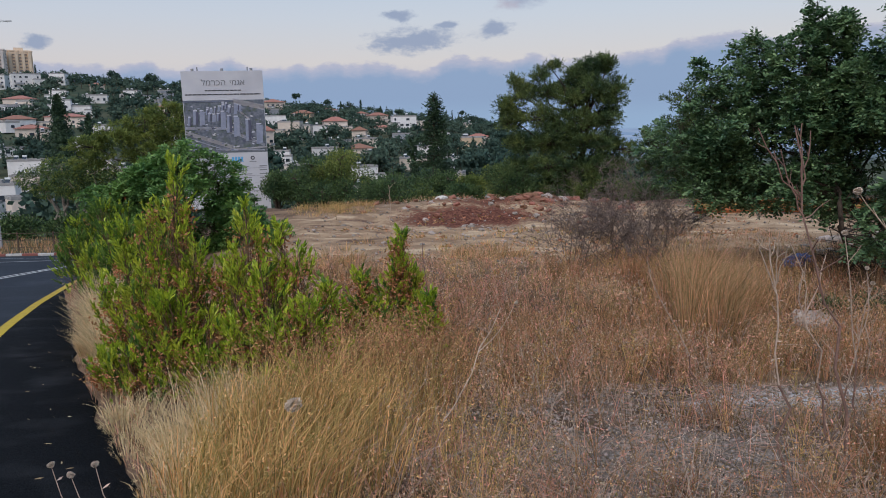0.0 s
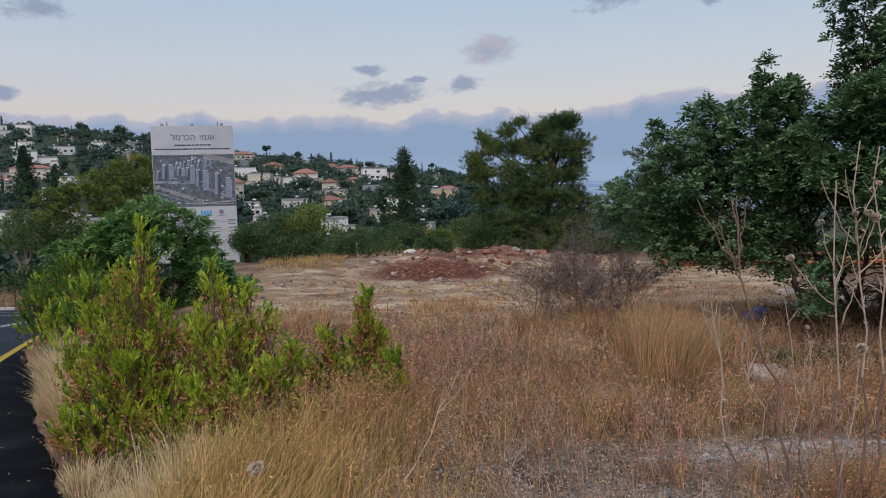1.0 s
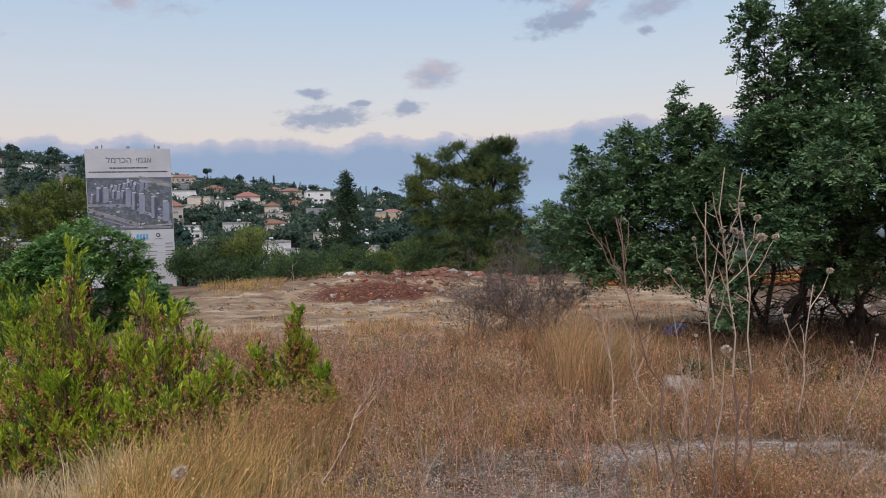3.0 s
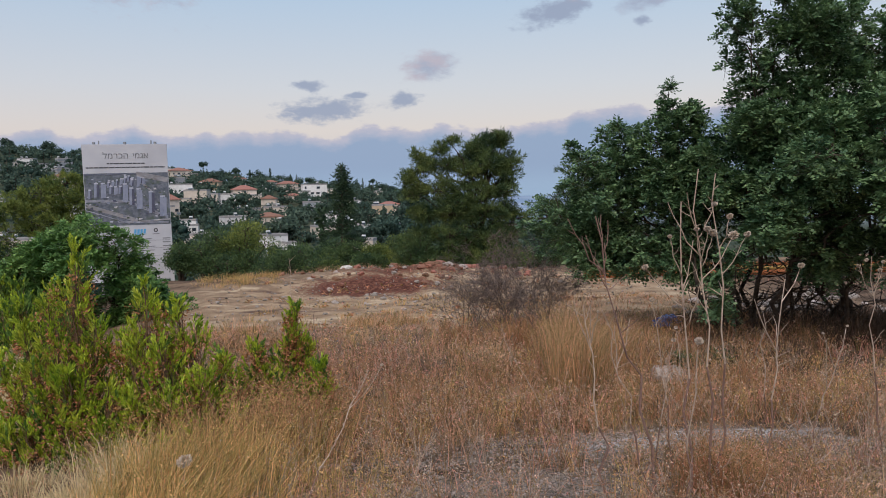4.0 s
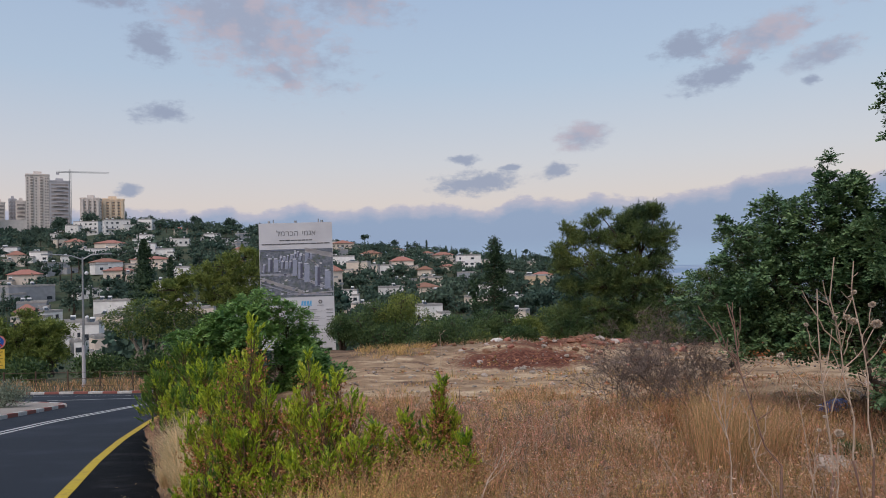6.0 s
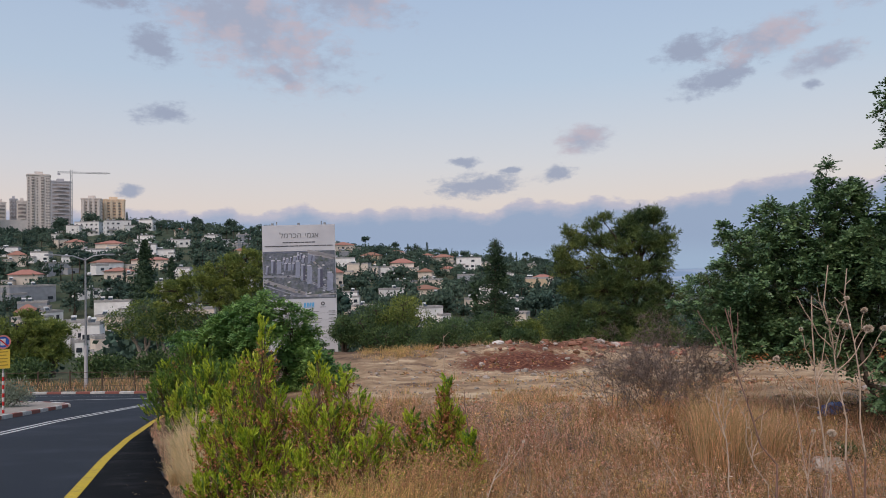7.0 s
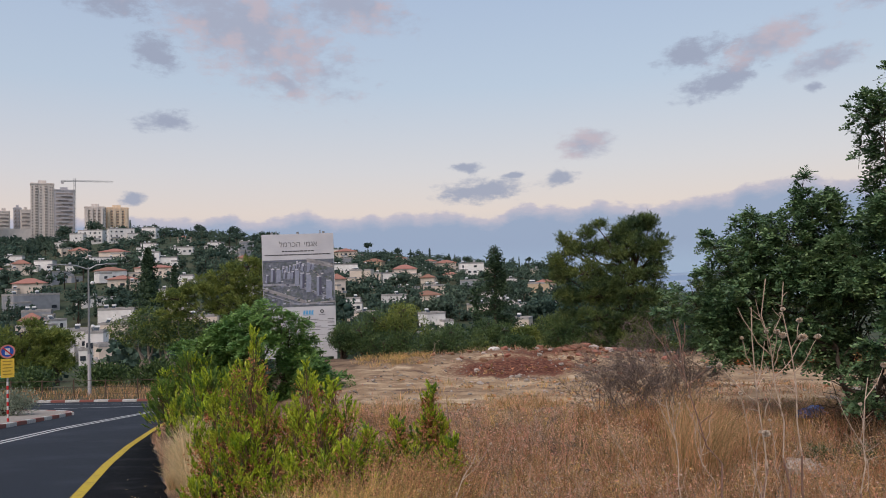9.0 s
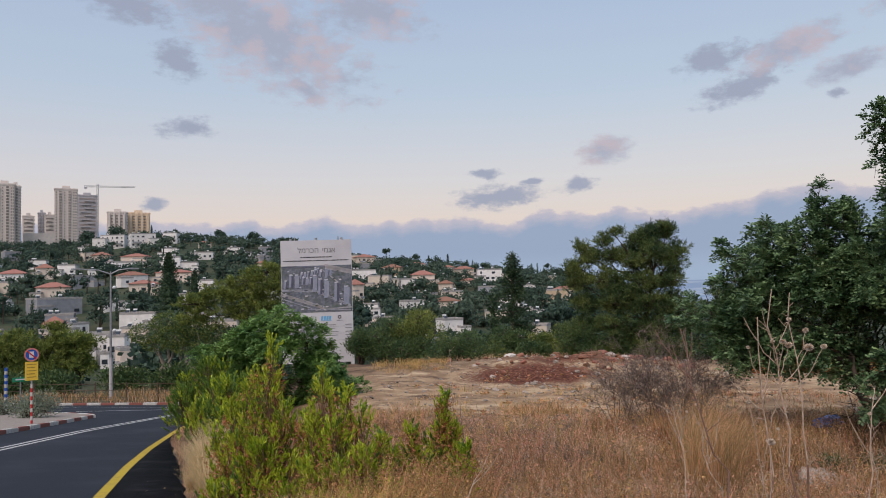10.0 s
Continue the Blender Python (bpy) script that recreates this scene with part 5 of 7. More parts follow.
    pine("pine", -24.5, 60, lobes, 190, "wide umbrella pine behind the billboard", OLIVE_LEAF, -4.2, 0.3, 0.22, 0.7, 10, 15, 0.18)
    # dark pines beyond the crossing road
    for px, py, w, h in ((-57, 73, 8, 10.0), (-51.5, 74, 7, 8.8), (-49.0, 75, 4.5, 7.6), (-63, 76, 8, 10.5), (-54, 70, 7, 7.5)):
        pine("pine", px, py, ring_lobes(rng, w, w, h, 18, 1.4, 0.12), 120, "dark olive pine beyond the crossing road", OLIVE_LEAF, None, 0.42, 0.24, 0.8, 8, 12, 0.2)
    for bx, by, w, h in ((-42, 54, 5, 1.5), (-37.5, 53, 4, 1.3), (-46, 55, 5, 2.2), (-24, 55, 6, 2.4), (-20, 53, 5, 3.2), (-33, 56, 4, 1.2), (-28.5, 55, 4, 1.7), (-51, 56, 6, 3)):
        bush("bush", bx, by, ring_lobes(rng, w, w * 0.7, h, 10, 1.0, 0.1), 2200, 0.3, DARK_LEAF, "dark green bush behind the roadside fence", extra=(0.2, PINE_LEAF))
    # eucalyptus with bare pale limbs
    for ex, ey, h in ((-31.6, 61, 6.0), (-28.4, 60, 5.4)):
        lobes = [(-2.0, 0, h * 0.75, 1.5, 1.3, 0.9), (0.2, 0, h * 0.92, 1.7, 1.3, 0.8), (2.0, 0, h * 0.78, 1.4, 1.2, 0.8), (0.8, 0, h * 0.62, 1.2, 1.0, 0.6), (-1.2, 0, h * 0.58, 1.0, 1.0, 0.5)]
        bush("eucalyptus", ex, ey, lobes, 4200, 0.26, DARK_LEAF, "eucalyptus with pale bare limbs and thin olive crown", "tree", bark=PALE_BARK, width=0.28, up=-0.2, extra=(0.6, OLIVE_LEAF))
    # leafy tree by the road, in front of the billboard
    lobes = [(0.2, 0, 2.55, 0.75, 0.7, 0.5), (-0.5, 0, 2.1, 0.8, 0.8, 0.5), (0.9, 0, 2.0, 0.7, 0.7, 0.5), (0.2, -0.4, 1.7, 0.9, 0.7, 0.5), (-1.0, 0, 1.5, 0.7, 0.7, 0.5), (1.4, 0, 1.3, 0.6, 0.6, 0.45),
             (0.6, -0.4, 1.0, 0.9, 0.7, 0.5), (-0.7, -0.3, 0.9, 0.8, 0.7, 0.5), (1.75, 0, 0.7, 0.5, 0.5, 0.4), (0.1, 0, 0.5, 1.0, 0.8, 0.4), (1.4, -0.1, 0.4, 0.6, 0.6, 0.35), (-1.9, 0, 1.5, 0.5, 0.5, 0.45), (-1.6, 0, 0.8, 0.6, 0.6, 0.45)]
    feathered("leafy_tree", -6.75, 19.3, -1.8, lobes, 90, 0.32, 1100, (7, 0.28, 5, 0.09, 0.046, 0.45), BRIGHT_LEAF, "leafy green young tree in front of the billboard", [((0, 0), (0.1, 0, 0.9)), ((0.2, 0.1), (0.7, 0, 0.8)), ((-0.1, 0.1), (-0.6, 0, 0.8))], 0.05)
    # second pine, farther down the slope behind the carob
    lobes = [(-1.6, 0, 3.6, 1.5, 1.4, 1.0), (0.2, 0, 5.2, 1.5, 1.4, 1.1), (1.6, 0, 3.0, 2.2, 1.7, 1.4), (-1.0, 0, 2.0, 1.7, 1.5, 1.0), (2.2, 0, 5.8, 1.6, 1.5, 1.0), (0, 0, 0.9, 2.0, 1.7, 0.9), (0.4, 0, 6.2, 1.1, 1.1, 0.8), (0.4, 0, 3.4, 2.0, 1.7, 1.8)]
    pine("pine", 13.0, 40.5, lobes, 200, "dark pine on the slope behind the carob tree", PINE_LEAF, -3.4, 0.24, 0.2, 0.6, 10, 15, 0.16)


build_trees()


def carob():
    """Old carob: leaning stems, a low bough towards the field, a tall crown and a nearer bough, all in dense feathered leaves."""
    x, y = 8.1, 12.2
    z = gz(x, y)
    world = [(4.85, 14.0, 1.55, 0.55, 0.6, 0.55), (4.95, 14.0, 2.35, 0.5, 0.6, 0.42), (5.5, 13.4, 2.65, 0.6, 0.7, 0.5), (5.6, 13.4, 1.5, 0.8, 0.8, 0.7), (6.25, 13.0, 2.75, 0.7, 0.7, 0.55), (6.4, 13.0, 1.7, 0.9, 0.8, 0.75),
             (5.4, 13.5, 0.75, 0.8, 0.7, 0.42), (4.75, 13.9, 0.7, 0.5, 0.5, 0.35), (4.45, 14.0, 1.35, 0.4, 0.5, 0.4), (5.9, 13.2, 0.55, 0.5, 0.5, 0.3), (6.3, 12.8, 0.8, 0.8, 0.8, 0.45), (7.1, 13.0, 2.75, 0.7, 0.8, 0.45), (7.3, 12.8, 2.0, 0.95, 0.9, 0.8), (7.2, 12.5, 0.95, 0.9, 0.8, 0.6), (4.7, 14.1, 1.1, 0.5, 0.5, 0.32),
             (6.8, 11.3, 4.15, 0.6, 0.7, 0.55), (6.75, 11.2, 3.4, 0.6, 0.7, 0.55), (7.7, 11.3, 4.55, 0.6, 0.7, 0.5), (7.35, 11.2, 4.9, 0.3, 0.3, 0.4), (6.75, 11.1, 4.55, 0.35, 0.4, 0.3), (8.4, 11.4, 4.3, 0.9, 0.9, 0.8), (7.8, 11.4, 3.4, 0.9, 0.9, 0.8),
             (9.2, 11.6, 3.5, 1.0, 1.0, 0.9), (9.3, 11.8, 4.5, 0.9, 0.9, 0.7), (10.3, 11.8, 3.2, 1.1, 1.1, 1.0), (8.3, 12.0, 2.4, 1.0, 1.0, 0.9), (9.5, 12.2, 2.3, 1.0, 1.0, 0.9),
             (7.3, 9.7, 2.4, 0.8, 0.65, 0.6), (7.1, 10.1, 1.5, 0.75, 0.65, 0.55), (8.0, 9.6, 1.6, 0.9, 0.7, 0.6), (8.1, 9.7, 2.6, 0.9, 0.7, 0.65), (9.0, 9.9, 2.0, 1.0, 0.8, 0.8), (8.0, 10.2, 0.75, 0.8, 0.7, 0.42),
             (9.1, 10.2, 0.75, 0.9, 0.8, 0.45), (10.1, 10.6, 1.2, 1.0, 0.9, 0.7), (10.3, 10.6, 2.4, 1.0, 1.0, 0.9), (6.0, 12.6, 0.4, 0.5, 0.4, 0.2), (6.55, 12.1, -0.3, 0.4, 0.4, 0.28), (7.3, 11.5, 0.35, 0.65, 0.6, 0.38), (6.85, 11.9, -0.65, 0.3, 0.3, 0.2), (8.2, 11.2, 0.45, 0.7, 0.6, 0.35),
             (7.0, 12.2, 2.3, 0.7, 0.7, 0.5), (7.9, 12.0, 2.8, 0.7, 0.7, 0.7), (7.2, 11.7, 2.0, 0.9, 0.8, 0.8), (7.9, 11.3, 1.4, 0.9, 0.8, 0.7), (7.6, 10.8, 2.6, 0.9, 0.8, 0.8), (6.9, 12.3, 1.4, 0.8, 0.7, 0.6), (8.8, 10.8, 3.0, 1.0, 0.9, 0.8),
             (6.7, 12.5, 0.45, 0.7, 0.6, 0.3), (4.65, 14.1, 2.85, 0.13, 0.13, 0.12), (5.35, 13.1, 3.25, 0.16, 0.16, 0.15), (6.2, 12.8, 3.42, 0.14, 0.14, 0.14), (6.75, 12.9, 3.5, 0.14, 0.14, 0.14), (6.6, 11.1, 4.85, 0.14, 0.14, 0.16), (5.6, 10.5, 0.1, 0.15, 0.15, 0.15), (5.95, 10.6, 0.0, 0.15, 0.15, 0.15), (5.85, 10.6, -0.25, 0.15, 0.15, 0.15), (5.15, 13.5, 0.3, 0.15, 0.15, 0.15), (5.5, 13.4, 0.25, 0.15, 0.15, 0.15), (4.85, 13.6, 0.4, 0.15, 0.15, 0.15), (7.0, 11.2, 5.3, 0.14, 0.14, 0.14), (7.7, 11.2, 5.1, 0.16, 0.16, 0.14), (4.3, 14.0, 1.9, 0.12, 0.12, 0.12), (9.0, 11.0, 1.3, 0.9, 0.9, 0.7), (6.5, 13.0, 2.3, 0.9, 0.8, 0.6), (5.3, 13.6, 1.9, 0.7, 0.7, 0.5), (6.35, 13.0, 3.73, 0.14, 0.14, 0.14), (6.71, 13.0, 3.53, 0.14, 0.14, 0.14), (6.93, 13.0, 3.4, 0.14, 0.14, 0.14), (6.5, 13.0, 3.35, 0.25, 0.25, 0.2), (6.9, 13.0, 3.1, 0.25, 0.25, 0.2), (6.95, 11.4, 2.9, 0.4, 0.5, 0.4), (7.4, 11.5, 3.4, 0.6, 0.6, 0.5)]
    lobes = [(a - x + (0.35 if b < 11.6 else 0.12), b - y, c - z - (0.05 if c > 3.6 else 0.28 if c > 2.2 and b > 11.9 else 0.22 if c > 0.6 else 0), d * 0.92, e, f * 0.92) for a, b, c, d, e, f in world]
    stems = [((-0.5, -0.1), (-1.2, 0.3, 1.5)), ((-0.2, 0.1), (-0.4, -0.4, 1.9)), ((0.2, 0.0), (0.3, -0.6, 1.9)), ((0.6, 0.1), (1.3, -0.2, 1.8)), ((0.0, -0.2), (-0.3, -1.2, 1.6)), ((0.8, -0.1), (1.2, -1.2, 1.6)), ((-0.6, 0.0), (-1.5, -0.1, 1.0)), ((0.4, 0.3), (0.8, 0.2, 1.7)), ((1.1, 0.2), (1.9, 0.0, 1.5)), ((-0.1, 0.3), (-0.8, 0.5, 1.4))]
    rng = np.random.default_rng(77)
    for _ in range(9):
        u, w = rng.uniform(-1.2, 2.2), rng.uniform(-0.5, 0.6)
        stems.append(((u, w), (u + rng.normal() * 0.7, w + rng.normal() * 0.5, rng.uniform(1.0, 1.7))))
    root = feathered("carob_tree", x, y, z, lobes, 330, 0.36, 6600, (6, 0.18, 4, 0.072, 0.045, 0.2), CAROB_LEAF, "large dark green carob tree with low spreading boughs", stems, 0.036)
    # bare tangle of thin shaded branches under the crown
    twigs = Soup()
    for _ in range(120):
        foot, fork = stems[rng.integers(0, len(stems))]
        k = rng.uniform(0.25, 0.95)
        a = np.array([foot[0] * (1 - k) + fork[0] * k, foot[1] * (1 - k) + fork[1] * k, fork[2] * k])
        turn, reach = rng.random() * 2 * math.pi, rng.uniform(0.4, 1.3)
        b = a + [reach * math.cos(turn), reach * math.sin(turn) * 0.7, rng.uniform(-0.35, 0.6)]
        line = bent(rng, a, b, 5, 0.13)
        twigs.add(*tube(line, np.linspace(rng.uniform(0.009, 0.02), 0.004, 5), 4))
        for _ in range(3):
            q = line[rng.integers(1, 5)]
            twigs.add(*tube(bent(rng, q, q + rng.normal(size=3) * [0.3, 0.2, 0.22], 4, 0.13), np.linspace(0.006, 0.003, 4), 3))
    piece("undergrowth", twigs.mesh("undergrowth", BARK, False), root, label="bare tangle of thin dark twigs", kind="stuff")


carob()


def hopbush(x, y, spires, label, seed, pods=1.0, z=None, dense=1.0, fresh=1.0, big=1.0):
    """An upright hopbush: spires of short upright shoots, each a tight plume of narrow leaves, with gaps between them and bunches of rusty winged pods below."""
    rng = np.random.default_rng(seed)
    root = tagged(new("hopbush"), label, "shrub")
    g = gz(x, y) if z is None else z
    root.matrix_basis = pose(x, y, g)
    wood, pod_at = Soup(), []
    kinds = {"foliage": ([], [], []), "old_foliage": ([], [], [])}
    for sx, sy, top, reach in spires:
        h = top - g
        reach = reach * 1.3
        foot = np.array([sx * 0.6, sy * 0.6, -0.1])
        peak = np.array([sx, sy, h])
        spine = bent(rng, foot, peak, 7, 0.02)
        wood.add(*tube(spine, np.linspace(0.013, 0.004, 7), 5))
        count = int(50 * dense * (0.4 + reach / 0.3 * 0.6) * (0.5 + 0.5 * h))
        for k in range(count):
            level = 1.0 - 0.82 * rng.random() ** 1.15 if k else 1.0
            a = rng.random() * 2 * np.pi
            spread = reach * (1.0 - 0.8 * level ** 3) * math.sqrt(rng.uniform(0.08, 1.0)) * rng.uniform(0.75, 1.2) * (1 if k else 0)
            i = level * 6 * 0.92
            on = spine[int(i)] * (1 - i % 1) + spine[min(6, int(i) + 1)] * (i % 1)
            tip = on + np.array([spread * math.cos(a), spread * math.sin(a), h * 0.08 + rng.normal() * 0.03])
            start = spine[max(0, int(i) - 1)]
            wood.add(*tube(bent(rng, start, tip, 4, 0.04), np.linspace(0.0034, 0.0018, 4), 3))
            axis = unit(np.array([math.cos(a) * 0.5, math.sin(a) * 0.5, 1.0]) + rng.normal(size=3) * 0.22)
            length = rng.uniform(0.10, 0.22) * big
            m = int(26 * length / 0.16 / big)
            u = rng.random(m)
            base = tip + axis * ((u - 0.6) * length)[:, None]
            way = axis + unit(rng.normal(size=(m, 3))) * (0.62 - 0.34 * u)[:, None]
            # outer and upper shoots mostly take the brighter leaf, the rest the darker
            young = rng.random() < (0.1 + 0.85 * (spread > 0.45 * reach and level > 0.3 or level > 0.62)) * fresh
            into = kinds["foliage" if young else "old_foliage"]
            into[0].append(base), into[1].append(way), into[2].append(np.full(m, big) * rng.uniform(0.8, 1.15))
            if rng.random() < 0.42 * pods and 0.2 < level < 0.95:
                q = int(rng.integers(14, 40))
                pod_at.append(tip + np.array([math.cos(a), math.sin(a), 0]) * 0.05 - axis * length * rng.uniform(0.1, 0.9, (q, 1)) + rng.normal(size=(q, 3)) * [0.035, 0.035, 0.03])
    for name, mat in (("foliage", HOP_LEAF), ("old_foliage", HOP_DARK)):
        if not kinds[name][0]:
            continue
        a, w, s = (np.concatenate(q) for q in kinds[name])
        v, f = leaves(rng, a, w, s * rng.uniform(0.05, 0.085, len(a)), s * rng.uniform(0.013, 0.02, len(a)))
        piece(name, np_mesh(name, v, f, mat), root, label="fresh green narrow leaves" if name == "foliage" else "darker green narrow leaves", kind="stuff")
    if pod_at:
        p = np.concatenate(pod_at)
        v, f = leaves(rng, p, rng.normal(size=p.shape) + [0, 0, -0.3], 0.034 * rng.uniform(0.7, 1.3, len(p)), 0.019)
        piece("pod_litter", np_mesh("pod_litter", v, f, POD), root, label="rusty winged seed pods", kind="stuff")
    piece("brushwood", wood.mesh("brushwood", TWIG, False), root, kind="stuff")
    return root


hopbush(-2.5, 7.1, [(-0.12, 0, 1.3, 0.24), (-0.05, 0.05, 0.75, 0.3), (-0.42, 0.1, 0.78, 0.24), (-0.68, 0.1, 0.45, 0.24), (0.1, -0.1, 0.5, 0.26), (-0.42, -0.2, 0.15, 0.34), (-0.1, -0.35, 0.0, 0.4), (-0.65, -0.1, -0.1, 0.3), (0.28, -0.35, -0.15, 0.32), (-0.15, -0.5, -0.4, 0.36), (-0.55, -0.45, -0.45, 0.34), (0.3, -0.6, -0.5, 0.3), (-0.9, 0.1, 0.1, 0.24), (0.4, 0.1, 0.25, 0.2), (-0.8, -0.3, -0.5, 0.3)],
        "tall green hopbush with rusty seed pods beside the road", 1)
hopbush(-1.6, 7.0, [(-0.3, 0, 0.88, 0.2), (-0.12, 0.05, 0.5, 0.24), (0.06, 0, 0.68, 0.2), (0.22, 0.0, 0.42, 0.24), (-0.4, -0.2, 0.3, 0.26), (-0.1, -0.3, 0.3, 0.3), (0.35, -0.3, -0.05, 0.32), (0.05, -0.5, -0.15, 0.34), (-0.35, -0.45, -0.2, 0.34), (0.5, -0.2, -0.3, 0.3), (0.2, -0.7, -0.5, 0.3), (0.5, 0.0, 0.05, 0.24), (-0.5, 0.1, 0.35, 0.2), (0.62, -0.2, -0.5, 0.25)],
        "bright green hopbush with rusty seed pods in dry grass", 2)
hopbush(-0.65, 8.0, [(0.2, 0.2, 0.4, 0.17), (0.1, 0.1, 0.05, 0.22), (0.5, -0.3, -0.22, 0.2), (0.52, -0.35, -0.45, 0.2), (-0.28, -0.1, 0.02, 0.2), (-0.05, -0.2, -0.4, 0.26), (-0.5, -0.3, -0.25, 0.22), (0.3, 0.1, -0.1, 0.16), (-0.35, 0.1, -0.4, 0.25)], "small green hopbush in the weeds", 3, 2.0, None, 1.9, 0.8)
hopbush(-8.2, 17.6, [(0, 0, -0.1, 0.6), (-0.6, 0, -0.45, 0.6), (0.6, 0, -0.15, 0.6), (-0.75, -0.2, -0.9, 0.45), (1.2, 0.1, -0.4, 0.5), (-0.4, -0.5, -0.8, 0.6), (0.5, -0.5, -0.7, 0.6), (-0.2, 0.2, -0.4, 0.6), (0.9, -0.3, -0.8, 0.6)], "dense dark green hopbush at the road's edge", 4, 0.1, None, 1.0, 0.25, 1.35)
hopbush(-5.9, 13.6, [(0, 0, -0.05, 0.45), (-0.45, 0.3, -0.2, 0.45), (0.5, 0, -0.3, 0.45), (0.1, -0.5, -0.7, 0.5), (-0.6, -0.3, -0.6, 0.45), (-0.2, 0.1, -0.3, 0.45), (0.9, 0.1, -0.5, 0.4)], "green hopbush beside the pale grass tuft", 5, 0.25, None, 0.8, 0.6, 1.5)
bush("lavender_bush", -21.8, 28.6, ring_lobes(np.random.default_rng(2), 4.2, 2.4, 1.1, 12, 0.5, 0.1), 3600, 0.14, GREY_LEAF, "round grey-green bush on the traffic island", width=0.25)
bush("lavender_bush", -24.6, 30.5, ring_lobes(np.random.default_rng(6), 2.6, 2.0, 0.9, 8, 0.45, 0.1), 1800, 0.14, GREY_LEAF, "round grey-green bush on the traffic island", width=0.25)


def dead_shrub(x, y, w, h, seed, n=170):
    """A leafless thorny shrub: a fan of branches that fork into fine grey twigs."""
    rng = np.random.default_rng(seed)
    root = tagged(new("dead_shrub"), "leafless grey thorny shrub in the dry field", "shrub")
    root.matrix_basis = pose(x, y, gz(x, y) - 0.03)

    def fork(soup, a, way, length, thick, depth):
        b = a + way * length
        soup.add(*tube(bent(rng, a, b, 3, 0.06), [thick, thick * 0.8, thick * 0.6], 3))
        if depth:
            for _ in range(rng.integers(3, 5)):
                nxt = unit(way + rng.normal(size=3) * [0.6, 0.6, 0.45])
                fork(soup, a + (b - a) * rng.uniform(0.3, 1.0), nxt, length * rng.uniform(0.45, 0.7), max(0.0028, thick * 0.58), depth - 1)

    for _ in range(n // 10):
        soup = Soup()
        a = rng.random() * 2 * np.pi
        lean = rng.uniform(0.1, 1.35) ** 0.7
        way = unit(np.array([math.cos(a) * w * lean * 1.2, math.sin(a) * w * lean, h]))
        fork(soup, np.array([rng.normal() * 0.2 * w, rng.normal() * 0.12 * w, 0.0]), way, h * rng.uniform(0.45, 0.75), 0.010, 4)
        piece("branch", soup.mesh("branch", DEAD_TWIG), root)


dead_shrub(3.45, 14.1, 1.35, 1.95, 3, 190)
dead_shrub(2.75, 14.5, 1.2, 1.6, 4, 110)
dead_shrub(4.25, 14.3, 1.2, 1.65, 5, 110)

bush("green_weed", 5.25, 9.75, ring_lobes(np.random.default_rng(4), 0.9, 0.5, 0.35, 7, 0.16, 0.2), 700, 0.055, DARK_LEAF, "small green weed beside the chalky boulder", "weed", width=0.4)
bush("green_weed", 6.0, 9.9, ring_lobes(np.random.default_rng(5), 0.9, 0.5, 0.4, 7, 0.16, 0.2), 700, 0.055, DARK_LEAF, "small green weed beside the chalky boulder", "weed", width=0.4)

# ---------------------------------------------------------------- dry grass and weeds
def blades(rng, x, y, h, width, lean=0.25, drift=(0.0, 0.0), z=None):
    """Tapered blades that bend over: places, heights."""
    n = len(x)
    z = ground_z(x, y) - 0.02 if z is None else z
    a = rng.random(n) * 2 * np.pi
    reach = h * lean * np.abs(rng.normal(size=n))
    d = np.stack([np.cos(a) * reach + drift[0] * h, np.sin(a) * reach + drift[1] * h, np.zeros(n)], 1)
    b = rng.random(n) * np.pi
    s = np.stack([np.cos(b), np.sin(b), np.zeros(n)], 1) * (width * rng.uniform(0.6, 1.3, n))[:, None] / 2
    foot = np.stack([x, y, z], 1)
    mid = foot + d * 0.3 + np.stack([0 * h, 0 * h, h * 0.6], 1)
    tip = foot + d + np.stack([0 * h, 0 * h, h * (1 - 0.25 * np.clip(reach / h, 0, 1))], 1)
    v = np.stack([foot - s, foot + s, mid - s * 0.75, mid + s * 0.75, tip], 1)
    k = np.arange(n)[:, None] * 5
    f = np.concatenate([k + [0, 1, 2], k + [1, 3, 2], k + [2, 3, 4]])
    return v.reshape(-1, 3), f, mid, tip


def scatter(rng, n, cx, cy, rx, ry):
    a, r = rng.random(n) * 2 * np.pi, np.sqrt(rng.random(n))
    return cx + rx * r * np.cos(a), cy + ry * r * np.sin(a)


def straw_patch(name, x, y, h, width, mat, label, rng, lean=0.25, drift=(0.0, 0.0), ears=0.4, ear=0.03):
    soup = Soup()
    v, f, mid, tip = blades(rng, x, y, h, width, lean, drift)
    soup.add(v, f)
    if ears:
        pick = rng.random(len(x)) < ears
        for j in range(4):
            u = rng.uniform(0.55, 1.02, pick.sum())[:, None]
            p = mid[pick] * (1 - u) + tip[pick] * u
            way = rng.normal(size=p.shape) * 0.7 + [0, 0, -0.1]
            soup.add(*leaves(rng, p, way, ear * rng.uniform(0.6, 1.2, len(p)), ear * 0.3))
    return thing(name, soup.mesh(name, mat), label=label, category="grass", kind="stuff")


def bare_ground(x, y):
    """1 where the gravel lies bare, 0 in the weeds."""
    k = np.maximum(1 - np.hypot((x - 3.5) / 2.3, (y - 6.1) / 1.0), 0.9 - np.hypot((x - 1.5) / 1.7, (y - 4.8) / 1.1))
    return np.clip(k * 2.2 + vnoise(x * 1.1, y * 1.1) * 0.8, 0, 1)


CORE_POD = (np.array([(1, 0, 0), (-1, 0, 0), (0, 1, 0), (0, -1, 0), (0, 0, 1.1), (0, 0, -1.1)], float),
            np.array([(0, 2, 4), (2, 1, 4), (1, 3, 4), (3, 0, 4), (2, 0, 5), (1, 2, 5), (3, 1, 5), (0, 3, 5)]))


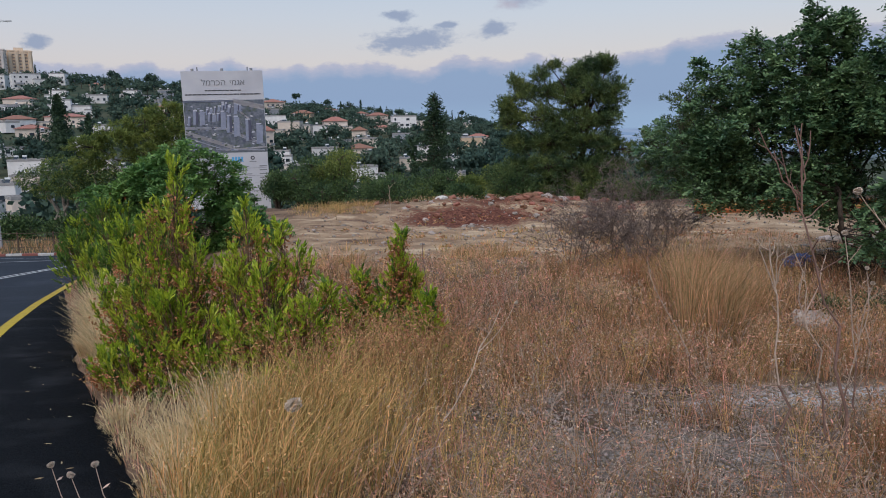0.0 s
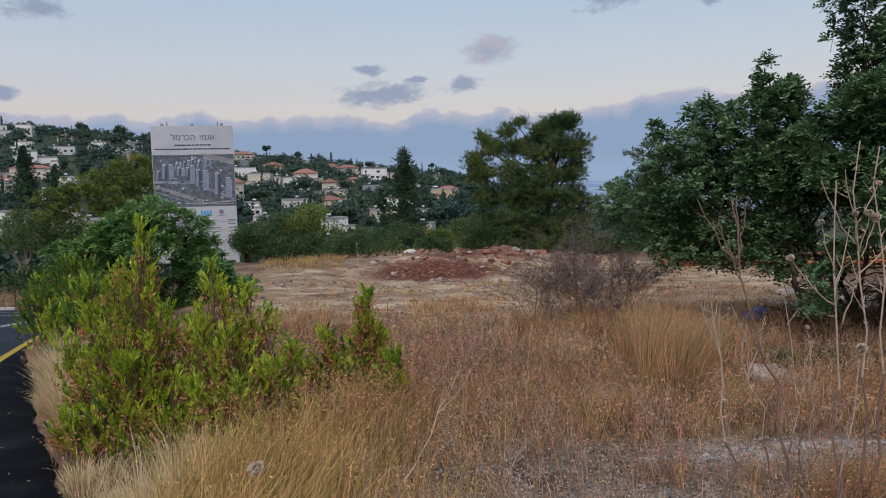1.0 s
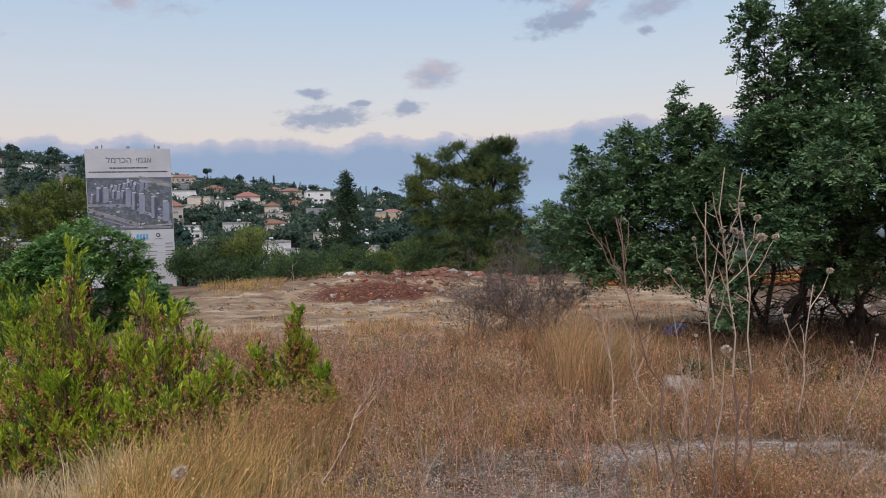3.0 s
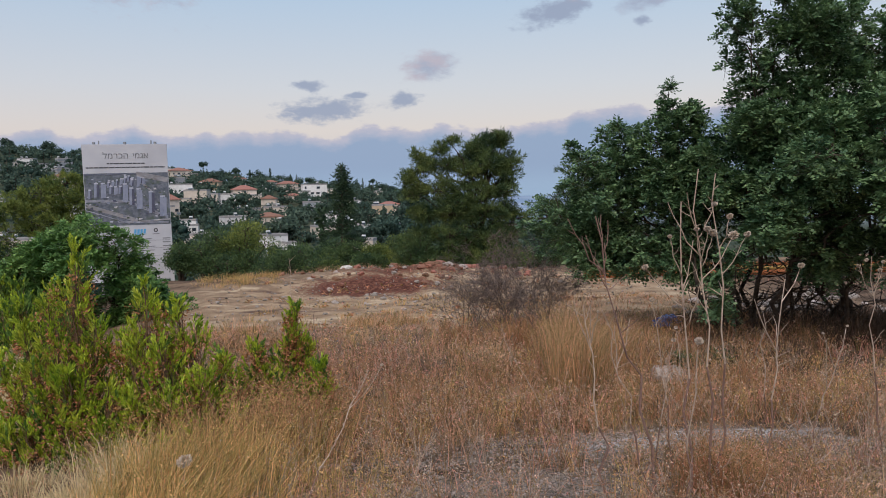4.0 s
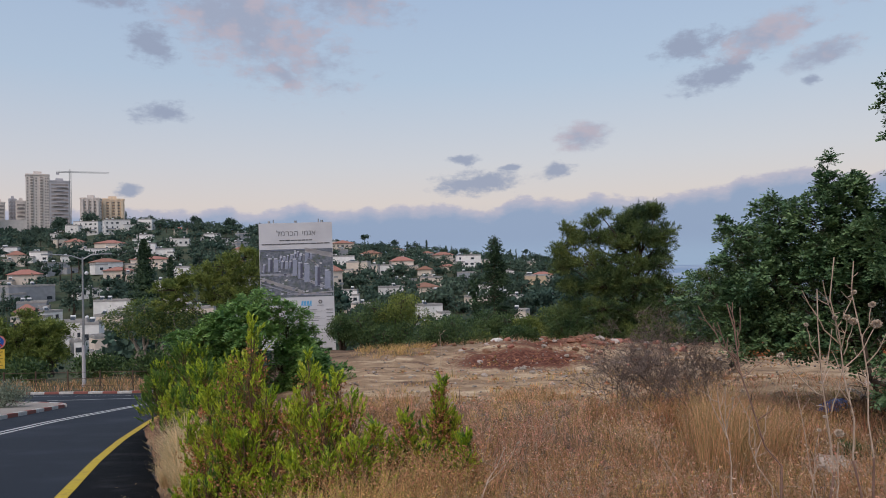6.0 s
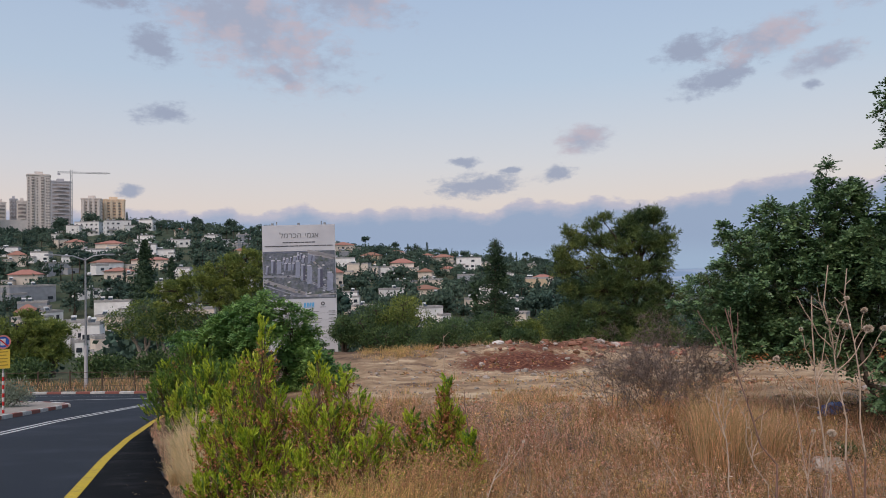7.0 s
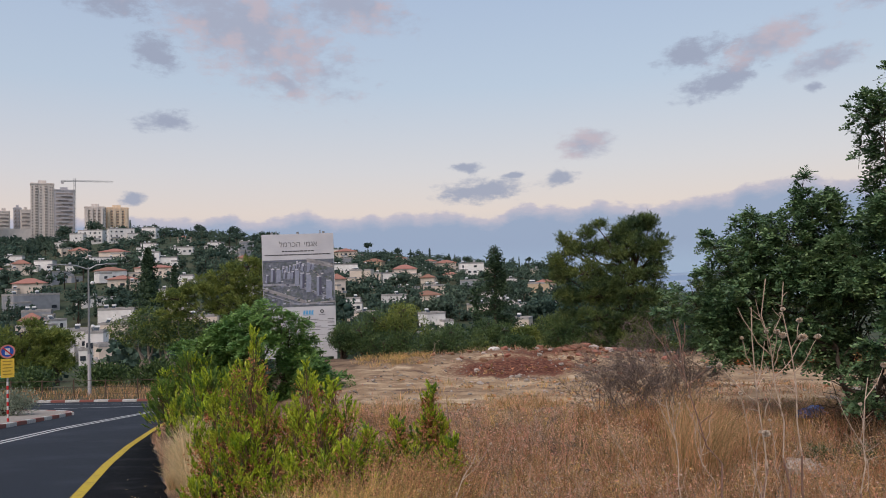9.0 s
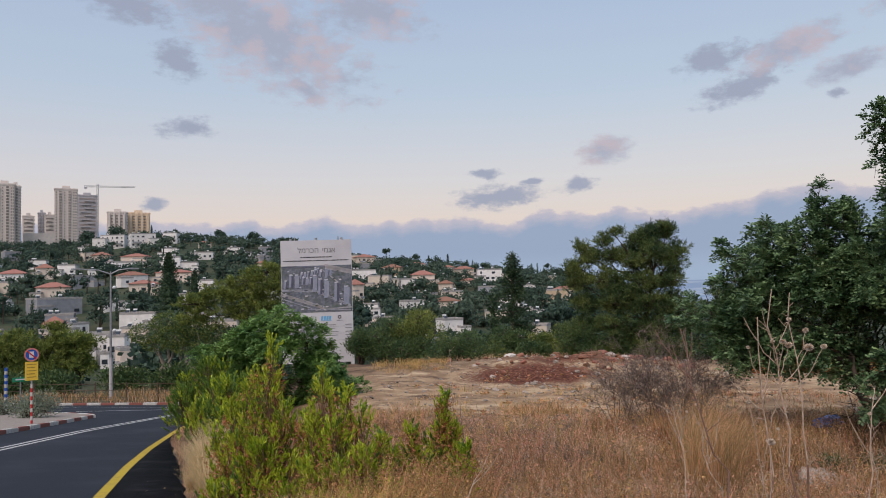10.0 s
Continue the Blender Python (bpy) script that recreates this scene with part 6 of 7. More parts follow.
def weeds():
    rng = np.random.default_rng(31)
    # russet weeds over the near field: clumps of stems with many small dry husks
    n = 7200
    y = 2.7 + 12.5 * rng.random(n) ** 1.35
    x = edge_x(y) + 0.7 + rng.random(n) * (11.5 + 0.25 * y)
    keep = rng.random(n) < (1.0 - 0.93 * bare_ground(x, y)) * np.clip(0.7 + 1.3 * vnoise(x * 0.8 + 9, y * 0.8), 0.12, 1)
    keep &= ~((x < -1.2) & (y < 6.0)) & (x < 1.2 + 0.8 * y)
    x, y = x[keep], y[keep]
    h = rng.uniform(0.2, 0.52, len(x)) * np.clip(1 + 1.1 * vnoise(x * 0.6, y * 0.6 + 40), 0.5, 1.5) * (1 - 0.3 * smooth(9.5, 14, y))
    u = rng.random(len(x))
    for low, high, mat, lab in ((0.0, 0.72, RUSSET, "russet dry weeds with small seed husks"), (0.72, 0.82, GREY_WEED, "greyish brittle weeds"), (0.82, 1.0, STRAW, "golden dry weeds with drooping husks")):
        pick = (u >= low) & (u < high)
        k = 9
        px, py = np.repeat(x[pick], k), np.repeat(y[pick], k)
        a, r = rng.random(len(px)) * 2 * np.pi, rng.random(len(px)) ** 0.7
        ph = np.repeat(h[pick], k) * rng.uniform(0.55, 1.1, len(px))
        soup, seeds = Soup(), Soup()
        foot = np.stack([px + r * 0.05 * np.cos(a), py + r * 0.05 * np.sin(a)], 1)
        fz = ground_z(foot[:, 0], foot[:, 1]) - 0.02
        spread = (np.stack([np.cos(a), np.sin(a)], 1) * (r * ph * 0.55)[:, None])
        fine = np.clip(0.45 + 0.55 * (py - 3.0) / 6.0, 0.48, 1.0)
        v, f, mid, tip = blades(rng, foot[:, 0], foot[:, 1], ph, 0.0078 * fine, 0.16, (0, 0), fz)
        off = np.zeros_like(v.reshape(-1, 5, 3))
        off[:, 2:4, :2] = spread[:, None] * 0.5
        off[:, 4, :2] = spread
        soup.add((v.reshape(-1, 5, 3) + off).reshape(-1, 3), f)
        mid[:, :2] += spread * 0.5
        tip[:, :2] += spread
        for j in range(4):
            w = rng.uniform(0.0, 1.05, len(px))[:, None]
            p = mid * (1 - w) + tip * w + rng.normal(size=(len(px), 3)) * 0.022
            soup.add(*leaves(rng, p, rng.normal(size=p.shape) + [0, 0, 0.3], rng.uniform(0.025, 0.08, len(p)) * fine, rng.uniform(0.007, 0.017, len(p)) * fine))
        few = rng.random(len(px)) < 0.22
        p = tip[few] + rng.normal(size=(few.sum(), 3)) * 0.02
        seeds.add(*leaves(rng, p, rng.normal(size=p.shape), rng.uniform(0.015, 0.032, len(p)) * fine[few], rng.uniform(0.010, 0.02, len(p)) * fine[few]))
        plants = thing("dry_weeds", soup.mesh("dry_weeds", mat), label=lab + " over the field", category="weeds", kind="stuff")
        piece("pale_husks", seeds.mesh("pale_husks", SEED), plants, label="pale papery husks", kind="stuff")

    # wiry branched stalks that stand out of the weeds, with round pale pods on their tips
    n = 1150
    y = 3.2 + 9.5 * rng.random(n) ** 1.3
    x = edge_x(y) + 1.2 + rng.random(n) * (9.5 + 0.25 * y)
    keep = (rng.random(n) < 1.0 - 0.7 * bare_ground(x, y)) & ~((x < -0.9) & (y < 7.5)) & (x < 1.2 + 0.8 * y)
    x, y = x[keep], y[keep]
    for share, mat, lab in ((0, STALK, "pale wiry dry stalks with round pods"), (1, RUSTY_WEED, "rusty wiry dry stalks with round pods")):
        soup, pods = Soup(), Soup()
        for cx, cy in zip(x[share::2], y[share::2]):
            g = gz(cx, cy) - 0.02
            for _ in range(rng.integers(2, 5)):
                h = rng.uniform(0.25, 0.62)
                a = rng.random() * 2 * np.pi
                lean = h * rng.uniform(0.1, 0.8)
                foot = np.array([cx + rng.normal() * 0.03, cy + rng.normal() * 0.03, g])
                line = bent(rng, foot, foot + [lean * math.cos(a), lean * math.sin(a), h], 5, 0.05)
                r = rng.uniform(0.0012, 0.0021) * (1 + 0.06 * cy)
                soup.add(*tube(line, np.linspace(r, r * 0.6, 5), 3))
                tips = [line[-1]]
                for _ in range(rng.integers(2, 6)):
                    start = line[rng.integers(1, 4)] + rng.normal(size=3) * 0.005
                    tip = start + unit(rng.normal(size=3) * [0.8, 0.8, 0.3] + [0, 0, 0.7]) * h * rng.uniform(0.2, 0.5)
                    soup.add(*tube(bent(rng, start, tip, 3, 0.06), [r * 0.7, r * 0.6, r * 0.5], 3))
                    tips.append(tip)
                for tip in tips:
                    if rng.random() < 0.5:
                        pods.add(tip + CORE_POD[0] * rng.uniform(0.003, 0.0065) * (1 + 0.05 * cy), CORE_POD[1])
        stalks = thing("dry_stalks", soup.mesh("dry_stalks", mat), label=lab + " over the field", category="weeds", kind="stuff")
        piece("pods", pods.mesh("pods", SEED), stalks, label="pale round pods", kind="stuff")

    def tufts(name, spots, per, tall, mat, label, fan=0.5, ears=0.4, width=0.006, base=0.08, drift=(0, 0), ear=1.0):
        """Grass tufts whose blades fan out from their roots."""
        cx, cy, scale = (np.repeat(np.array(q, float), per) for q in zip(*spots))
        m = len(cx)
        a, r = rng.random(m) * 2 * np.pi, rng.random(m) ** 0.6
        px, py = cx + r * base * np.cos(a), cy + r * base * np.sin(a)
        px = np.maximum(px, edge_x(py) + 0.04)
        ph = scale * tall * rng.uniform(0.5, 1.1, m) * np.clip(0.35 + 1.3 * (px - edge_x(py)), 0.35, 1.0)
        soup = Soup()
        v, f, mid, tip = blades(rng, px, py, ph, width, 0.1, drift)
        spread = np.stack([np.cos(a), np.sin(a)], 1) * (r * ph * fan)[:, None]
        off = np.zeros((m, 5, 3))
        off[:, 2:4, :2] = spread[:, None] * 0.38
        off[:, 4, :2] = spread
        off[:, 4, 2] = -0.25 * np.linalg.norm(spread, axis=1)
        soup.add((v.reshape(-1, 5, 3) + off).reshape(-1, 3), f)
        mid[:, :2] += spread * 0.38
        tip += off[:, 4]
        if ears:
            pick = rng.random(m) < ears
            for j in range(4):
                w = rng.uniform(0.5, 1.02, pick.sum())[:, None]
                p = mid[pick] * (1 - w) + tip[pick] * w
                soup.add(*leaves(rng, p, rng.normal(size=p.shape) * 0.7 + [0, 0, -0.2], ear * rng.uniform(0.015, 0.03, len(p)), 0.008 * ear))
        thing(name, soup.mesh(name, mat), label=label, category="grass", kind="stuff")

    def around(m, cx, cy, rx, ry, low=0.7, high=1.1):
        x, y = scatter(rng, m, cx, cy, rx, ry)
        return list(zip(x, y, rng.uniform(low, high, m)))

    def off_gravel(spots):
        return [q for q in spots if float(bare_ground(np.array(q[0]), np.array(q[1]))) < 0.35 and math.hypot(q[0] - 4.8, q[1] - 8.9) > 0.4]

    # tall golden oat grass in the corner by the road
    tufts("oat_grass", around(62, -0.98, 4.15, 0.7, 1.3, 0.55, 1.1), 66, 0.85, STRAW, "tall golden oat grass beside the asphalt", 0.5, 0.2, 0.0062, 0.16, (0.2, 0))
    tufts("oat_grass", around(34, -1.7, 5.3, 0.4, 1.0, 0.5, 1.1), 60, 0.62, PALE_STRAW, "pale dry grass leaning over the asphalt edge", 0.6, 0.05, 0.0058, 0.16, (-0.03, 0))
    tufts("oat_grass", around(36, -0.8, 5.5, 0.8, 0.9), 26, 1.0, STRAW, "thin golden grass stems round the hopbush", 0.4, 0.5, 0.0035, 0.16, (0.1, 0))
    tufts("oat_grass", around(16, 0.0, 4.6, 0.6, 0.9, 0.5, 0.9), 24, 0.75, STRAW, "sparse golden grass at the edge of the gravel", 0.9, 0.4, 0.0036, 0.14, (0.15, 0))
    y = rng.uniform(2.2, 6.2, 60)
    spots = list(zip(edge_x(y) + rng.uniform(0.08, 0.45, 60), y, rng.uniform(0.4, 0.9, 60)))
    tufts("verge_tuft", spots, 60, 0.5, PALE_STRAW, "matted pale grass along the broken asphalt edge", 0.8, 0.1, 0.0055, 0.14, (0.05, 0))
    # brown weeds with dry pods in front of the small hopbushes
    tufts("pod_weed", around(50, -0.6, 6.5, 0.8, 0.9, 0.6, 1.1), 26, 0.95, RUSTY_WEED, "rusty brown weeds with dry pods round the hopbushes", 0.55, 1.0, 0.0055, 0.14, (0, 0), 1.4)
    tufts("pod_weed", around(30, -0.4, 7.6, 0.6, 0.5, 0.5, 1.0), 26, 0.8, RUSTY_WEED, "rusty brown weeds with dry pods round the hopbushes", 0.55, 1.0, 0.0055, 0.14, (0, 0), 1.4)
    tufts("pod_weed", around(15, 2.85, 4.15, 0.3, 0.35, 0.5, 1.1), 44, 0.8, RUSTY_WEED, "brown weeds at the feet of the thistles", 0.5, 1.0, 0.0035, 0.12)
    # pale tufts along the road's edge
    tufts("grass_tuft", [(-4.45, 9.2, 1.0), (-4.62, 9.7, 1.05), (-4.9, 10.3, 0.95), (-4.2, 8.7, 0.85), (-4.5, 9.0, 0.7), (-3.9, 8.2, 0.7)], 480, 1.1, PALE_STRAW, "pale feathery grass tuft at the road's edge", 0.5, 0.25, 0.007, 0.13, (-0.02, 0))
    tufts("grass_tuft", [(-3.3, 7.0, 0.7), (-5.6, 11.6, 0.9), (-5.3, 11.0, 0.8), (-3.6, 7.6, 0.7)], 320, 0.75, PALE_STRAW, "pale feathery grass tuft at the road's edge", 0.7, 0.2, 0.007, 0.13, (-0.05, 0))
    # verge stubble along the asphalt
    y = rng.uniform(1.5, 22, 2600)
    x = edge_x(y) + np.abs(rng.normal(size=len(y))) * 0.3 + 0.05
    straw_patch("verge_grass", x, y, rng.uniform(0.06, 0.24, len(x)), 0.005, RUSSET, "short dry verge grass along the asphalt", rng, 0.45, (-0.05, 0), 0)
    # yellow grass stands near the dead shrub
    tufts("tall_grass", around(11, 3.15, 8.8, 0.5, 0.55, 0.8, 1.15), 120, 1.4, GOLDEN, "fan of tall yellow dry grass in the field", 0.42, 0.5, 0.006, 0.09, (0.12, 0))
    tufts("tall_grass", around(13, 3.7, 10.2, 0.7, 0.8, 0.8, 1.15), 130, 1.1, GOLDEN, "stand of yellow dry grass in the field", 0.5, 0.4, 0.007, 0.1, (0.08, 0))
    tufts("tall_grass", around(44, 5.0, 11.2, 1.7, 1.6), 34, 0.8, GOLDEN, "stand of yellow dry grass in the field", 0.6, 0.4, 0.008, 0.1)
    tufts("tall_grass", around(40, 1.6, 11.0, 2.0, 1.4), 26, 0.42, RUSSET, "low rusty grass in the field", 0.7, 0.4, 0.008, 0.1)
    tufts("tall_grass", around(60, 7.0, 12.2, 2.6, 2.0), 30, 0.42, RUSSET, "low rusty grass under the carob", 0.7, 0.4, 0.008, 0.1)
    tufts("tall_grass", around(80, 6.2, 11.4, 2.3, 2.0, 0.6, 1.1), 34, 0.7, RUSTY_WEED, "brown dry grass standing before the carob", 0.5, 0.5, 0.008, 0.12)
    tufts("tall_grass", around(40, 3.2, 12.6, 1.4, 1.0, 0.6, 1.1), 34, 0.7, RUSTY_WEED, "brown dry grass at the foot of the dead shrub", 0.45, 0.5, 0.008, 0.12)
    # fine dry grass through the near field
    tufts("field_grass", off_gravel(around(230, 3.4, 8.3, 3.2, 2.2, 0.5, 1.1)), 26, 0.5, GOLDEN, "fine golden dry grass through the weeds", 0.9, 0.3, 0.0045, 0.12)
    tufts("field_grass", off_gravel(around(260, 2.6, 8.0, 3.6, 2.6, 0.5, 1.1)), 26, 0.45, RUSTY_WEED, "fine brown dry grass through the weeds", 0.9, 0.6, 0.0042, 0.12)
    tufts("field_grass", off_gravel(around(120, 2.4, 4.6, 1.6, 1.0, 0.4, 1.0)), 26, 0.34, RUSTY_WEED, "fine brown dry grass on the gravel", 1.1, 0.5, 0.0028, 0.1)
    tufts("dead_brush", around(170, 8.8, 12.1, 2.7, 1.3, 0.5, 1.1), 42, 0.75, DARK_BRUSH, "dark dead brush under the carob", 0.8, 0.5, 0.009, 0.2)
    tufts("pod_weed", off_gravel(around(70, 5.0, 7.2, 1.6, 1.5, 0.5, 1.1)), 30, 0.62, RUSTY_WEED, "russet weeds with dry pods before the carob", 0.7, 0.8, 0.005, 0.14, (0, 0), 1.2)
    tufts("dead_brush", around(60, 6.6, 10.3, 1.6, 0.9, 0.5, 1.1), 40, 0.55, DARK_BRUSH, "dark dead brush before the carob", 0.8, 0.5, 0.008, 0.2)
    # low golden patches on the trodden field
    tufts("field_grass", around(26, -2.6, 15.2, 0.9, 1.2, 0.5, 1.1) + around(18, -1.4, 13.8, 0.7, 0.6, 0.5, 1.1) + around(16, 1.0, 16.2, 0.9, 0.7, 0.5, 1.0), 60, 0.42, GOLDEN, "low golden grass patches on the trodden field", 0.9, 0.3, 0.009, 0.2)
    # cropped straw on the far half of the field
    n = 17000
    y = 11 + 17.0 * rng.random(n)
    x = -5.5 + rng.random(n) * 23
    keep = (x > edge_x(y) + 3.5) & (rng.random(n) < np.clip(0.45 + 1.4 * vnoise(x * 0.5 + 3, y * 0.5), 0, 1)) & (np.hypot((x - 0.9) / 2.3, (y - 22.8) / 2.0) > 1)
    x, y = x[keep], y[keep]
    straw_patch("stubble", x, y, rng.uniform(0.03, 0.13, len(x)), 0.013, RUSSET, "short straw stubble on the trodden field", rng, 1.3, (0, 0), 0)
    tufts("tall_grass", around(60, -3.6, 25.6, 1.6, 2.2, 0.4, 1.0), 34, 0.38, STRAW, "dry grass tufts at the field's edge", 1.0, 0.3, 0.007, 0.2)
    tufts("tall_grass", around(60, 0.0, 27.6, 4.5, 0.7, 0.4, 1.0), 24, 0.36, RUSSET, "rusty dry grass along the brow of the field", 0.9, 0.3, 0.010, 0.2)
    tufts("tall_grass", around(70, 1.5, 17.5, 4.5, 2.6, 0.3, 1.0), 18, 0.3, STRAW, "scattered straw tufts on the trodden field", 0.9, 0.3, 0.012, 0.15)
    tufts("tall_grass", around(60, 9.6, 13.9, 3.2, 1.1, 0.4, 1.0), 24, 0.45, RUSSET, "brown dry undergrowth under the carob", 0.7, 0.6, 0.009, 0.18)
    tufts("tall_grass", around(60, 7.0, 14.6, 2.0, 1.0, 0.3, 1.0), 24, 0.42, RUSSET, "russet dry grass behind the carob", 0.8, 0.4, 0.009, 0.18)
    tufts("tall_grass", around(150, 6.2, 16.4, 3.4, 2.2, 0.3, 1.0), 20, 0.26, RUSSET, "short russet grass on the trodden field behind the dead shrub", 1.0, 0.4, 0.009, 0.22)
    tufts("tall_grass", around(70, 6.6, 17.2, 3.4, 2.4, 0.3, 1.0), 18, 0.24, RUSTY_WEED, "short brown weeds on the trodden field behind the dead shrub", 1.0, 0.5, 0.009, 0.22)
    # loose straw on the gravel
    n = 17000
    x, y = scatter(rng, n, 1.8, 4.7, 3.4, 2.2)
    z = ground_z(x, y) + rng.uniform(0.0, 1.0, n) ** 2 * 0.1 + 0.005
    a = rng.random(n) * 2 * np.pi
    way = np.stack([np.cos(a), np.sin(a), rng.normal(size=n) * 0.2], 1)
    v, f = leaves(rng, np.stack([x, y, z], 1), way, rng.uniform(0.03, 0.22, n), 0.0042, 0.1)
    thing("straw_litter", np_mesh("straw_litter", v, f, LITTER), label="loose straw lying on the gravel", category="litter", kind="stuff")
    # grass strip by the fence beyond the crossing road
    x, y = rng.uniform(-60, -17, 8000), rng.uniform(46.9, 52.5, 8000)
    keep = rng.random(8000) < 0.55 + 1.2 * vnoise(x * 0.3, y * 0.3)
    x, y = x[keep], y[keep]
    straw_patch("fence_grass", x, y, rng.uniform(0.25, 0.8, len(x)) * (0.8 + 0.8 * vnoise(x * 0.7, y)), 0.035, GOLDEN, "dry grass strip along the roadside fence", rng, 0.5, (0, 0), 0)


weeds()


# ---------------------------------------------------------------- thistles and single stalks
def fluffy_head(rng, size):
    soup = Soup()
    d = unit(rng.normal(size=(240, 3)))
    soup.add(*leaves(rng, d * size * 0.4, d + rng.normal(size=d.shape) * 0.3, size * rng.uniform(0.3, 0.6, 240), size * 0.45))
    soup.add(CORE_V * [0.42 * size, 0.42 * size, 0.36 * size], CORE_F)
    return soup.mesh("seed_head", FLUFF)


HEADS = [fluffy_head(np.random.default_rng(k), 1.0) for k in range(3)]


def thistle(foot, top, seed, heads=(), twigs=5, thick=0.007, label="tall dry thistle stalk with pale seed heads", tips=(), mat=None):
    """A bare stalk with short spurs that forks towards its top; bare tips and fluffy heads end its branches."""
    rng = np.random.default_rng(seed)
    g = gz(*foot)
    root = tagged(new("thistle"), label, "thistle", "dry thistles")
    root.matrix_basis = pose(foot[0], foot[1], g)
    o = np.array([foot[0], foot[1], g])
    top = np.array(top) - o
    line = bent(rng, (0, 0, -0.05), top, 10, 0.012)
    soup = Soup()
    soup.add(*tube(line, np.linspace(thick, thick * 0.5, 10), 6))

    def along(u):
        i = min(8.999, max(0.0, u * 9))
        return line[int(i)] * (1 - i % 1) + line[int(i) + 1] * (i % 1)

    def branch(p, reach):
        """A side branch that leaves the stalk below the point p and curves up to it."""
        u = min(0.97, max(0.3, (p[2] - reach - 0.3 * abs(p[0] - along(0.8)[0])) / max(0.1, top[2])))
        a = along(u)
        k = np.linspace(0, 1, 6)[:, None]
        curve = a + (p - a) * k + np.array([0, 0, -0.1 * np.linalg.norm(p - a)]) * np.sin(np.pi * k) + rng.normal(size=(6, 3)) * 0.006 * (k * (1 - k) * 4)
        soup.add(*tube(curve, np.linspace(thick * 0.62, thick * 0.36, 6), 5))
        for _ in range(2):
            q = curve[int(rng.integers(2, 5))]
            b = q + unit(rng.normal(size=3) * [0.7, 0.6, 0.2] + [0, 0, 0.8]) * rng.uniform(0.04, 0.1)
            soup.add(*tube(bent(rng, q, b, 3, 0.04), np.linspace(thick * 0.34, thick * 0.2, 3), 4))

    for _ in range(twigs):
        a = along(rng.uniform(0.55, 0.97))
        b = a + unit(rng.normal(size=3) * [0.7, 0.6, 0.2] + [0, 0, 0.75]) * rng.uniform(0.05, 0.2)
        soup.add(*tube(bent(rng, a, b, 4, 0.03), np.linspace(thick * 0.5, thick * 0.25, 4), 4))
    for _ in range(14):
        a = along(rng.uniform(0.15, 0.95))
        soup.add(*leaves(rng, a[None], rng.normal(size=(1, 3)) + [0, 0, 0.4], 0.035, 0.009))
    for p in tips:
        branch(np.array(p) - o, 0.32)
    for k, h in enumerate(heads):
        p = np.array(h[:3]) - o
        if np.linalg.norm(p - top) > 0.08:
            branch(p, 0.22)
        piece("seed_head", HEADS[k % 3], root, pose(*p, rng.uniform(-30, 30), rng.uniform(-30, 30), 0) @ Matrix.Diagonal((h[3], h[3], h[3] * 0.8, 1)), "pale fluffy seed head")
    piece("stalk", soup.mesh("stalk", mat or STALK, False), root)
    v, f = tube(line[:5], np.linspace(thick * 1.3, thick * 0.95, 5), 6)
    piece("lower_stalk", np_mesh("lower_stalk", v, f, DARK_STALK, False), root, label="darker woody foot of the stalk")


thistle((2.82, 4.0), (2.63, 3.95, 1.84), 1, [(2.69, 3.93, 1.43, 0.03), (2.74, 3.95, 1.4, 0.036), (2.62, 3.95, 1.43, 0.024), (2.89, 3.95, 1.38, 0.044), (2.75, 3.95, 1.6, 0.024)], 4, 0.0075, tips=[(2.41, 3.95, 1.62), (2.55, 3.95, 1.68)])
thistle((2.95, 4.05), (2.78, 4.0, 1.81), 2, [(2.89, 4.0, 1.51, 0.03), (3.02, 4.0, 1.38, 0.03)], 4, 0.0075)
thistle((2.62, 4.05), (2.53, 4.0, 1.62), 32, [(2.45, 4.0, 1.38, 0.02), (2.27, 4.0, 1.17, 0.03)], 4, 0.008, tips=[(2.62, 4.0, 1.35), (2.69, 4.0, 1.1)])
thistle((2.47, 4.1), (1.95, 4.1, 1.53), 22, (), 8, 0.0085, "tall dark-stemmed dry thistle with bare forked tips", [(1.75, 4.1, 1.52), (1.99, 4.1, 1.54), (2.04, 4.1, 1.5), (1.88, 4.1, 1.4)], DARK_STALK)
thistle((2.08, 4.2), (1.89, 4.2, 0.89), 3, [(2.0, 4.2, 0.84, 0.014)], 4, 0.0075, tips=[(1.82, 4.2, 0.92), (1.95, 4.2, 0.93)])
thistle((2.45, 4.3), (2.06, 4.3, 0.84), 4, [(2.1, 4.3, 0.88, 0.016)], 5, 0.006, tips=[(2.16, 4.3, 0.72), (2.28, 4.3, 0.77)])
thistle((2.85, 4.8), (2.66, 4.8, 0.8), 33, [(2.66, 4.8, 0.82, 0.026)], 1, 0.0055)
thistle((3.42, 4.4), (3.56, 4.4, 1.0), 6, [(3.69, 4.4, 1.1, 0.032)], 5, 0.007, tips=[(3.31, 4.4, 0.85)])
thistle((3.9, 4.65), (4.22, 4.6, 0.55), 31, [(4.02, 4.6, 0.52, 0.014), (4.23, 4.6, 0.57, 0.014)], 3, 0.006, tips=[(4.05, 4.6, 0.42)])
thistle((4.85, 5.0), (4.66, 4.9, 1.1), 21, [(4.54, 4.9, 1.02, 0.02), (4.61, 4.9, 1.07, 0.022), (4.74, 4.9, 0.98, 0.024), (4.77, 4.9, 1.05, 0.02)], 3, 0.006)
thistle((-0.85, 4.1), (-0.87, 4.0, -0.06), 23, [(-0.87, 4.0, 0.0, 0.06)], 0, 0.004, "single dry stalk with a fluffy pale head in the grass")
thistle((2.45, 3.75), (2.47, 3.62, 0.66), 5, [(2.48, 3.62, 0.72, 0.036)], 2, 0.006)
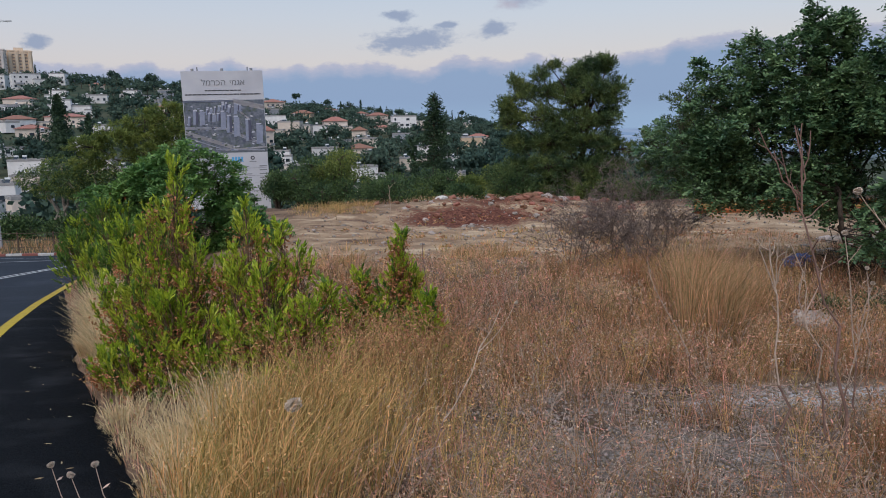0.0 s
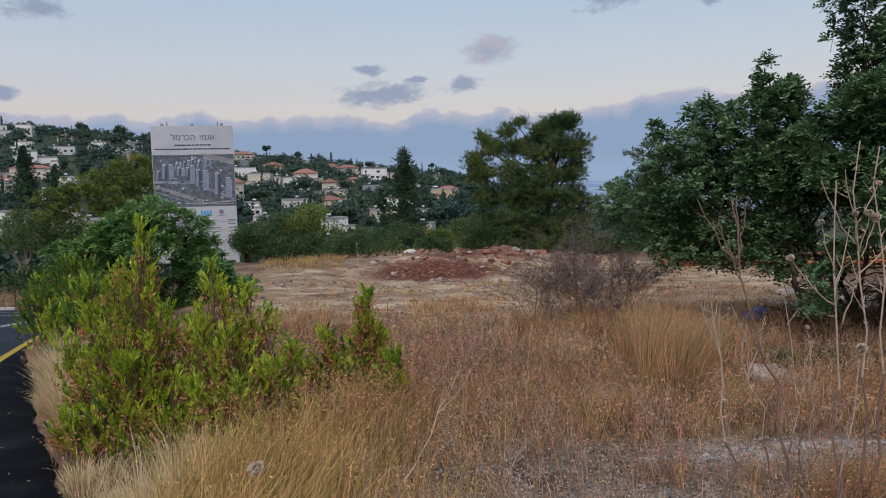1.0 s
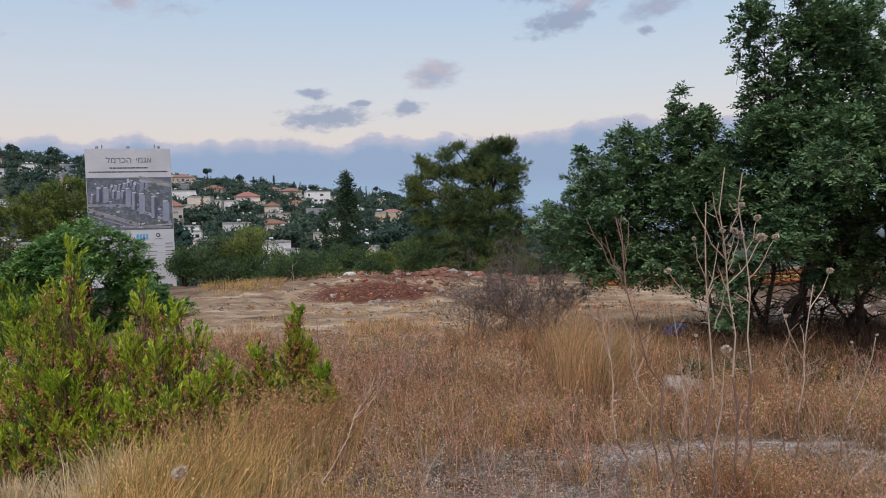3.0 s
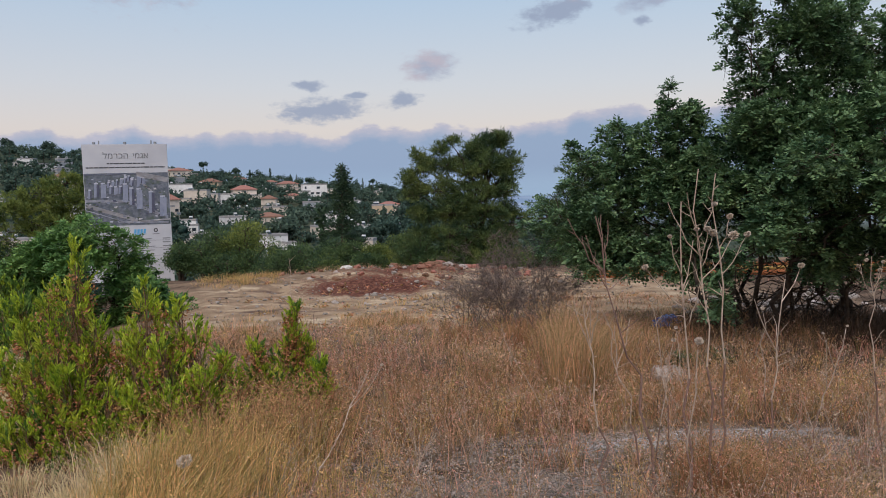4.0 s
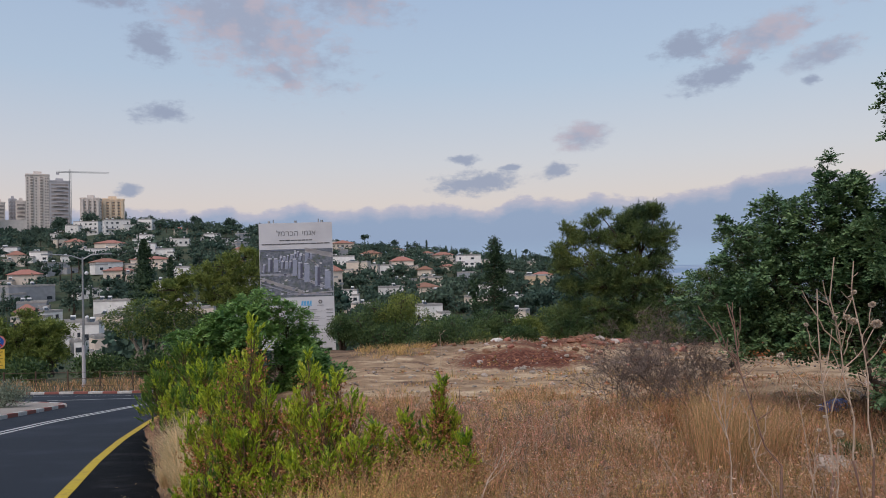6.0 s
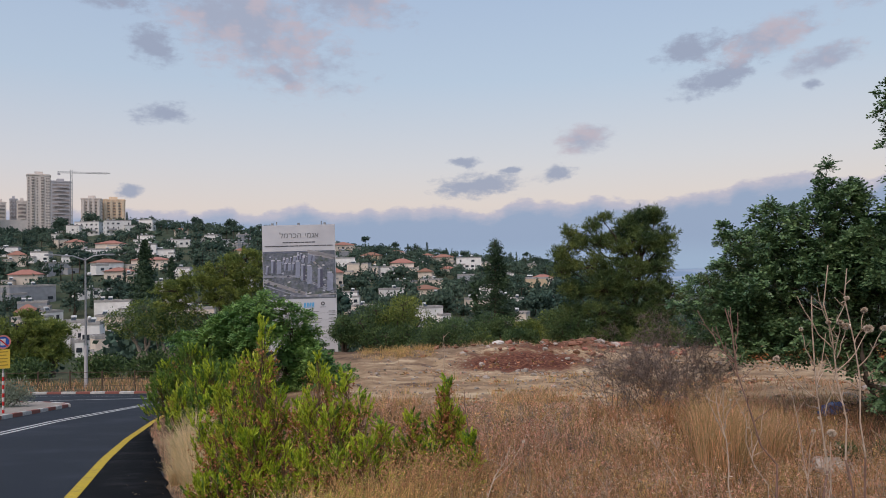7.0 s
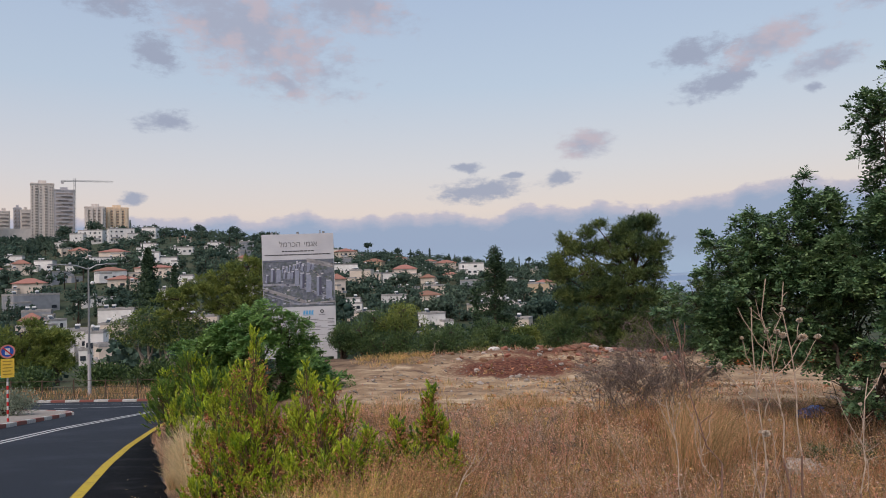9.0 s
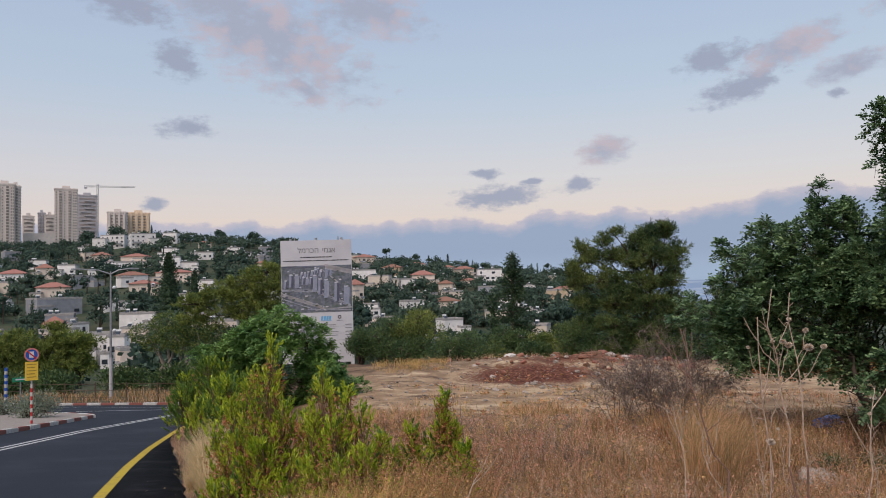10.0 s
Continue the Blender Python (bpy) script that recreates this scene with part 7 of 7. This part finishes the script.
thistle((2.2, 5.6), (1.55, 5.5, 0.55), 11, (), 2, 0.005, "leaning dry stalk in the weeds")
thistle((-0.1, 7.8), (-0.22, 7.8, 0.33), 12, (), 4, 0.008, "thin dark upright dry stalk in the field", mat=DARK_STALK)
thistle((-0.3, 3.9), (0.35, 4.4, 0.45), 13, [(0.45, 4.45, 0.47, 0.015)], 4, 0.005, "pale leaning grass stalk")
thistle((3.2, 5.2), (3.0, 5.1, 0.5), 14, [(3.0, 5.1, 0.52, 0.02)], 3, 0.005)
thistle((3.95, 5.3), (3.85, 5.2, 0.62), 15, [(3.85, 5.2, 0.64, 0.022)], 3, 0.005)
thistle((-0.9, 13.8), (-1.0, 13.8, 0.5), 16, (), 3, 0.007, "thin upright dry stalk in the field")
thistle((2.6, 4.7), (2.75, 4.6, 0.5), 36, [(2.75, 4.6, 0.52, 0.02)], 8, 0.005)
for hx, hy, hz, s in ((-1.49, 2.6, 0.317, 17), (-1.365, 2.5, 0.324, 18), (-1.273, 2.5, 0.364, 19)):
    thistle((hx + 0.25, hy - 0.06), (hx, hy, hz), s, [(hx, hy, hz + 0.005, 0.017)], 0, 0.0028, "thin scabious stem with a round dry seed head")


# ---------------------------------------------------------------- stones, rubble, litter
def stones():
    rng = np.random.default_rng(41)
    kinds = [rock_mesh("rock", rng, ROCK, q) for q in (0.6, 0.75, 0.5)]
    reds = [rock_mesh("rock", rng, RED_ROCK, q) for q in (0.6, 0.75, 0.5)]

    white = rock_mesh("rock", rng, material("chalk_rock", (0.72, 0.68, 0.62), (0.55, 0.5, 0.45), 5, 0.95, 0.5), 0.6)

    def put(x, y, s, mesh, label, group):
        thing("rock", mesh, pose(x, y, gz(x, y) + 0.12 * s, rng.uniform(-15, 15), rng.uniform(-15, 15), rng.uniform(0, 360)) @ Matrix.Scale(s, 4), label, "rock", group)

    put(-0.02, 26.4, 0.2, white, "pale limestone boulder on the rubble heap", "rubble heap")
    put(3.4, 26.6, 0.3, reds[1], "reddish boulder on the rubble heap", "rubble heap")
    put(5.0, 9.55, 0.34, kinds[2], "chalky white boulder in the weeds", "field stones")
    put(5.35, 9.6, 0.15, kinds[2], "chalky white boulder in the weeds", "field stones")
    for _ in range(110):
        x, y = rng.normal(2.2, 2.6), rng.normal(25.4, 1.2)
        if y < 28:
            red = rng.random() < 0.85
            put(x, y, rng.uniform(0.2, 1.0) ** 2.2 * 0.13 + 0.025, (reds if red else kinds)[rng.integers(0, 3)], "reddish broken rock on the heap" if red else "grey broken rock on the heap", "rubble heap")
    for _ in range(110):
        x, y = rng.normal(3.9, 1.6), rng.normal(23.6, 1.3)
        put(x, y, rng.uniform(0.2, 1.0) ** 2 * 0.10 + 0.02, (reds if rng.random() < 0.6 else kinds)[rng.integers(0, 3)], "broken rock strewn beside the red earth", "rubble heap")
    for _ in range(46):
        pale = rng.random() < 0.25
        put(rng.normal(4.4, 1.1), rng.normal(26.0, 0.7), rng.uniform(0.05, 0.2), (kinds if pale else reds)[rng.integers(0, 3)], "pale rubble stone on the crest of the heap" if pale else "reddish rubble stone on the crest of the heap", "rubble heap")
    for _ in range(40):
        put(rng.normal(0.5, 2.2), rng.normal(20.5, 2.0), rng.uniform(0.04, 0.11), kinds[rng.integers(0, 3)], "small grey field stone in straw", "field stones")
    for _ in range(36):
        put(rng.normal(12.2, 1.5), rng.normal(16.6, 1.2), rng.uniform(0.06, 0.22), kinds[rng.integers(0, 3)], "pale limestone rubble behind the carob", "rubble behind the carob")
    for _ in range(34):
        put(rng.normal(10.4, 1.3), rng.normal(16.0, 0.7), rng.uniform(0.05, 0.22), kinds[rng.integers(0, 3)], "pale limestone rubble behind the carob", "rubble behind the carob")
    # gravel
    n = 11000
    x, y = scatter(rng, n, 2.4, 5.2, 3.0, 1.8)
    far = rng.random(n) < 0.12
    x[far], y[far] = rng.uniform(-4, 12, far.sum()), rng.uniform(14, 27, far.sum())
    s = rng.uniform(0.006, 0.024, n) * np.where(far, 2.2, 1)
    corner = np.array([(1, 0, 0), (-0.6, 0.9, 0), (-0.6, -0.9, 0), (0.1, 0.1, 0.8), (0, 0, -0.6)])
    turn = rng.random(n) * 2 * np.pi
    c, d = np.cos(turn)[:, None], np.sin(turn)[:, None]
    local = corner[None] * rng.uniform(0.7, 1.3, (n, 5, 3))
    v = np.stack([local[..., 0] * c - local[..., 1] * d, local[..., 0] * d + local[..., 1] * c, local[..., 2]], -1) * s[:, None, None]
    v += np.stack([x, y, ground_z(x, y) + s * 0.3], 1)[:, None]
    k = np.arange(n)[:, None] * 5
    f = np.concatenate([k + q for q in ([0, 1, 3], [1, 2, 3], [2, 0, 3], [1, 0, 4], [2, 1, 4], [0, 2, 4])])
    gravel = material("gravel", (0.38, 0.33, 0.28), (0.18, 0.15, 0.13), 5, 0.95, vary=0.4)
    thing("gravel", np_mesh("gravel", v.reshape(-1, 3), f, gravel), label="loose grey gravel on bare ground", category="gravel", kind="stuff")
    # clods and broken stalks on the trodden field, in drifts
    n = 5200
    x, y = rng.uniform(-3, 9, n), rng.uniform(14.5, 26.5, n)
    keep = vnoise(x * 0.5 + 2, y * 1.3) + 0.5 * vnoise(x * 1.7, y * 3) > 0.12
    x, y = x[keep], y[keep]
    s = rng.uniform(0.012, 0.05, len(x))
    way = rng.normal(size=(len(x), 3)) * [1, 1, 0.3]
    soup = Soup()
    for _ in range(3):
        at = np.stack([x, y, ground_z(x, y) + s * 0.4], 1) + rng.normal(size=(len(x), 3)) * s[:, None] * [1, 1, 0.2]
        soup.add(*leaves(rng, at, way + rng.normal(size=way.shape) * 0.5, s * rng.uniform(1.5, 3.5, len(x)), s))
    thing("field_debris", soup.mesh("field_debris", RUSTY_WEED), label="brown clods and broken stalks on the trodden field", category="debris", kind="stuff")
    # dry leaves blown onto the shoulder
    y = rng.uniform(3.0, 10, 26)
    x = edge_x(y) - rng.uniform(0.05, 0.6, 26)
    at = np.stack([x, y, road_z(y) + 0.008], 1)
    v, f = leaves(rng, at, rng.normal(size=(26, 3)) * [1, 1, 0.02], rng.uniform(0.02, 0.07, 26), 0.012)
    thing("leaf_litter", np_mesh("leaf_litter", v, f, PALE_STRAW), label="few dry leaves blown onto the asphalt shoulder", category="litter", kind="stuff")
    # crumpled blue bag
    bm = bmesh.new()
    bmesh.ops.create_icosphere(bm, subdivisions=3, radius=1)
    for q in bm.verts:
        q.co *= 1 + 0.5 * noise.noise(q.co * 1.8) + 0.2 * noise.noise(q.co * 5)
        q.co = Vector((q.co.x * 0.3, q.co.y * 0.2, max(-0.02, q.co.z * 0.11)))
    thing("plastic_bag", bm_mesh("plastic_bag", bm, BAG), pose(6.55, 13.3, gz(6.55, 13.3) + 0.24, 8, -10, 20), "crumpled blue plastic bag in the weeds", "bag")


stones()


def barrier_net():
    """Orange warning net with a yellow band, hung on thin stakes."""
    root = tagged(new("barrier_net"), "sagging orange warning net with a yellow band", "barrier")
    xs = np.linspace(7.9, 19, 58)
    ys = 23.0 - 0.12 * (xs - 7.9) + 0.12 * np.sin(xs * 1.3)
    sag = 0.03 * np.sin(xs * 2.1) ** 2
    g = ground_z(xs, ys, False)
    for name, low, high, mat, lab in (("net_lower", 0.06, 0.24, NET, "orange net"), ("band", 0.242, 0.36, NET_YELLOW, "yellow net band"), ("net_upper", 0.362, 0.5, NET, "orange net")):
        v, f = [], []
        for i in range(58):
            for off in (-0.006, 0.006):
                v += [(xs[i], ys[i] + off, g[i] + low - sag[i]), (xs[i], ys[i] + off, g[i] + high - sag[i])]
        for i in range(57):
            a, b = i * 4, i * 4 + 4
            f += [(a, b, b + 1, a + 1), (a + 2, a + 3, b + 3, b + 2), (a + 1, b + 1, b + 3, a + 3), (a, a + 2, b + 2, b)]
        piece(name, np_mesh(name, v, np.array(f), mat), root, label=lab)
    stake = rod_mesh("stake", 0.016, 1.0, STEEL, 6)
    for i in range(0, 58, 8):
        piece("stake", stake, root, pose(xs[i], ys[i] + 0.03, g[i] - 0.15))


barrier_net()

# ---------------------------------------------------------------- billboard
def plate(name, parent, x0, x1, z0, z1, y, mat, label="", thick=0.004, skew=0.0):
    """A thin flat patch on a board that faces -y; skew shifts its top sideways."""
    bm = bmesh.new()
    vs = [bm.verts.new(p) for p in ((x0, y, z0), (x1, y, z0), (x1 + skew, y, z1), (x0 + skew, y, z1), (x0, y + thick, z0), (x1, y + thick, z0), (x1 + skew, y + thick, z1), (x0 + skew, y + thick, z1))]
    for q in ((0, 1, 2, 3), (5, 4, 7, 6), (1, 5, 6, 2), (4, 0, 3, 7), (3, 2, 6, 7), (4, 5, 1, 0)):
        bm.faces.new([vs[i] for i in q])
    return piece(name, bm_mesh(name, bm, mat), parent, label=label)


def lettering(name, text, size, parent, x, y, z, mat, label=""):
    curve = bpy.data.curves.new(name, "FONT")
    curve.body, curve.size, curve.align_x, curve.extrude = text, size, "CENTER", 0.003
    made = bpy.data.objects.new(name, curve)
    scene.collection.objects.link(made)
    bpy.context.view_layer.update()
    me = bpy.data.meshes.new_from_object(made.evaluated_get(bpy.context.evaluated_depsgraph_get()))
    bpy.data.objects.remove(made)
    me.materials.clear()
    me.materials.append(mat)
    return piece(name, me, parent, pose(x, y, z, 90, 0, 0), label)


def billboard():
    rng = np.random.default_rng(3)
    w = 3.24
    root = tagged(new("billboard"), "tall white project billboard with a printed city view", "billboard")
    root.matrix_basis = pose(-8.93, 31.0, 0, 0, -0.6, 12)
    a, b = -w / 2, w / 2
    panel = piece("panel", box_mesh("panel", (w, 0.06, 5.66), SIGN_WHITE, (0, 0, 1.17), 0.008), root, label="white panel")
    post = rod_mesh("post", 0.06, 7.2, STEEL, 10)
    for px in (a + 0.45, 0.0, b - 0.45):
        piece("post", post, root, pose(px, 0.1, -3.1))
    leg = box_mesh("side_post", (0.16, 0.08, 3.2), SIGN_WHITE)
    piece("side_post", leg, root, pose(b - 0.07, 0.0, -2.4), "white board edge running to the ground")
    rail = box_mesh("rail", (w, 0.05, 0.08), STEEL)
    for z in (-0.8, 1.2, 3.4):
        piece("rail", rail, root, pose(0, 0.06, z))
    pin = rod_mesh("pin", 0.025, 0.16, STEEL, 8)
    for px in (a + 0.65, b - 0.6):
        piece("pin", pin, root, pose(px, 0.02, 3.99))
    y = -0.037
    # visual order: the built-in font sets no right-to-left text
    lettering("title_word", "למרכה", 0.34, panel, -0.36, y, 3.42, INK_GREY, "grey Hebrew title word")
    lettering("title_word", "ימגא", 0.34, panel, 0.58, y, 3.42, INK_GREY, "grey Hebrew title word")
    for z, x0, x1 in ((3.18, -0.72, 0.72), (3.02, -1.5, 1.5)):
        x = x0
        while x < x1:
            k = min(rng.uniform(0.08, 0.24), x1 - x)
            plate("text_bar", panel, x, x + k, z + 0.01, z + 0.055, y, INK)
            x += k + 0.025
    # printed city view
    low, high = 0.66, 2.82
    pic = plate("picture", panel, a + 0.02, b - 0.02, low, high, y, PRINT, "printed aerial view of a new quarter")
    yy = y - 0.006

    def strip(x0, z0, x1, z1, t, mat, name):
        bm = bmesh.new()
        vs = [bm.verts.new(p) for p in ((x0, yy, z0), (x1, yy, z1), (x1, yy, z1 + t), (x0, yy, z0 + t))]
        bm.faces.new(vs)
        bmesh.ops.solidify(bm, geom=bm.faces[:], thickness=0.003)
        piece(name, bm_mesh(name, bm, mat), pic)

    def at(u, v):
        return a + 0.03 + u * (w - 0.06), low + v * (high - low)

    # far town along the top, wooded slopes, roads and podiums, then the slabs, the nearer over the farther
    for u0, v0, u1, v1, t, mat, name in ((0.62, 0.93, 1.0, 0.80, 0.10, PRINT_ROAD, "printed_town"), (0.0, 0.96, 0.62, 0.97, 0.03, PRINT_BLUE, "printed_horizon"), (0.66, 0.80, 0.80, 0.62, 0.04, PRINT_ROAD, "printed_road"),
                                         (0.0, 0.46, 0.46, 0.44, 0.05, PRINT_LIGHT, "printed_podium"), (0.46, 0.44, 0.98, 0.10, 0.06, PRINT_LIGHT, "printed_podium"), (0.0, 0.36, 0.60, 0.05, 0.075, PRINT_ROAD, "printed_road"),
                                         (0.0, 0.30, 0.50, 0.03, 0.02, PRINT_LIGHT, "printed_road"), (0.5, 0.04, 1.0, 0.08, 0.03, PRINT_ROAD, "printed_road"), (0.36, 0.06, 0.98, 0.02, 0.03, PRINT_LIGHT, "printed_podium")):
        x0, z0 = at(u0, v0)
        x1, z1 = at(u1, v1)
        strip(x0, z0, x1, z1, t * (high - low), mat, name)
    for i in range(170):
        u, v = rng.random(), 0.03 + 0.85 * (1 - i / 170)
        x, z = at(u * 0.95, v)
        s = rng.uniform(0.04, 0.11) * (1.3 - 0.5 * v)
        mat = (PRINT_LIGHT, PRINT_SHADE, PRINT_ROAD, PRINT_TREE, PRINT_TREE, PRINT_BLUE)[rng.integers(0, 6)]
        plate("printed_block", pic, x, x + s, z, z + s * rng.uniform(0.3, 0.7), yy - 0.0008 - 0.00002 * i, mat, thick=0.0006, skew=rng.uniform(-0.03, 0.03))
    slabs = [(0.46 + 0.035 * math.sin(k * 2.4) + 0.02 * k, 0.86 - 0.022 * k, 0.035, 0.09 + 0.004 * k) for k in range(7)]
    slabs += [(0.26 + 0.05 * k, 0.72 + 0.02 * k, 0.035, 0.10) for k in range(5)] + [(0.62 + 0.03 * k, 0.80 - 0.015 * k, 0.03, 0.12) for k in range(3)]
    slabs += [(0.28 + 0.055 * k, 0.60 - 0.01 * (k % 2), 0.045, 0.14) for k in range(4)] + [(0.10, 0.55, 0.06, 0.25), (0.18, 0.53, 0.06, 0.27), (0.03, 0.52, 0.04, 0.16)]
    slabs += [(0.44, 0.44, 0.06, 0.34), (0.515, 0.38, 0.06, 0.32), (0.60, 0.30, 0.07, 0.38), (0.745, 0.22, 0.07, 0.40), (0.88, 0.15, 0.08, 0.38)]
    for i, (u, v, wd, tall) in enumerate(slabs):
        x, z = at(u, v)
        wd, tall = wd * w, tall * (high - low)
        yy2 = yy - 0.004 - 0.0004 * i
        plate("printed_tower", pic, x, x + wd * 0.5, z, z + tall, yy2, PRINT_BLUE, skew=0.03, thick=0.001)
        plate("printed_tower", pic, x + wd * 0.51, x + wd, z + 0.02, z + tall * 0.97, yy2, PRINT_SHADE if i % 2 else PRINT_BLUE, skew=0.03, thick=0.001)
        plate("printed_roof", pic, x + 0.03, x + wd * 0.8 + 0.03, z + tall, z + tall + 0.05, yy2, PRINT_LIGHT, thick=0.001)
    # marks and small print
    for i in range(4):
        plate("blue_mark", panel, 0.15 + 0.12 * i, 0.24 + 0.12 * i, 0.3, 0.48, y, INK_BLUE, skew=0.02)
    plate("blue_mark", panel, 0.13, 0.63, 0.26, 0.285, y, INK_BLUE)
    piece("round_mark", disc_mesh("round_mark", 0.085, 0.006, INK, 20, 0.045), panel, pose(1.0, y + 0.003, 0.42))
    plate("text_bar", panel, 0.86, 1.14, 0.25, 0.275, y, INK_GREY)
    for i in range(7):
        z = 0.05 - i * 0.16
        plate("text_bar", panel, 1.25, 1.55, z, z + 0.035, y, INK_GREY)
        plate("text_bar", panel, 0.35, 0.35 + rng.uniform(0.3, 0.7), z, z + 0.03, y, INK_GREY)
        if i % 2 == 0:
            plate("rule", panel, -0.9, 1.55, z - 0.06, z - 0.052, y, INK_GREY)


billboard()


# ---------------------------------------------------------------- road furniture
def parking_sign():
    """Round blue sign with a red rim and bar over a yellow plate, on a red and white post."""
    g = float(road_z(24.0)) + 0.1
    root = tagged(new("road_sign"), "round no-parking sign over a yellow plate on a striped post", "road sign")
    root.matrix_basis = pose(-18.08, 24.0, g, 0, 0, 34)
    h = 2.62
    red, white = rod_mesh("post_band", 0.04, 0.15, PAINT_RED), rod_mesh("post_band", 0.04, 0.15, KERB_WHITE)
    for i in range(10):
        piece("post_band", white if i % 2 else red, root, pose(0, 0, i * 0.15))
    piece("post", rod_mesh("post", 0.035, 1.3, STEEL), root, pose(0, 0, 1.5))
    face = piece("disc", disc_mesh("disc", 0.25, 0.012, PAINT_BLUE), root, pose(0, -0.05, h), "blue disc")
    piece("rim", disc_mesh("rim", 0.255, 0.01, FADED_RED, 32, 0.2), face, pose(0, -0.006, 0), "red rim")
    plate("symbol", face, -0.08, 0.08, -0.12, 0.12, -0.011, SIGN_WHITE, "white symbol")
    bar = piece("bar", box_mesh("bar", (0.43, 0.006, 0.045), PAINT_RED), face, pose(0, -0.016, 0, 0, 45, 0), "red bar")
    board = piece("plate", box_mesh("plate", (0.44, 0.012, 0.7), PAINT_YELLOW, (0, 0, 0), 0.004), root, pose(0, -0.05, h - 0.62), "yellow plate with dark lines")
    for i in range(5):
        plate("text_bar", board, -0.16, 0.16 - 0.05 * (i % 2), 0.24 - i * 0.12, 0.275 - i * 0.12, -0.011, material("plate_ink", (0.3, 0.2, 0.03), (0.35, 0.24, 0.04), 20, 0.6))


parking_sign()


def small_posts():
    # blue and white banded post
    root = tagged(new("bollard_post"), "tall post banded in dark blue and white", "post")
    root.matrix_basis = pose(-31.3, 40.0, gz(-31.3, 40.0))
    dark, pale = rod_mesh("band", 0.09, 0.2, PAINT_BLUE), rod_mesh("band", 0.09, 0.2, KERB_WHITE)
    for i in range(13):
        piece("band", pale if i % 2 else dark, root, pose(0, 0, i * 0.2))
    # green street name plate
    root = tagged(new("street_sign"), "small green street name plate on a thin post", "street sign")
    root.matrix_basis = pose(-33.3, 44.0, -5.82, 0, 0, 36)
    piece("post", rod_mesh("post", 0.04, 2.0, STEEL), root)
    board = piece("plate", box_mesh("plate", (0.95, 0.02, 0.3), PAINT_GREEN, (0, 0, 0), 0.004), root, pose(0, -0.05, 1.83), "green plate")
    plate("text_bar", board, -0.28, 0.3, -0.04, 0.05, -0.015, SIGN_WHITE)
    # round sign half hidden in the tree by the road
    root = tagged(new("round_sign"), "round red-rimmed road sign half hidden by leaves", "road sign")
    root.matrix_basis = pose(-9.75, 22.0, -2.85, 0, 0, 24)
    piece("post", rod_mesh("post", 0.035, 2.6, STEEL), root)
    disc = piece("disc", disc_mesh("disc", 0.235, 0.012, SIGN_WHITE), root, pose(0, -0.05, 2.48), "white disc")
    piece("rim", disc_mesh("rim", 0.24, 0.01, PAINT_RED, 32, 0.18), disc, pose(0, -0.006, 0), "red rim")


small_posts()


def street_lamp():
    root = tagged(new("street_lamp"), "tall grey street lamp with two short arms", "street lamp")
    root.matrix_basis = pose(-30.2, 49.6, -6.15, 0, 0, 31)
    piece("pole", rod_mesh("pole", 0.105, 9.4, STEEL, 12, 0.055), root)
    piece("base", rod_mesh("base", 0.13, 3.0, TOWER_GREY, 12, 0.115), root, label="pale painted base")
    for s, reach in ((-1, 2.0), (1, 1.3)):
        v, f = tube([(0, 0, 9.2), (s * reach * 0.4, 0, 9.5), (s * reach, 0, 9.6)], [0.05, 0.045, 0.04], 8)
        arm = piece("arm", np_mesh("arm", v, f, STEEL, False), root)
        piece("lamp_head", box_mesh("lamp_head", (0.7, 0.26, 0.12), STEEL, (s * (reach + 0.3), 0, 9.6), 0.03), arm)
    for z in (8.2, 5.0):
        bm = bmesh.new()
        bmesh.ops.create_uvsphere(bm, u_segments=14, v_segments=8, radius=0.14)
        piece("globe", bm_mesh("globe", bm, TANK), root, pose(0.25, -0.05, z), "white round fitting")


street_lamp()


def roadside_fence():
    root = tagged(new("fence"), "thin rusty mesh fence behind the crossing road", "fence")
    xs = np.arange(-62, -14, 2.4)
    post = rod_mesh("post", 0.05, 1.5, RUST, 8)
    for x in xs:
        piece("post", post, root, pose(x, 48.6, gz(x, 48.6) - 0.2))
    for k, z in enumerate((0.25, 0.75, 1.2)):
        v, f = tube([(x, 48.56, gz(x, 48.6) + z) for x in xs], [0.018] * len(xs), 5)
        piece("rail", np_mesh("rail", v, f, RUST), root)


roadside_fence()
